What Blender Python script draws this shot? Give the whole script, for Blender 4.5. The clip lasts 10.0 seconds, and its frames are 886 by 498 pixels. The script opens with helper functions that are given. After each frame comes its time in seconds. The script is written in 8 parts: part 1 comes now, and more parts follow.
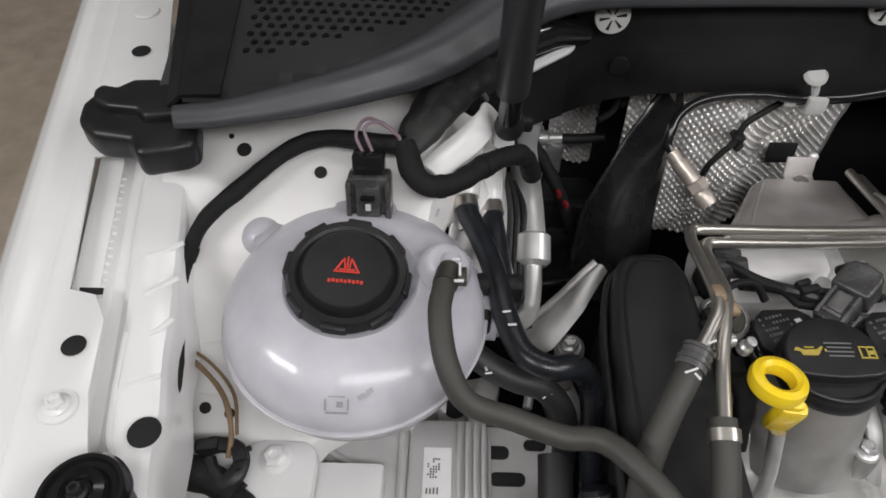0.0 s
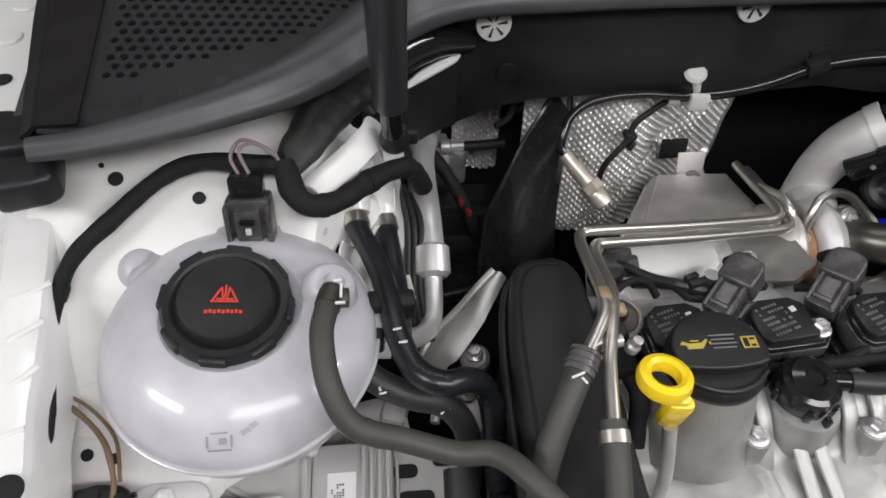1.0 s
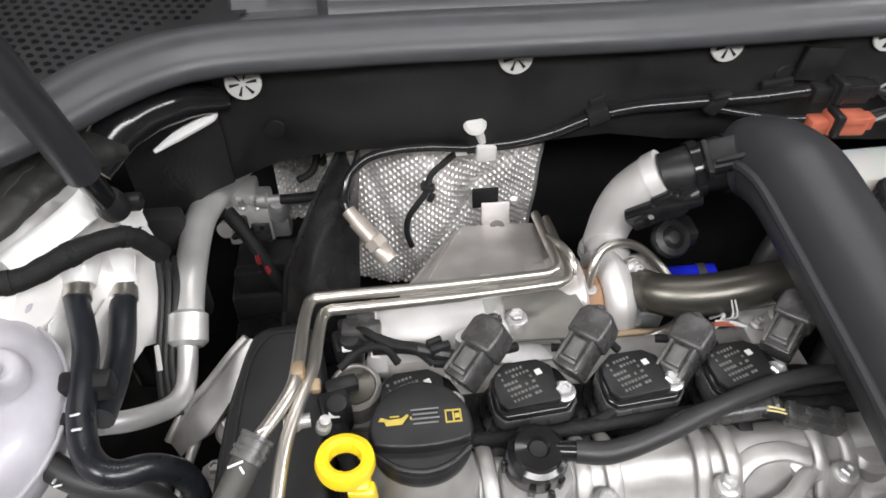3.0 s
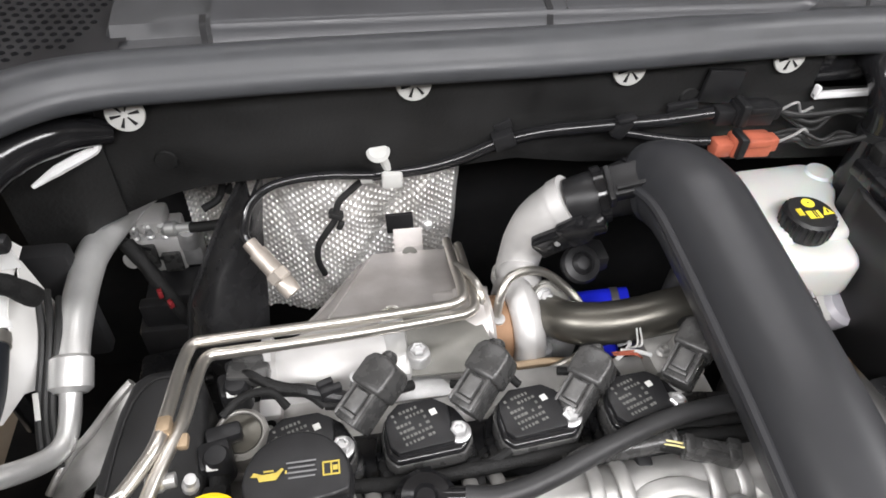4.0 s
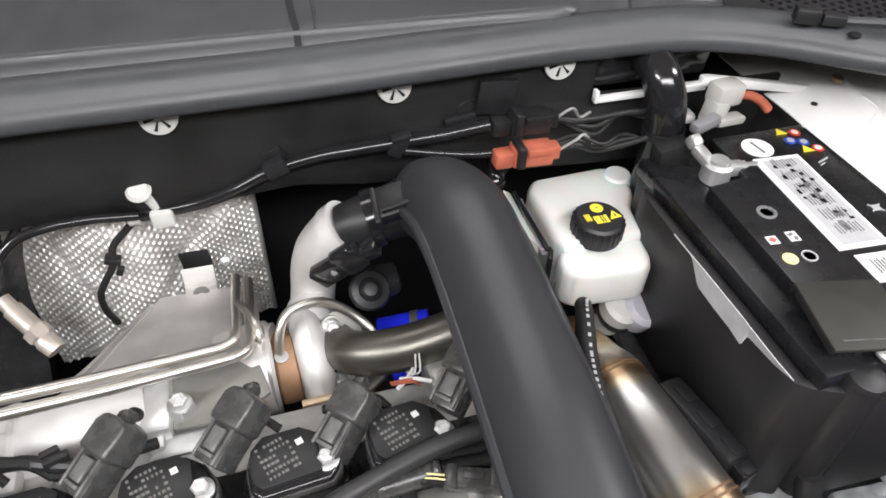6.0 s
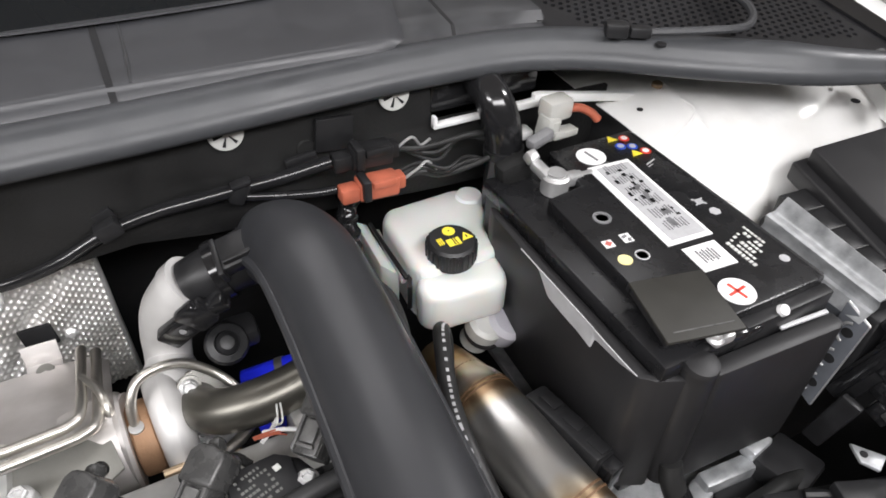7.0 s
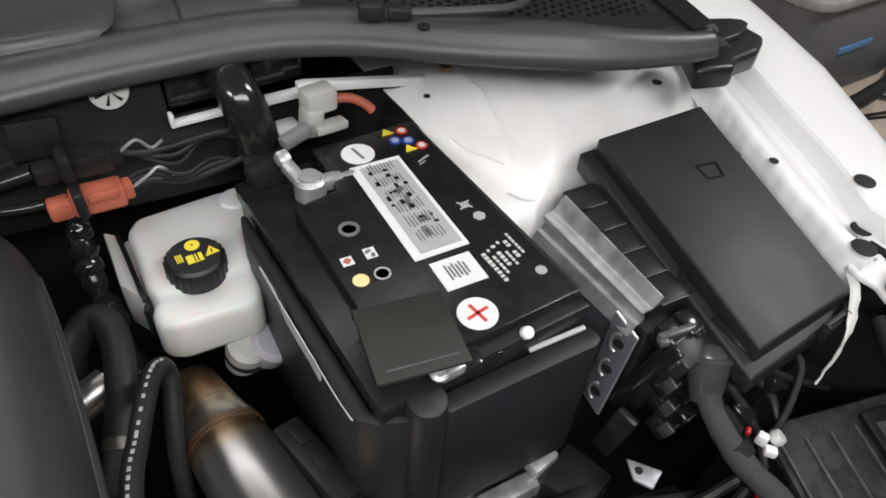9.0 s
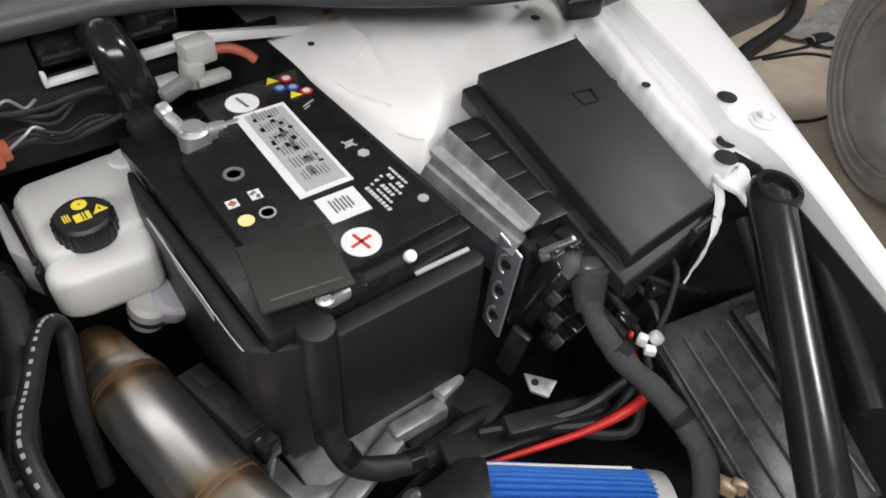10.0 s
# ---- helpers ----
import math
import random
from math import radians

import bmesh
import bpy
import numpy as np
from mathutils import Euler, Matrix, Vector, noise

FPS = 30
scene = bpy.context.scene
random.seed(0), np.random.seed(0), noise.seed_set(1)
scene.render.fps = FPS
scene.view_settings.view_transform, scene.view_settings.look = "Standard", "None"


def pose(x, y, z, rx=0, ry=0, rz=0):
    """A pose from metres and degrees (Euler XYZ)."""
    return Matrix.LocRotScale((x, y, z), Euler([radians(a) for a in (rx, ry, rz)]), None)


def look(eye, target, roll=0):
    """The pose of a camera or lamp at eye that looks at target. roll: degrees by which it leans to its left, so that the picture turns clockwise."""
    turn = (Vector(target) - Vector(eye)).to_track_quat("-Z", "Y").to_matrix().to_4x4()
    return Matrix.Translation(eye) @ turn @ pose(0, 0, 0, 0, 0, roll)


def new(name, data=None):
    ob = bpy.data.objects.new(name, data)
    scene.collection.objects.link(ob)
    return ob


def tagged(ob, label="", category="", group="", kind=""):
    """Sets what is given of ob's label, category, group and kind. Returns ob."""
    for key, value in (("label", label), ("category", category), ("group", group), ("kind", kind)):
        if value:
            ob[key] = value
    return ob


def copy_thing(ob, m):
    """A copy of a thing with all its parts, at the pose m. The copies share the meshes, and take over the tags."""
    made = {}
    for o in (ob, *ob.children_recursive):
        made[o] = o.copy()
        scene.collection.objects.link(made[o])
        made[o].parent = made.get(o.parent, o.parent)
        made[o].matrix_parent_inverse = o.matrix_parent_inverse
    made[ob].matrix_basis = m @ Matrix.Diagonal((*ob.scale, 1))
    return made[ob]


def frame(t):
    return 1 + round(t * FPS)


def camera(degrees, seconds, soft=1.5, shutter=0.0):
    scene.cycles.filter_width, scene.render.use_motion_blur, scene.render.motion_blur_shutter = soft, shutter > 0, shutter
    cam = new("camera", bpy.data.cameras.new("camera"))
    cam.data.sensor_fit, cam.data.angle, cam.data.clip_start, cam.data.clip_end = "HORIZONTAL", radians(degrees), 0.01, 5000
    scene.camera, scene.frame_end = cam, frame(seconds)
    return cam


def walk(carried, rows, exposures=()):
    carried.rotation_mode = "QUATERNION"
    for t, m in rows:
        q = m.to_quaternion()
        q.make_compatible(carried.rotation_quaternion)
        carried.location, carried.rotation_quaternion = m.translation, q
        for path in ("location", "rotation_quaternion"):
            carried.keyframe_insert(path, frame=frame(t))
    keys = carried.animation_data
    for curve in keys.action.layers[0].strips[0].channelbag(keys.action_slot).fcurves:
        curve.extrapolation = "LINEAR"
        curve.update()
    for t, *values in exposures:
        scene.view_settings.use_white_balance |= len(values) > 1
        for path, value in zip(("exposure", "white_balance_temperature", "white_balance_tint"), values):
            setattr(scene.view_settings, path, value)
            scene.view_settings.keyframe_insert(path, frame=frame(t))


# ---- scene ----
cam = camera(66.3, 10.0, soft=1.7)
PATH = [
    (0, (0.139, 0.151, 1.281), (0.097, 1.481, -0.212), -0.2),
    (0.5, (0.156, 0.157, 1.282), (0.164, 1.497, -0.203), -0.4),
    (1, (0.176, 0.161, 1.279), (0.311, 1.501, -0.199), 1.5),
    (1.5, (0.208, 0.161, 1.28), (0.378, 1.526, -0.171), 0.9),
    (2, (0.269, 0.163, 1.283), (0.398, 1.543, -0.159), -0.3),
    (2.5, (0.324, 0.165, 1.285), (0.505, 1.547, -0.149), 1.2),
    (2.7, (0.344, 0.17, 1.284), (0.522, 1.561, -0.142), 1.0),
    (3.8, (0.415, 0.191, 1.283), (0.697, 1.596, -0.113), 3.1),
    (4, (0.428, 0.197, 1.289), (0.719, 1.594, -0.112), 2.9),
    (4.5, (0.465, 0.209, 1.29), (0.797, 1.599, -0.108), 2.4),
    (5, (0.5, 0.215, 1.29), (0.874, 1.585, -0.118), 2.6),
    (5.2, (0.518, 0.217, 1.294), (0.888, 1.579, -0.123), 2.6),
    (6.3, (0.586, 0.181, 1.28), (1.123, 1.564, -0.061), 2.6),
    (6.5, (0.591, 0.179, 1.284), (1.19, 1.543, -0.05), 2.7),
    (7, (0.619, 0.18, 1.291), (1.352, 1.509, -0.012), 2.4),
    (7.5, (0.696, 0.19, 1.286), (1.407, 1.508, -0.039), 4.3),
    (8, (0.752, 0.18, 1.302), (1.454, 1.488, -0.038), 3.6),
    (8.5, (0.782, 0.175, 1.298), (1.539, 1.434, -0.058), 4.1),
    (9, (0.801, 0.17, 1.287), (1.647, 1.341, -0.096), 5.0),
    (9.5, (0.809, 0.144, 1.284), (1.715, 1.247, -0.117), 5.3),
    (10, (0.817, 0.114, 1.281), (1.765, 1.141, -0.15), 5.1),
]
walk(cam, [(t, look(eye, target, roll)) for t, eye, target, roll in PATH],
     [(0.0, -1.0), (1.0, -0.72), (2.0, -0.32), (2.7, -0.1), (4.0, 0.16), (5.0, 0.22), (6.5, 0.1), (7.5, -0.17), (8.5, -0.57), (10.0, -0.6)])

# ---- world, lamps, exposure ----
sky = bpy.data.worlds.new("workshop_air")
scene.world = sky
sky.use_nodes = True
sky.node_tree.nodes["Background"].inputs[0].default_value = (0.9, 0.95, 1.0, 1)
sky.node_tree.nodes["Background"].inputs[1].default_value = 0.02


def area_lamp(name, place, target, sx, sy, watts, colour=(1.0, 0.985, 1.0)):
    d = bpy.data.lights.new(name, "AREA")
    d.shape, d.size, d.size_y, d.energy, d.color = "RECTANGLE", sx, sy, watts, colour
    ob = new(name, d)
    ob.matrix_world = look(place, target)
    return ob


# Made-up fixed strip, stands in for a light carried with the camera.
area_lamp("camera_light_stand_in", (0.68, -0.22, 1.74), (0.66, 0.60, 0.90), 1.5, 0.20, 21)
# Unseen lamps added for soft top light and to light the floor beside.
area_lamp("added_top_lamp", (0.65, 1.6, 3.2), (0.65, 1.0, 0.0), 2.4, 0.3, 18)
area_lamp("added_top_lamp", (-2.2, -0.6, 3.0), (-1.2, 1.2, 0.0), 1.4, 0.3, 90)
area_lamp("added_top_lamp", (3.4, 0.0, 3.0), (3.2, 1.0, 0.0), 1.4, 0.3, 80)


# ---- materials ----
def material(name, colour, rough=0.5, metal=0.0, vary=0.15, grain=60.0, bump=0.05, bump_scale=900.0, coat=0.0, spec=0.5, second=None, blot=9.0, uneven=1.0):
    """A painted, moulded or metal surface: two tones at two scales, uneven gloss and fine relief."""
    m = bpy.data.materials.new(name)
    m.use_nodes = True
    n, k = m.node_tree.nodes, m.node_tree.links
    p = n["Principled BSDF"]
    tc = n.new("ShaderNodeTexCoord")
    a, b = n.new("ShaderNodeTexNoise"), n.new("ShaderNodeTexNoise")
    a.inputs["Scale"].default_value, b.inputs["Scale"].default_value = blot, grain
    a.inputs["Detail"].default_value, b.inputs["Detail"].default_value = 4, 5
    add = n.new("ShaderNodeMath")
    add.operation = "ADD"
    mix = n.new("ShaderNodeMix")
    mix.data_type = "RGBA"
    lo = [c * (1 - vary) for c in colour] if second is None else list(second)
    hi = [min(1, c * (1 + vary)) for c in colour]
    mix.inputs[6].default_value, mix.inputs[7].default_value = (*lo, 1), (*hi, 1)
    mr = n.new("ShaderNodeMapRange")
    mr.inputs["From Min"].default_value, mr.inputs["From Max"].default_value = 0.7, 1.3
    for t in (a, b):
        k.new(tc.outputs["Object"], t.inputs["Vector"])
    k.new(a.outputs[0], add.inputs[0])
    k.new(b.outputs[0], add.inputs[1])
    k.new(add.outputs[0], mr.inputs["Value"])
    k.new(mr.outputs[0], mix.inputs[0])
    k.new(mix.outputs[2], p.inputs["Base Color"])
    rr = n.new("ShaderNodeMapRange")
    rr.inputs["From Min"].default_value, rr.inputs["From Max"].default_value = 0.7, 1.3
    rr.inputs["To Min"].default_value, rr.inputs["To Max"].default_value = max(0.03, rough * (1 - 0.2 * uneven)), min(1, rough * (1 + 0.25 * uneven))
    k.new(add.outputs[0], rr.inputs["Value"])
    k.new(rr.outputs[0], p.inputs["Roughness"])
    p.inputs["Metallic"].default_value = metal
    p.inputs["Coat Weight"].default_value = coat
    p.inputs["Coat Roughness"].default_value = 0.08
    p.inputs["Specular IOR Level"].default_value = spec
    if bump:
        f, bp = n.new("ShaderNodeTexNoise"), n.new("ShaderNodeBump")
        f.inputs["Scale"].default_value, f.inputs["Detail"].default_value = bump_scale, 3
        bp.inputs["Strength"].default_value, bp.inputs["Distance"].default_value = bump, 0.002
        k.new(tc.outputs["Object"], f.inputs["Vector"])
        k.new(f.outputs[0], bp.inputs["Height"])
        k.new(bp.outputs[0], p.inputs["Normal"])
    return m


WHITE = material("white_car_paint", (0.82, 0.82, 0.81), 0.3, 0, 0.015, 40, 0.01, 500, coat=0.5, uneven=0.15)
SEALED = material("sealer_coated_white_panel", (0.79, 0.785, 0.77), 0.34, 0, 0.05, 25, 0.4, 42, coat=0.35, second=(0.75, 0.74, 0.715), blot=14, uneven=0.3)
PLASTIC = material("black_plastic", (0.014, 0.014, 0.015), 0.4, 0, 0.3, 70, 0.08, 1500, spec=0.4, uneven=0.3)
COWL = material("grained_black_cowl_plastic", (0.04, 0.041, 0.044), 0.42, 0, 0.2, 50, 0.12, 1800)
MATT = material("satin_black_coated_pipe", (0.0235, 0.0243, 0.0272), 0.40, 0, 0.08, 30, 0.03, 1600, spec=0.6, uneven=0.3)
GLOSS = material("glossy_black_plastic", (0.012, 0.012, 0.013), 0.14, 0, 0.3, 50, 0.02, 300)
# Real black pieces, plus discs and sheets that stand for shade in openings.
DARK = material("dull_black_parts_and_shade", (0.008, 0.008, 0.009), 0.75, 0, 0.4, 30, 0.1, 200)
FELT = material("black_insulation_mat", (0.010, 0.010, 0.010), 0.55, 0, 0.35, 25, 0.25, 260, spec=0.4)
SHEEN = material("sheened_black_boot_rubber", (0.020, 0.020, 0.021), 0.27, 0, 0.2, 50, 0.05, 300)
RUBBER = material("dark_rubber", (0.018, 0.018, 0.018), 0.5, 0, 0.2, 60, 0.08, 1200, spec=0.4)
SEAL = material("grey_dusty_rubber_seal", (0.042, 0.044, 0.048), 0.42, 0, 0.12, 40, 0.06, 900)
HOSE = material("olive_grey_braided_hose", (0.05, 0.049, 0.043), 0.55, 0, 0.12, 90, 0.15, 2200)
FABRIC = material("woven_grey_fabric_sleeve", (0.050, 0.050, 0.051), 0.75, 0, 0.3, 300, 0.5, 1100, spec=0.3)
HOSE_B = material("blue_black_rubber_hose", (0.012, 0.0135, 0.017), 0.30, 0, 0.2, 60, 0.05, 1200)
TAPE = material("black_cloth_tape", (0.007, 0.007, 0.007), 0.7, 0, 0.4, 120, 0.5, 700, spec=0.35)
CAST = material("cast_aluminium", (0.47, 0.465, 0.455), 0.46, 0.66, 0.12, 45, 0.14, 1500, second=(0.36, 0.355, 0.34), blot=26)
ALU = material("drawn_aluminium_tube", (0.74, 0.74, 0.73), 0.36, 0.65, 0.1, 40, 0.08, 500)
STEEL = material("bright_steel_line", (0.60, 0.575, 0.53), 0.34, 0.95, 0.03, 60, 0.0, 600, uneven=0.1)
DULLCAST = material("oxidised_dull_casting", (0.30, 0.295, 0.28), 0.55, 0.35, 0.25, 40, 0.3, 300, second=(0.20, 0.19, 0.175), blot=45)
SHIELD = material("pressed_steel_heat_shield", (0.60, 0.575, 0.56), 0.40, 0.6, 0.08, 20, 0.10, 160, second=(0.44, 0.415, 0.395), blot=18)
BOOT = material("glossy_grey_rubber_boot", (0.050, 0.051, 0.055), 0.22, 0, 0.15, 50, 0.04, 600)
GREYPLASTIC = material("grey_black_connector_plastic", (0.052, 0.0515, 0.0505), 0.27, 0, 0.3, 90, 0.12, 700, second=(0.034, 0.034, 0.034), blot=60)
SATIN = material("satin_black_lid_plastic", (0.0155, 0.0152, 0.0162), 0.46, 0, 0.08, 40, 0.1, 1600, spec=0.4, uneven=0.45)
COILINK = material("faint_grey_print", (0.125, 0.125, 0.118), 0.5, 0, 0.3, 200, 0.0)
BRONZE = material("bronze_tinted_steel", (0.60, 0.54, 0.48), 0.38, 0.6, 0.12, 50, 0.1, 600)
DULLPLATE = material("dull_olive_steel", (0.26, 0.255, 0.235), 0.45, 0.5, 0.15, 40, 0.1, 500)
HOSE_G = material("dark_grey_rubber_hose", (0.024, 0.024, 0.025), 0.45, 0, 0.12, 90, 0.1, 2200)
COWLPLATE = material("smooth_grey_cowl_plate", (0.042, 0.043, 0.047), 0.4, 0, 0.06, 50, 0.06, 1800)
WORN = material("worn_grey_plastic_edge", (0.095, 0.094, 0.092), 0.32, 0, 0.3, 120, 0.1, 700, second=(0.06, 0.06, 0.06), blot=90)
WELD = material("dark_brown_weld", (0.17, 0.10, 0.055), 0.5, 0.5, 0.3, 200, 0.3, 900)
CLEARPLASTIC = material("cloudy_clear_plastic", (0.78, 0.78, 0.74), 0.22, 0, 0.06, 60, 0.05, 500)
CLEARPLASTIC.node_tree.nodes["Principled BSDF"].inputs["Transmission Weight"].default_value = 0.55
BATT = material("glossy_battery_case", (0.011, 0.011, 0.012), 0.27, 0, 0.2, 60, 0.04, 900, spec=0.4)
FLAP = material("olive_black_flap", (0.022, 0.021, 0.018), 0.52, 0, 0.12, 50, 0.08, 1500)
GRILLE = material("black_cowl_grille", (0.014, 0.014, 0.0155), 0.36, 0, 0.2, 50, 0.08, 1800, spec=0.4)
WRAP = material("wrinkled_black_wrap", (0.022, 0.022, 0.021), 0.58, 0, 0.4, 60, 0.9, 75, spec=0.45)
BLUEGREY = material("blue_grey_painted_steel", (0.12, 0.128, 0.143), 0.45, 0.1, 0.15, 60, 0.1, 600)
CLEARINK = material("faded_grey_print", (0.30, 0.30, 0.31), 0.4, 0, 0.2, 90, 0.0)
TIMING = material("dull_black_cover", (0.013, 0.013, 0.0135), 0.45, 0, 0.25, 50, 0.1, 900, spec=0.4)
BAR = material("satin_black_bar", (0.014, 0.014, 0.015), 0.22, 0, 0.15, 30, 0.03, 500)
TYRE = material("dusty_grey_rubber", (0.30, 0.29, 0.28), 0.8, 0, 0.2, 20, 0.2, 60)
DARKSTEEL = material("dark_polished_pipe", (0.13, 0.124, 0.108), 0.36, 0.8, 0.15, 25, 0.03, 400)
RUST = material("rusty_brown_flange", (0.34, 0.20, 0.115), 0.6, 0.3, 0.3, 60, 0.3, 500)
ZINC = material("zinc_plated_steel", (0.56, 0.56, 0.56), 0.38, 0.7, 0.15, 80, 0.1, 500)
ZINCDULL = material("galvanised_plate", (0.50, 0.51, 0.52), 0.42, 0.6, 0.14, 60, 0.15, 500, second=(0.30, 0.31, 0.32), blot=30)
YELLOW = material("yellow_plastic", (0.88, 0.63, 0.02), 0.30, 0, 0.06, 40, 0.02)
YELLOWINK = material("yellow_print", (0.80, 0.66, 0.05), 0.5, 0, 0.08, 40, 0.0)
LINING = material("grey_sleeve_lining", (0.48, 0.48, 0.49), 0.45, 0.1, 0.15, 60, 0.08, 500)
DULLYELLOW = material("dull_yellow_print", (0.42, 0.33, 0.06), 0.5, 0, 0.2, 200, 0.0)
PALEYELLOW = material("pale_yellow_print", (0.78, 0.68, 0.32), 0.5, 0, 0.08, 60, 0.0)
ORANGE = material("orange_plastic_connector", (0.44, 0.12, 0.07), 0.45, 0, 0.25, 60, 0.1)
BLUE = material("blue_silicone_hose", (0.012, 0.02, 0.55), 0.35, 0, 0.12, 40, 0.03)
BLUEFILTER = material("blue_filter_fabric", (0.022, 0.145, 0.52), 0.6, 0, 0.18, 90, 0.4, 1500)
RED = material("red_cable", (0.5, 0.015, 0.012), 0.4, 0, 0.1, 40, 0.02)
REDINK = material("red_print", (0.60, 0.05, 0.03), 0.5, 0, 0.1, 60, 0.0)
DARKRED = material("dull_dark_red_plastic", (0.20, 0.016, 0.020), 0.45, 0, 0.2, 60, 0.02)
FADEDRED = material("faded_red_print", (0.45, 0.12, 0.10), 0.5, 0, 0.1, 60, 0.0)
FADEDBLUE = material("faded_blue_stripe", (0.10, 0.24, 0.48), 0.5, 0, 0.15, 20, 0.05)
BLUEINK = material("blue_print", (0.03, 0.08, 0.45), 0.5, 0, 0.1, 60, 0.0)
PAPER = material("white_printed_label", (0.74, 0.74, 0.74), 0.45, 0, 0.05, 80, 0.0)
GREYINK = material("grey_print", (0.16, 0.16, 0.165), 0.5, 0, 0.2, 120, 0.0)
SILVERLABEL = material("silver_grey_label", (0.40, 0.40, 0.41), 0.42, 0, 0.1, 160, 0.02)
WHITETANK = material("white_translucent_tank", (0.76, 0.765, 0.745), 0.34, 0, 0.03, 20, 0.05, 300)
CLEAR = material("grey_white_nylon", (0.55, 0.55, 0.53), 0.35, 0, 0.08, 50, 0.03)
TANK = material("milky_lilac_tank", (0.56, 0.55, 0.595), 0.34, 0, 0.04, 40, 0.03, 120, coat=0.35, second=(0.46, 0.45, 0.495), blot=16)
_p = TANK.node_tree.nodes["Principled BSDF"]
_p.inputs["Subsurface Weight"].default_value, _p.inputs["Subsurface Scale"].default_value = 0.35, 0.02
_p.inputs["Subsurface Radius"].default_value = (1, 0.9, 1)
WHITETANK.node_tree.nodes["Principled BSDF"].inputs["Subsurface Weight"].default_value = 0.25
WHITETANK.node_tree.nodes["Principled BSDF"].inputs["Subsurface Scale"].default_value = 0.01
FLOOR = material("tan_dusty_concrete_floor", (0.54, 0.46, 0.37), 0.75, 0, 0.12, 14, 0.2, 40, second=(0.42, 0.35, 0.27), blot=1.6)
WALL = material("painted_workshop_wall", (0.45, 0.46, 0.46), 0.8, 0, 0.06, 10, 0.1, 60)
BINGREY = material("dusty_grey_plastic", (0.13, 0.13, 0.135), 0.5, 0, 0.12, 12, 0.1, 90)
CEIL = material("grey_workshop_ceiling", (0.62, 0.62, 0.62), 0.85, 0, 0.04, 10, 0.1, 60)
GLASS = material("dark_windscreen", (0.008, 0.009, 0.010), 0.06, 0, 0.1, 10, 0.0, spec=0.3)
SANDCAST = material("sandy_grey_casting", (0.62, 0.61, 0.60), 0.48, 0.35, 0.06, 60, 0.15, 1500)
TAN = material("tan_plated_clip", (0.40, 0.30, 0.20), 0.4, 0.5, 0.15, 60, 0.1)
COPPER = material("brown_taped_wire", (0.20, 0.13, 0.07), 0.5, 0, 0.25, 80, 0.2)
PINK = material("pale_violet_wire", (0.20, 0.145, 0.175), 0.45, 0, 0.1, 60, 0.0)


def stainless():
    """Welded stainless pipe: straw, brown and violet heat bands beside the weld seams at fixed heights along the pipe."""
    m = material("heat_tinted_stainless", (0.55, 0.54, 0.53), 0.30, 0.95, 0.05, 60, 0.06, 700, uneven=0.4)
    n, k = m.node_tree.nodes, m.node_tree.links
    p = n["Principled BSDF"]
    tc, sep, ramp = n.new("ShaderNodeTexCoord"), n.new("ShaderNodeSeparateXYZ"), n.new("ShaderNodeValToRGB")
    ns, ad = n.new("ShaderNodeTexNoise"), n.new("ShaderNodeMath")
    ns.inputs["Scale"].default_value = 60
    ad.operation = "MULTIPLY_ADD"
    ad.inputs[1].default_value = 0.012
    mr = n.new("ShaderNodeMapRange")
    mr.inputs["From Min"].default_value, mr.inputs["From Max"].default_value = -0.20, 0.14
    k.new(tc.outputs["Object"], sep.inputs[0])
    k.new(tc.outputs["Object"], ns.inputs["Vector"])
    k.new(ns.outputs[0], ad.inputs[0])
    k.new(sep.outputs["Y"], ad.inputs[2])
    k.new(ad.outputs[0], mr.inputs["Value"])
    k.new(mr.outputs[0], ramp.inputs[0])
    e = ramp.color_ramp.elements
    e[0].position, e[0].color = 0.0, (0.55, 0.54, 0.53, 1)
    e[1].position, e[1].color = 1.0, (0.35, 0.26, 0.17, 1)
    for pos, col in ((0.285, (0.60, 0.59, 0.57)), (0.34, (0.50, 0.44, 0.35)), (0.366, (0.30, 0.21, 0.13)), (0.388, (0.36, 0.26, 0.16)), (0.41, (0.52, 0.46, 0.37)), (0.445, (0.55, 0.545, 0.53)), (0.66, (0.55, 0.545, 0.53)),
                     (0.69, (0.58, 0.48, 0.34)), (0.708, (0.33, 0.21, 0.12)), (0.73, (0.45, 0.32, 0.18)), (0.76, (0.62, 0.58, 0.50)), (0.81, (0.60, 0.52, 0.38)), (0.86, (0.42, 0.28, 0.14)), (0.93, (0.50, 0.35, 0.18))):
        s = e.new(pos)
        s.color = (*col, 1)
    k.new(ramp.outputs[0], p.inputs["Base Color"])
    return m


STAINLESS = stainless()


FOIL = material("dimpled_aluminium_foil", (0.94, 0.93, 0.91), 0.34, 0.5, 0.05, 30, 0.05, 400, second=(0.60, 0.575, 0.54), blot=24)


# ---- building helpers ----
def geo_of(bm):
    bm.verts.index_update()
    out = ([v.co.copy() for v in bm.verts], [[v.index for v in f.verts] for f in bm.faces])
    bm.free()
    return out


def fuse(*geos):
    vs, fs = [], []
    for v, f in geos:
        o = len(vs)
        vs += v
        fs += [[i + o for i in q] for q in f]
    return vs, fs


def moved(geo, m):
    return [m @ Vector(v) for v in geo[0]], geo[1]


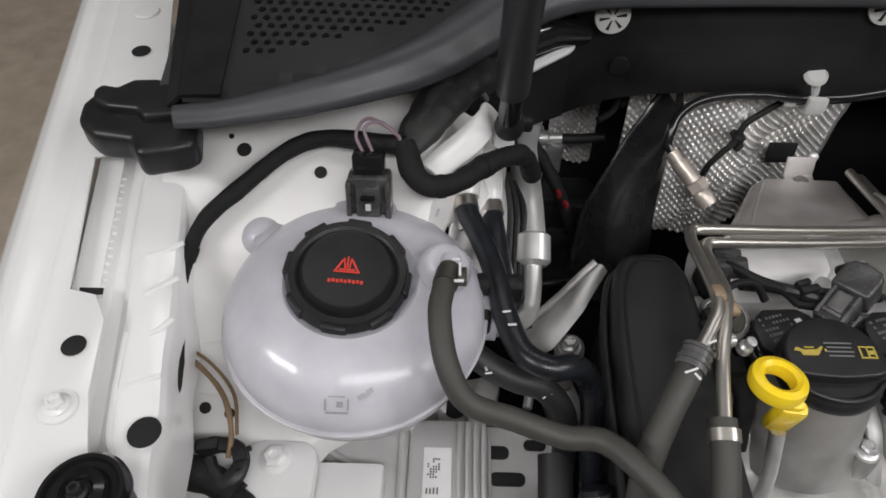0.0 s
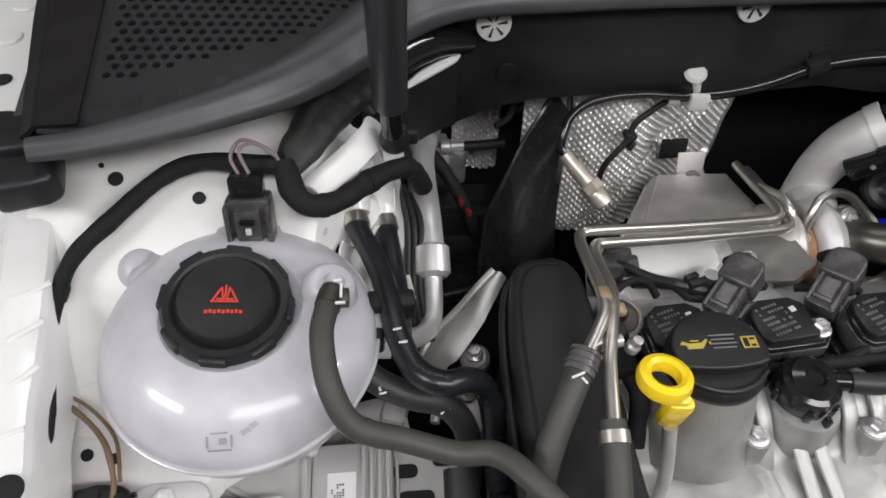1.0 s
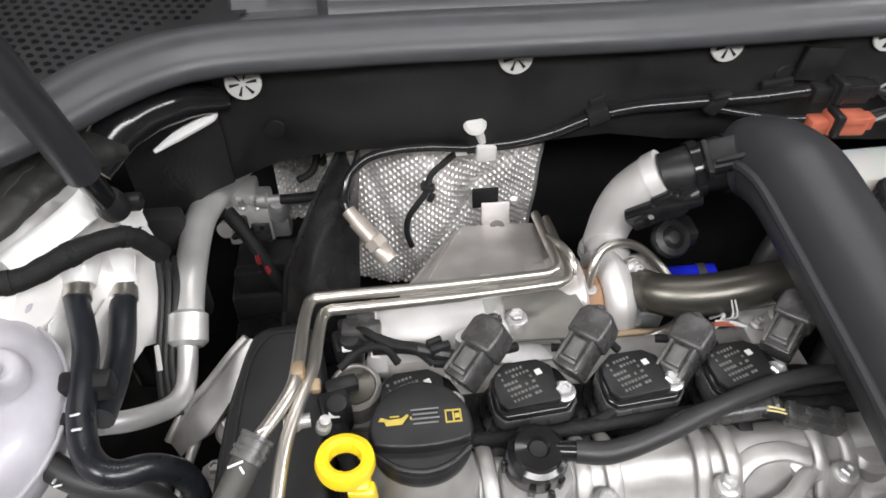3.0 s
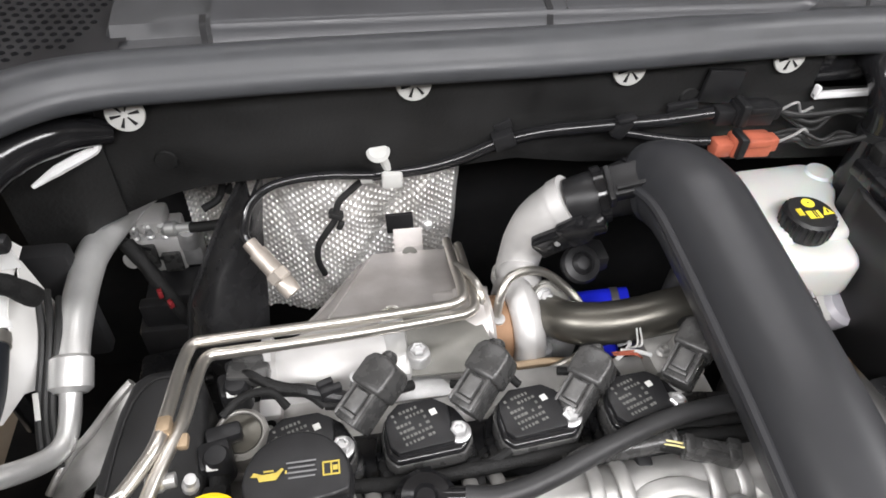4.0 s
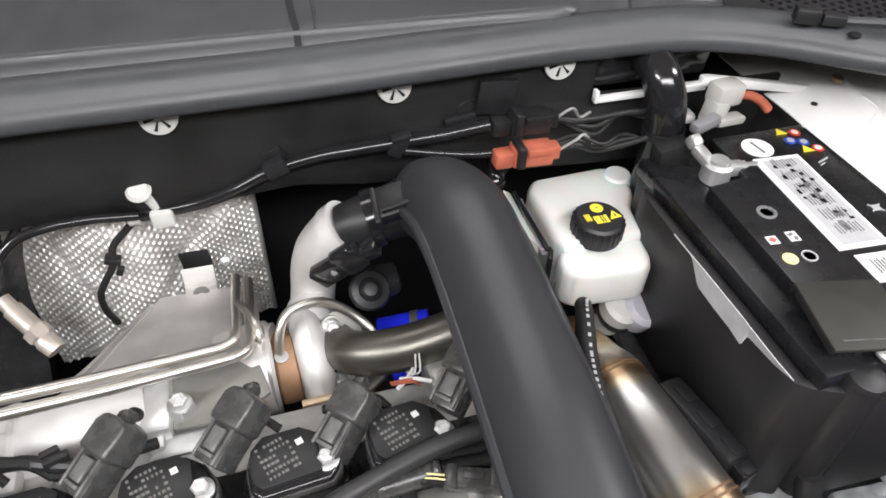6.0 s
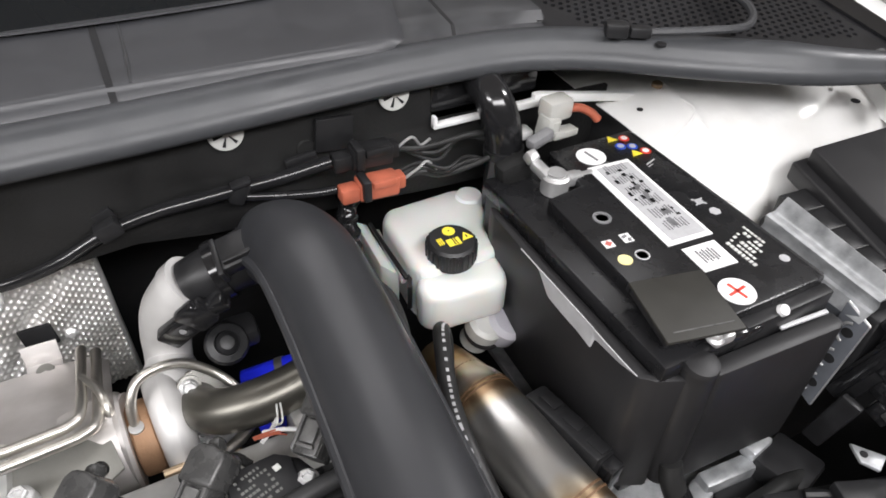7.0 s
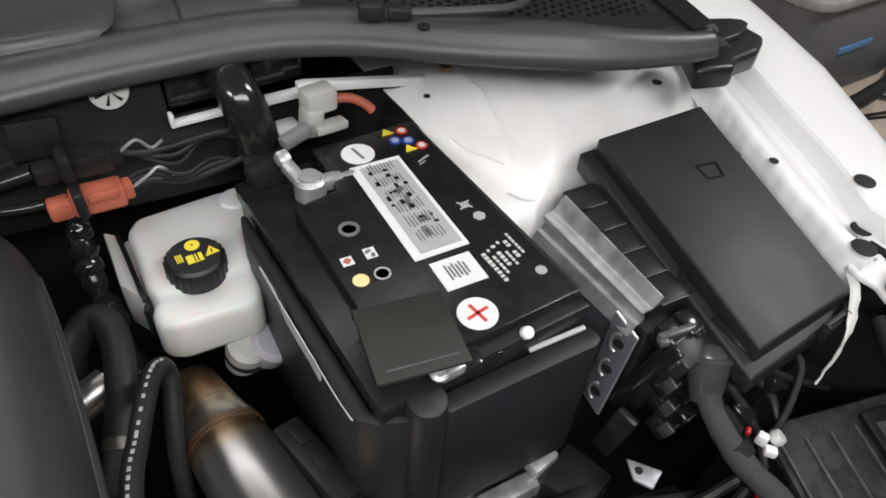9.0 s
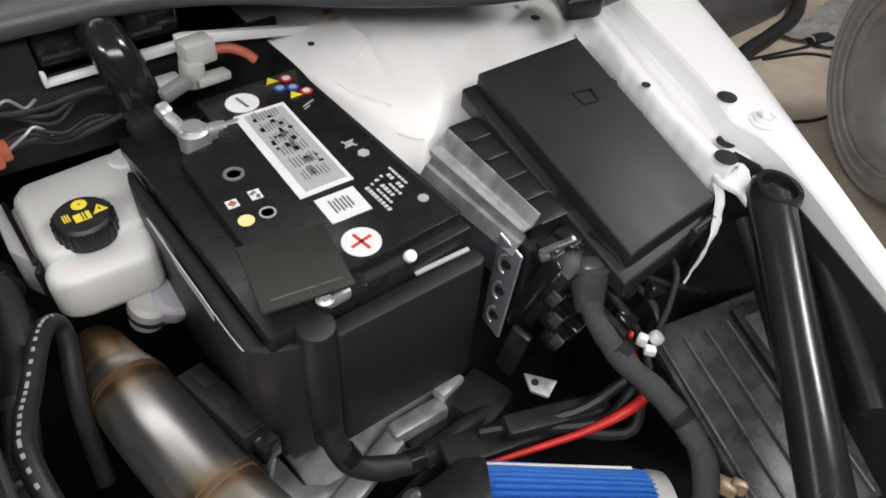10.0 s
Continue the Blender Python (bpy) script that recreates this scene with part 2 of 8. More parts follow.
def block(c, s, bevel=0.002, turn=(0, 0, 0), seg=2):
    """A block with rounded edges: centre, sizes, turn in degrees."""
    bm = bmesh.new()
    bmesh.ops.create_cube(bm, size=1, matrix=Matrix.Diagonal((*s, 1)))
    if bevel:
        bmesh.ops.bevel(bm, geom=bm.edges[:], offset=min(bevel, min(s) * 0.45), segments=seg, affect="EDGES", profile=0.5)
    return moved(geo_of(bm), pose(*c, *turn))


def span(x0, x1, y0, y1, z0, z1, bevel=0.002, seg=2):
    return block(((x0 + x1) / 2, (y0 + y1) / 2, (z0 + z1) / 2), (abs(x1 - x0), abs(y1 - y0), abs(z1 - z0)), bevel, seg=seg)


def prism(poly, z0, z1, bevel=0.0, m=None, seg=2):
    """An outline in x, y raised from z0 to z1, with rounded edges."""
    bm = bmesh.new()
    f = bm.faces.new([bm.verts.new((x, y, z0)) for x, y in poly])
    r = bmesh.ops.extrude_face_region(bm, geom=[f])
    bmesh.ops.translate(bm, verts=[v for v in r["geom"] if isinstance(v, bmesh.types.BMVert)], vec=(0, 0, z1 - z0))
    bmesh.ops.recalc_face_normals(bm, faces=bm.faces[:])
    if bevel:
        bmesh.ops.bevel(bm, geom=bm.edges[:], offset=bevel, segments=seg, affect="EDGES", profile=0.5)
    g = geo_of(bm)
    return moved(g, m) if m else g


def rounded(x0, x1, y0, y1, r, n=5):
    """An outline with round corners."""
    out = []
    for cx, cy, a0 in ((x1 - r, y1 - r, 0), (x0 + r, y1 - r, 90), (x0 + r, y0 + r, 180), (x1 - r, y0 + r, 270)):
        out += [(cx + r * math.cos(radians(a0 + 90 * i / n)), cy + r * math.sin(radians(a0 + 90 * i / n))) for i in range(n + 1)]
    return out


def disc_outline(x, y, r, n=24, ry=None):
    return [(x + r * math.cos(2 * math.pi * i / n), y + (ry or r) * math.sin(2 * math.pi * i / n)) for i in range(n)]


def spline(points, steps=8):
    p = [Vector(q) for q in points]
    p = [2 * p[0] - p[1]] + p + [2 * p[-1] - p[-2]]
    out = []
    for i in range(1, len(p) - 2):
        for s in range(steps):
            t = s / steps
            a, b, c, d = p[i - 1], p[i], p[i + 1], p[i + 2]
            out.append(0.5 * ((2 * b) + (c - a) * t + (2 * a - 5 * b + 4 * c - d) * t * t + (3 * b - a - 3 * c + d) * t ** 3))
    return out + [p[-2]]


def tube(points, r, n=14, steps=8, flat=1.0, smooth=True, wobble=0.0, hollow=False):
    """A pipe along a smooth line through the points; r: one radius, or one a point; flat: its height by its width."""
    path = spline(points, steps) if smooth else [Vector(q) for q in points]
    k = len(path)
    rs = [r] * k if isinstance(r, (int, float)) else list(np.interp(np.linspace(0, len(r) - 1, k), range(len(r)), r))
    vs, fs = [], []
    up = Vector((0, 0, 1))
    d0 = (path[1] - path[0]).normalized()
    side = d0.cross(up)
    side = side.normalized() if side.length > 0.05 else Vector((1, 0, 0))
    for i, q in enumerate(path):
        d = (path[min(i + 1, k - 1)] - path[max(i - 1, 0)]).normalized()
        side = (side - d * side.dot(d)).normalized()
        top = side.cross(d)
        rr = rs[i] * (1 + wobble * noise.noise(q * 90))
        for j in range(n):
            a = 2 * math.pi * j / n
            vs.append(q + side * (rr * math.cos(a)) + top * (rr * flat * math.sin(a)))
    for i in range(k - 1):
        for j in range(n):
            a, b = i * n + j, i * n + (j + 1) % n
            fs.append([a, b, b + n, a + n])
    if not hollow:
        fs.append(list(range(n))[::-1])
        fs.append([(k - 1) * n + j for j in range(n)])
    return vs, fs


def lathe(profile, place=(0, 0, 0), axis=(0, 0, 1), n=32):
    """A turned shape: radius and height along the axis, from the place."""
    m = Matrix.Translation(place) @ Vector(axis).to_track_quat("Z", "Y").to_matrix().to_4x4()
    vs, fs, rings = [], [], []
    for r, z in profile:
        if r < 1e-6:
            rings.append([len(vs)])
            vs.append(m @ Vector((0, 0, z)))
        else:
            rings.append(list(range(len(vs), len(vs) + n)))
            vs += [m @ Vector((r * math.cos(2 * math.pi * j / n), r * math.sin(2 * math.pi * j / n), z)) for j in range(n)]
    for a, b in zip(rings, rings[1:]):
        for j in range(n):
            q = [a[j % len(a)], a[(j + 1) % len(a)], b[(j + 1) % len(b)], b[j % len(b)]]
            q = list(dict.fromkeys(q))
            if len(q) > 2:
                fs.append(q)
    if profile[0] == profile[-1]:
        return vs, fs
    if len(rings[0]) > 1:
        fs.append(rings[0][::-1])
    if len(rings[-1]) > 1:
        fs.append(rings[-1])
    return vs, fs


def sheet(fn, nu, nv, thick=0.0015):
    """A pressed panel: fn(u, v) for u, v in 0..1, with a thickness."""
    bm = bmesh.new()
    vs = [[bm.verts.new(fn(i / nu, j / nv)) for j in range(nv + 1)] for i in range(nu + 1)]
    for i in range(nu):
        for j in range(nv):
            bm.faces.new((vs[i][j], vs[i + 1][j], vs[i + 1][j + 1], vs[i][j + 1]))
    bmesh.ops.recalc_face_normals(bm, faces=bm.faces[:])
    if thick:
        bmesh.ops.solidify(bm, geom=bm.faces[:], thickness=thick)
    return geo_of(bm)


def mesh_from(name, geo, mat, sharp=35):
    me = bpy.data.meshes.new(name)
    me.from_pydata([tuple(v) for v in geo[0]], [], geo[1])
    me.materials.append(mat)
    bm = bmesh.new()
    bm.from_mesh(me)
    bmesh.ops.recalc_face_normals(bm, faces=bm.faces[:])
    bm.to_mesh(me)
    bm.free()
    me.shade_smooth()
    me.set_sharp_from_angle(angle=radians(sharp))
    me.update()
    return me


def thing(name, base, label, category, group="", kind=""):
    """A thing of several parts: an empty at its base."""
    ob = new(name)
    ob.empty_display_size = 0.03
    ob.matrix_world = Matrix.Translation(base)
    return tagged(ob, label, category, group, kind)


def origin(ob):
    v = Vector(ob.location)
    return v + origin(ob.parent) if ob.parent else v


def part(name, geo, mat, parent, label="", sharp=35):
    """One mesh under a thing or a part; its corners are given in the place's metres."""
    o = origin(parent)
    ob = new(name, mesh_from(name, ([Vector(v) - o for v in geo[0]], geo[1]), mat, sharp))
    ob.parent = parent
    return tagged(ob, label)


def parts(name, geos, mat, parent, label=""):
    """Several like parts, each a mesh of its own."""
    return [part(name, g, mat, parent, label) for g in geos]


def whole(name, geo, mat, label, category, group="", kind="", sharp=35):
    """A thing that is one mesh."""
    lo = [min(v[i] for v in geo[0]) for i in range(3)]
    hi = [max(v[i] for v in geo[0]) for i in range(3)]
    o = Vector(((lo[0] + hi[0]) / 2, (lo[1] + hi[1]) / 2, lo[2]))
    ob = new(name, mesh_from(name, ([Vector(v) - o for v in geo[0]], geo[1]), mat, sharp))
    ob.location = o
    return tagged(ob, label, category, group, kind)


def bolt(x, y, z, r=0.006, axis=(0, 0, 1)):
    """A hexagon-flange bolt head."""
    a = lathe([(r * 1.35, 0), (r * 1.35, 0.0015), (r, 0.003)], (x, y, z), axis, 20)
    b = lathe([(r * 0.98, 0.0025), (r * 0.98, 0.006), (r * 0.8, 0.0072), (r * 0.5, 0.0072), (r * 0.45, 0.005), (0, 0.005)], (x, y, z), axis, 6)
    return fuse(a, b)


# ---- the room ----
whole("floor", span(-4.5, 6.5, -4.5, 5.5, -0.1, 0.0, 0), FLOOR, "tan dusty concrete workshop floor", "floor", kind="structure")
# Ceiling and walls are unseen, added to close the room for bounced light.
whole("ceiling", span(-4.5, 6.5, -4.5, 5.5, 3.3, 3.4, 0), CEIL, "unseen plain ceiling, added to close the workshop", "ceiling", kind="structure")
whole("wall_north", span(-4.5, 6.5, 5.5, 5.6, 0, 3.3, 0), WALL, "unseen plain wall, added to close the workshop", "wall", kind="structure")
whole("wall_south", span(-4.5, 6.5, -4.6, -4.5, 0, 3.3, 0), WALL, "unseen plain wall, added to close the workshop", "wall", kind="structure")
whole("wall_west", span(-4.6, -4.5, -4.5, 5.5, 0, 3.3, 0), WALL, "unseen plain wall, added to close the workshop", "wall", kind="structure")
whole("wall_east", span(6.5, 6.6, -4.5, 5.5, 0, 3.3, 0), WALL, "unseen plain wall, added to close the workshop", "wall", kind="structure")

# ---- the car's body round the engine bay ----
car = thing("car", (0.64, 0.6, 0.0), "white car body with open engine bay, black cowl and firewall", "car")
MID = 0.645


def lerp(x, xs, ys):
    return float(np.interp(x, xs, ys))


def seal_y(x):
    """The line of the weatherstrip along the bay's rear edge."""
    return lerp(x, (-0.10, -0.035, 0.02, 0.071, 0.117, 0.155, 0.20, 0.25, 0.4, 0.62, 0.85, 0.96, 1.01, 1.055, 1.136, 1.22, 1.30, 1.40),
                (0.492, 0.507, 0.519, 0.537, 0.558, 0.600, 0.650, 0.668, 0.675, 0.676, 0.686, 0.682, 0.668, 0.645, 0.586, 0.536, 0.511, 0.500))


# the left wing: a shaped fender top, its bolted flange and the rail inside it
LEFT = [(-0.30, 0.0), (-0.275, 0.45), (-0.235, 0.76), (-0.200, 0.86), (-0.175, 0.910), (-0.160, 0.930), (-0.150, 0.937), (-0.140, 0.939), (-0.128, 0.935), (-0.118, 0.934)]


def left_wing(u, v):
    y = 0.12 + v * 1.1
    i = u * (len(LEFT) - 1)
    a = min(int(i), len(LEFT) - 2)
    x, z = (LEFT[a][k] + (LEFT[a + 1][k] - LEFT[a][k]) * (i - a) for k in (0, 1))
    return x - 0.171 * (y - 0.386), y, z + 0.08 * (y - 0.4)


fender = part("fender", sheet(left_wing, 27, 40), WHITE, car, "white painted front fender")


def slanted(geo, k=-0.171):
    """Slides a piece along with the wing's slant and rise."""
    return [Vector((v[0] + k * (v[1] - 0.386), v[1], v[2] + 0.08 * (v[1] - 0.4))) for v in geo[0]], geo[1]


# flange with its notch for the number tray
NOTCH = [(-0.121, 0.14), (-0.070, 0.14), (-0.0735, 0.30), (-0.081, 0.345), (-0.080, 0.395), (-0.088, 0.413), (-0.106, 0.417), (-0.110, 0.536), (-0.084, 0.541), (-0.087, 0.565), (-0.068, 0.60), (-0.067, 0.66), (-0.071, 0.745), (-0.080, 0.9), (-0.121, 0.9)]
part("fender_flange", slanted(prism(NOTCH, 0.9325, 0.9355, 0.0008)), WHITE, car)


def left_rail(u, v):
    y = 0.12 + v * 0.60
    pts = ((-0.110, 0.926), (-0.100, 0.926), (-0.092, 0.925), (-0.086, 0.918), (-0.078, 0.917), (-0.072, 0.923), (-0.066, 0.924), (-0.050, 0.923), (-0.045, 0.921), (-0.0425, 0.914), (-0.042, 0.86))
    i = u * (len(pts) - 1)
    a = min(int(i), len(pts) - 2)
    x, z = (pts[a][k] + (pts[a + 1][k] - pts[a][k]) * (i - a) for k in (0, 1))
    if u > 0.6:
        x += 0.0012 * math.sin(y * 95) * (u - 0.6) / 0.4
        z -= 0.0015 * (math.sin(y * 61) > 0.55)
    return x - 0.171 * (y - 0.386), y, z + 0.08 * (y - 0.4)


part("wing_rail", sheet(left_rail, 30, 80), WHITE, car)


# Holes are black discs on the surface; their shade is painted, nothing is cut.
def plug(name, x, y, z, r, ry=None, mat=DARK):
    return part(name, prism(disc_outline(x, y, r, 20, ry), z, z + 0.0012, 0.0004), mat, car)


for hx, hy, hz, hr in ((-0.093, 0.375, 0.9340, 0.0075), (-0.138, 0.662, 0.9568, 0.008), (-0.039, 0.327, 0.9190, 0.0098)):
    plug("hole", hx, hy, hz, hr)
bx, by = -0.088, 0.336
part("fender_bolt", fuse(lathe([(0.0115, 0), (0.011, 0.0015), (0.009, 0.002)], (bx, by, 0.9305)), bolt(bx, by, 0.932, 0.0058)), WHITE, car, "white painted fender bolt")
parts("weld_dimple", [lathe([(0.012, 0), (0.011, 0.002), (0, 0.0028)], (-0.150, 0.720 + 0.05 * i, 0.961 + 0.004 * i)) for i in range(2)], WHITE, car)
parts("rail_fold", [tube(q, 0.0022, 8, 6, flat=0.7) for q in ([(-0.076, 0.454, 0.9275), (-0.066, 0.458, 0.9278), (-0.053, 0.466, 0.9285)], [(-0.068, 0.423, 0.925), (-0.059, 0.429, 0.9255), (-0.049, 0.436, 0.9261)], [(-0.057, 0.392, 0.9226), (-0.05, 0.397, 0.923), (-0.044, 0.404, 0.9235)])], WHITE, car)
part("rail_pressing", tube([(-0.0715, 0.393, 0.9222), (-0.068, 0.368, 0.9205), (-0.065, 0.350, 0.9195), (-0.060, 0.327, 0.9180), (-0.052, 0.310, 0.9165), (-0.038, 0.297, 0.9150)], 0.0022, 8, 6, flat=0.7), WHITE, car)
part("rail_pressing", tube([(-0.064, 0.350, 0.9195), (-0.061, 0.355, 0.9198), (-0.051, 0.360, 0.9200), (-0.041, 0.3645, 0.9195)], 0.0020, 8, 6, flat=0.7), WHITE, car)
# Dark tube standing for the shaded slit between rail and panel.
part("rail_gap_shade", tube([(-0.049, 0.416, 0.897), (-0.047, 0.391, 0.893), (-0.0445, 0.374, 0.890), (-0.0435, 0.360, 0.886)], [0.002, 0.0055, 0.005, 0.002], 10, 6), DARK, car)
# stamped number on the rail, as plain bars
parts("stamped_bar", [slanted(block((-0.089 + 0.0006 * (i % 3), 0.418 + 0.0065 * i, 0.9265), (0.0038, 0.0022, 0.0005), 0.0002)) for i in range(17)], WHITE, car)
part("tray_slot", slanted(span(-0.104, -0.088, 0.419, 0.424, 0.9262, 0.9275, 0.0004)), DARK, car)
# bump stop of the bonnet
stop = thing("bonnet_bump_stop", (-0.052, 0.283, 0.91), "round black rubber bump stop on a white rail", "bump stop")
part("base", lathe([(0.024, 0), (0.024, 0.004), (0.0216, 0.0075), (0.0195, 0.0075), (0.018, 0.005), (0.0150, 0.005), (0.0130, 0.010), (0.0085, 0.0118), (0.0065, 0.009), (0, 0.009)], (-0.049, 0.281, 0.937), n=48), GLOSS, stop)
part("core", bolt(-0.049, 0.281, 0.9455, 0.004), RUBBER, stop)
part("foot", lathe([(0.019, 0), (0.019, 0.026), (0.017, 0.028)], (-0.049, 0.281, 0.911), n=32), RUBBER, stop)


# the left inner panel over the strut tower
def panel_edge(y):
    return lerp(y, (0.22, 0.33, 0.365, 0.40, 0.47, 0.52, 0.545, 0.56, 0.64), (0.025, 0.03, 0.045, 0.115, 0.120, 0.130, 0.150, 0.170, 0.172))


def on_left_panel(x, y):
    z = lerp(y, (0.22, 0.30, 0.38, 0.43, 0.48, 0.53, 0.56, 0.64), (0.79, 0.805, 0.838, 0.868, 0.905, 0.936, 0.950, 0.962))
    k = min(1.0, max(0.0, (x - 0.118) / 0.03))
    z -= 0.052 * k * k * (3 - 2 * k)
    return z + 0.003 * math.sin(9 * x + 30 * y) * lerp(y, (0.3, 0.5), (1, 0))


def left_panel(u, v):
    y = 0.22 + 0.42 * v
    x = -0.085 + (panel_edge(y) + 0.085) * u
    return x, y, on_left_panel(x, y) - 0.35 * max(0.0, u - 0.95)


part("inner_panel", sheet(left_panel, 44, 60), SEALED, car, "white painted strut tower panel")
part("panel_skirt", sheet(lambda u, v: (panel_edge(0.40 + 0.22 * u) + 0.006 + 0.012 * v, 0.40 + 0.22 * u, 0.815 + 0.006 * math.sin(40 * u) + (on_left_panel(panel_edge(0.40 + 0.22 * u), 0.40 + 0.22 * u) - 0.83) * (1 - v)), 24, 8), SEALED, car)


for hx, hy, hr in ((0.035, 0.532, 0.0048), (-0.025, 0.548, 0.0055), (-0.040, 0.386, 0.0042), (-0.022, 0.383, 0.0038), (-0.036, 0.558, 0.002)):
    c = on_left_panel(hx, hy)
    s = (on_left_panel(hx, hy + 0.004) - on_left_panel(hx, hy - 0.004)) / 0.008
    part("hole", moved(prism(disc_outline(0, 0, hr, 16), 0.0005, 0.0017), pose(hx, hy, c, math.degrees(math.atan(s)), 0, 0)), DARK, car)
part("panel_crease", tube([(x, y, on_left_panel(x, y)) for x, y in ((-0.060, 0.397), (-0.045, 0.3955), (-0.028, 0.394), (-0.012, 0.392), (0.004, 0.390))], 0.0016, 8, 5, flat=0.6), SEALED, car)
part("panel_crease", tube([(x, y, on_left_panel(x, y)) for x, y in ((-0.055, 0.425), (-0.035, 0.426), (-0.015, 0.428))], 0.0013, 8, 5, flat=0.6), SEALED, car)
# white bracket at the foot of the gas strut
STRAP = [((0.109, 0.532, 0.947), (0.126, 0.519, 0.943)), ((0.118, 0.542, 0.950), (0.136, 0.530, 0.944)), ((0.137, 0.564, 0.953), (0.152, 0.551, 0.943)), ((0.152, 0.581, 0.958), (0.163, 0.570, 0.942)), ((0.160, 0.592, 0.960), (0.168, 0.590, 0.932)), ((0.176, 0.600, 0.936), (0.170, 0.600, 0.908)), ((0.184, 0.602, 0.930), (0.186, 0.602, 0.906))]


STRAP_A, STRAP_B = (spline([q[k] for q in STRAP], 6) for k in (0, 1))


def strap(u, v):
    i = round(u * (len(STRAP_A) - 1))
    return STRAP_A[i].lerp(STRAP_B[i], v) + Vector((0, 0, 0.004 * math.sin(math.pi * v)))


part("strut_bracket", sheet(strap, 36, 8, 0.003), WHITE, car, "narrow white strap holding the gas strut")
for p0, p1 in (((0.141, 0.566, 0.907), (0.1435, 0.547, 0.8985)), ((0.160, 0.590, 0.888), (0.165, 0.566, 0.875))):
    part("hose_port", tube([p0, p1], [0.017, 0.0125], 18, 3, smooth=False), WHITE, car, "white painted hose port")


# ---- right wing ----
def rail_x(y):
    return lerp(y, (0.05, 0.165, 0.300, 0.325, 0.391, 0.554, 0.9), (1.17, 1.225, 1.318, 1.322, 1.337, 1.397, 1.50))


def strip_x(y):
    return lerp(y, (0.05, 0.239, 0.30, 0.334, 0.389, 0.555, 0.9), (1.25, 1.348, 1.374, 1.368, 1.394, 1.451, 1.53))


def outer_x(y):
    return lerp(y, (0.05, 0.187, 0.251, 0.386, 0.499, 0.62, 0.9), (1.27, 1.357, 1.398, 1.478, 1.535, 1.572, 1.63))


def right_wing(u, v):
    y = 0.06 + 1.1 * v
    s, o = strip_x(y), outer_x(y)
    pts = ((s - 0.001, 0.905), (s, 0.936), (s + 0.004, 0.940), (s + 0.3 * (o - s), 0.941), (s + 0.7 * (o - s), 0.942), (o - 0.008, 0.938), (o + 0.004, 0.928), (o + 0.02, 0.90), (o + 0.05, 0.83), (o + 0.075, 0.70), (o + 0.10, 0.40), (o + 0.11, 0.0))
    i = u * (len(pts) - 1)
    a = min(int(i), len(pts) - 2)
    x, z = (pts[a][k] + (pts[a + 1][k] - pts[a][k]) * (i - a) for k in (0, 1))
    return x, y, z + 0.08 * (y - 0.4)


part("fender", sheet(right_wing, 30, 40), WHITE, car, "white painted front fender")


def right_rail(u, v):
    y = 0.302 + 0.44 * v
    a, b = rail_x(y), strip_x(y) + 0.012
    z = 0.917 + 0.010 * math.exp(-((u - 0.20) / 0.16) ** 4) - 0.007 * math.exp(-((u - 0.62) / 0.17) ** 6)
    x = a + (b - a) * u + (0.0007 * math.sin(y * 90) + 0.0010 * math.sin(y * 310)) * (1 - u) ** 3
    if u < 0.03:
        z -= 0.02
    return x, y, z + 0.08 * (y - 0.4)


part("wing_rail", sheet(right_rail, 30, 70), WHITE, car)


def on_right_rail(x, y):
    return right_rail(min(1.0, max(0.05, (x - rail_x(y)) / (strip_x(y) + 0.012 - rail_x(y)))), (y - 0.302) / 0.44)[2]


for hx, hy, hr in ((1.331, 0.3125, 0.0105), (1.368, 0.333, 0.0095), (1.355, 0.425, 0.0045)):
    plug("hole", hx, hy, on_right_rail(hx, hy) + 0.0022, hr)
for hx, hy, hz, hr in ((1.391, 0.359, 0.9375, 0.0095), (1.50, 0.60, 0.958, 0.009)):
    plug("hole", hx, hy, hz, hr)
part("fender_bolt", fuse(lathe([(0.015, 0), (0.0145, 0.002), (0.011, 0.003)], (1.392, 0.318, 0.9335)), bolt(1.392, 0.318, 0.936, 0.008)), WHITE, car, "white painted fender bolt")
part("rail_tip", prism([(1.318, 0.312), (1.345, 0.318), (1.358, 0.306), (1.354, 0.297), (1.339, 0.284), (1.331, 0.265), (1.323, 0.249), (1.315, 0.242), (1.306, 0.244), (1.3035, 0.252), (1.310, 0.269), (1.318, 0.285), (1.316, 0.300)], 0.903, 0.909, 0.002), WHITE, car)
part("rail_flap", prism([(1.372, 0.305), (1.392, 0.302), (1.388, 0.285), (1.378, 0.266), (1.368, 0.268), (1.374, 0.288)], 0.905, 0.909, 0.0015), WHITE, car)
STRIP_L = spline([(1.336, 0.352, 0.903), (1.327, 0.330, 0.903), (1.318, 0.310, 0.902), (1.294, 0.290, 0.901), (1.247, 0.2645, 0.899), (1.212, 0.2565, 0.886)], 6)
STRIP_R = spline([(1.341, 0.349, 0.906), (1.333, 0.327, 0.905), (1.3245, 0.305, 0.903), (1.299, 0.283, 0.899), (1.254, 0.2640, 0.896), (1.213, 0.2555, 0.884)], 6)


def sealed_strip(u, v):
    i = min(int(round(u * (len(STRIP_L) - 1))), len(STRIP_L) - 1)
    p = STRIP_L[i].lerp(STRIP_R[i], v)
    return p + Vector((0.0012 * noise.noise(p * 120), 0.0016 * noise.noise(p * 90), 0.001 * math.sin(3 * v)))


part("sealed_edge", sheet(sealed_strip, len(STRIP_L) - 1, 4, 0.0014), CLEAR, car, "ragged grey-white sealed panel edge")


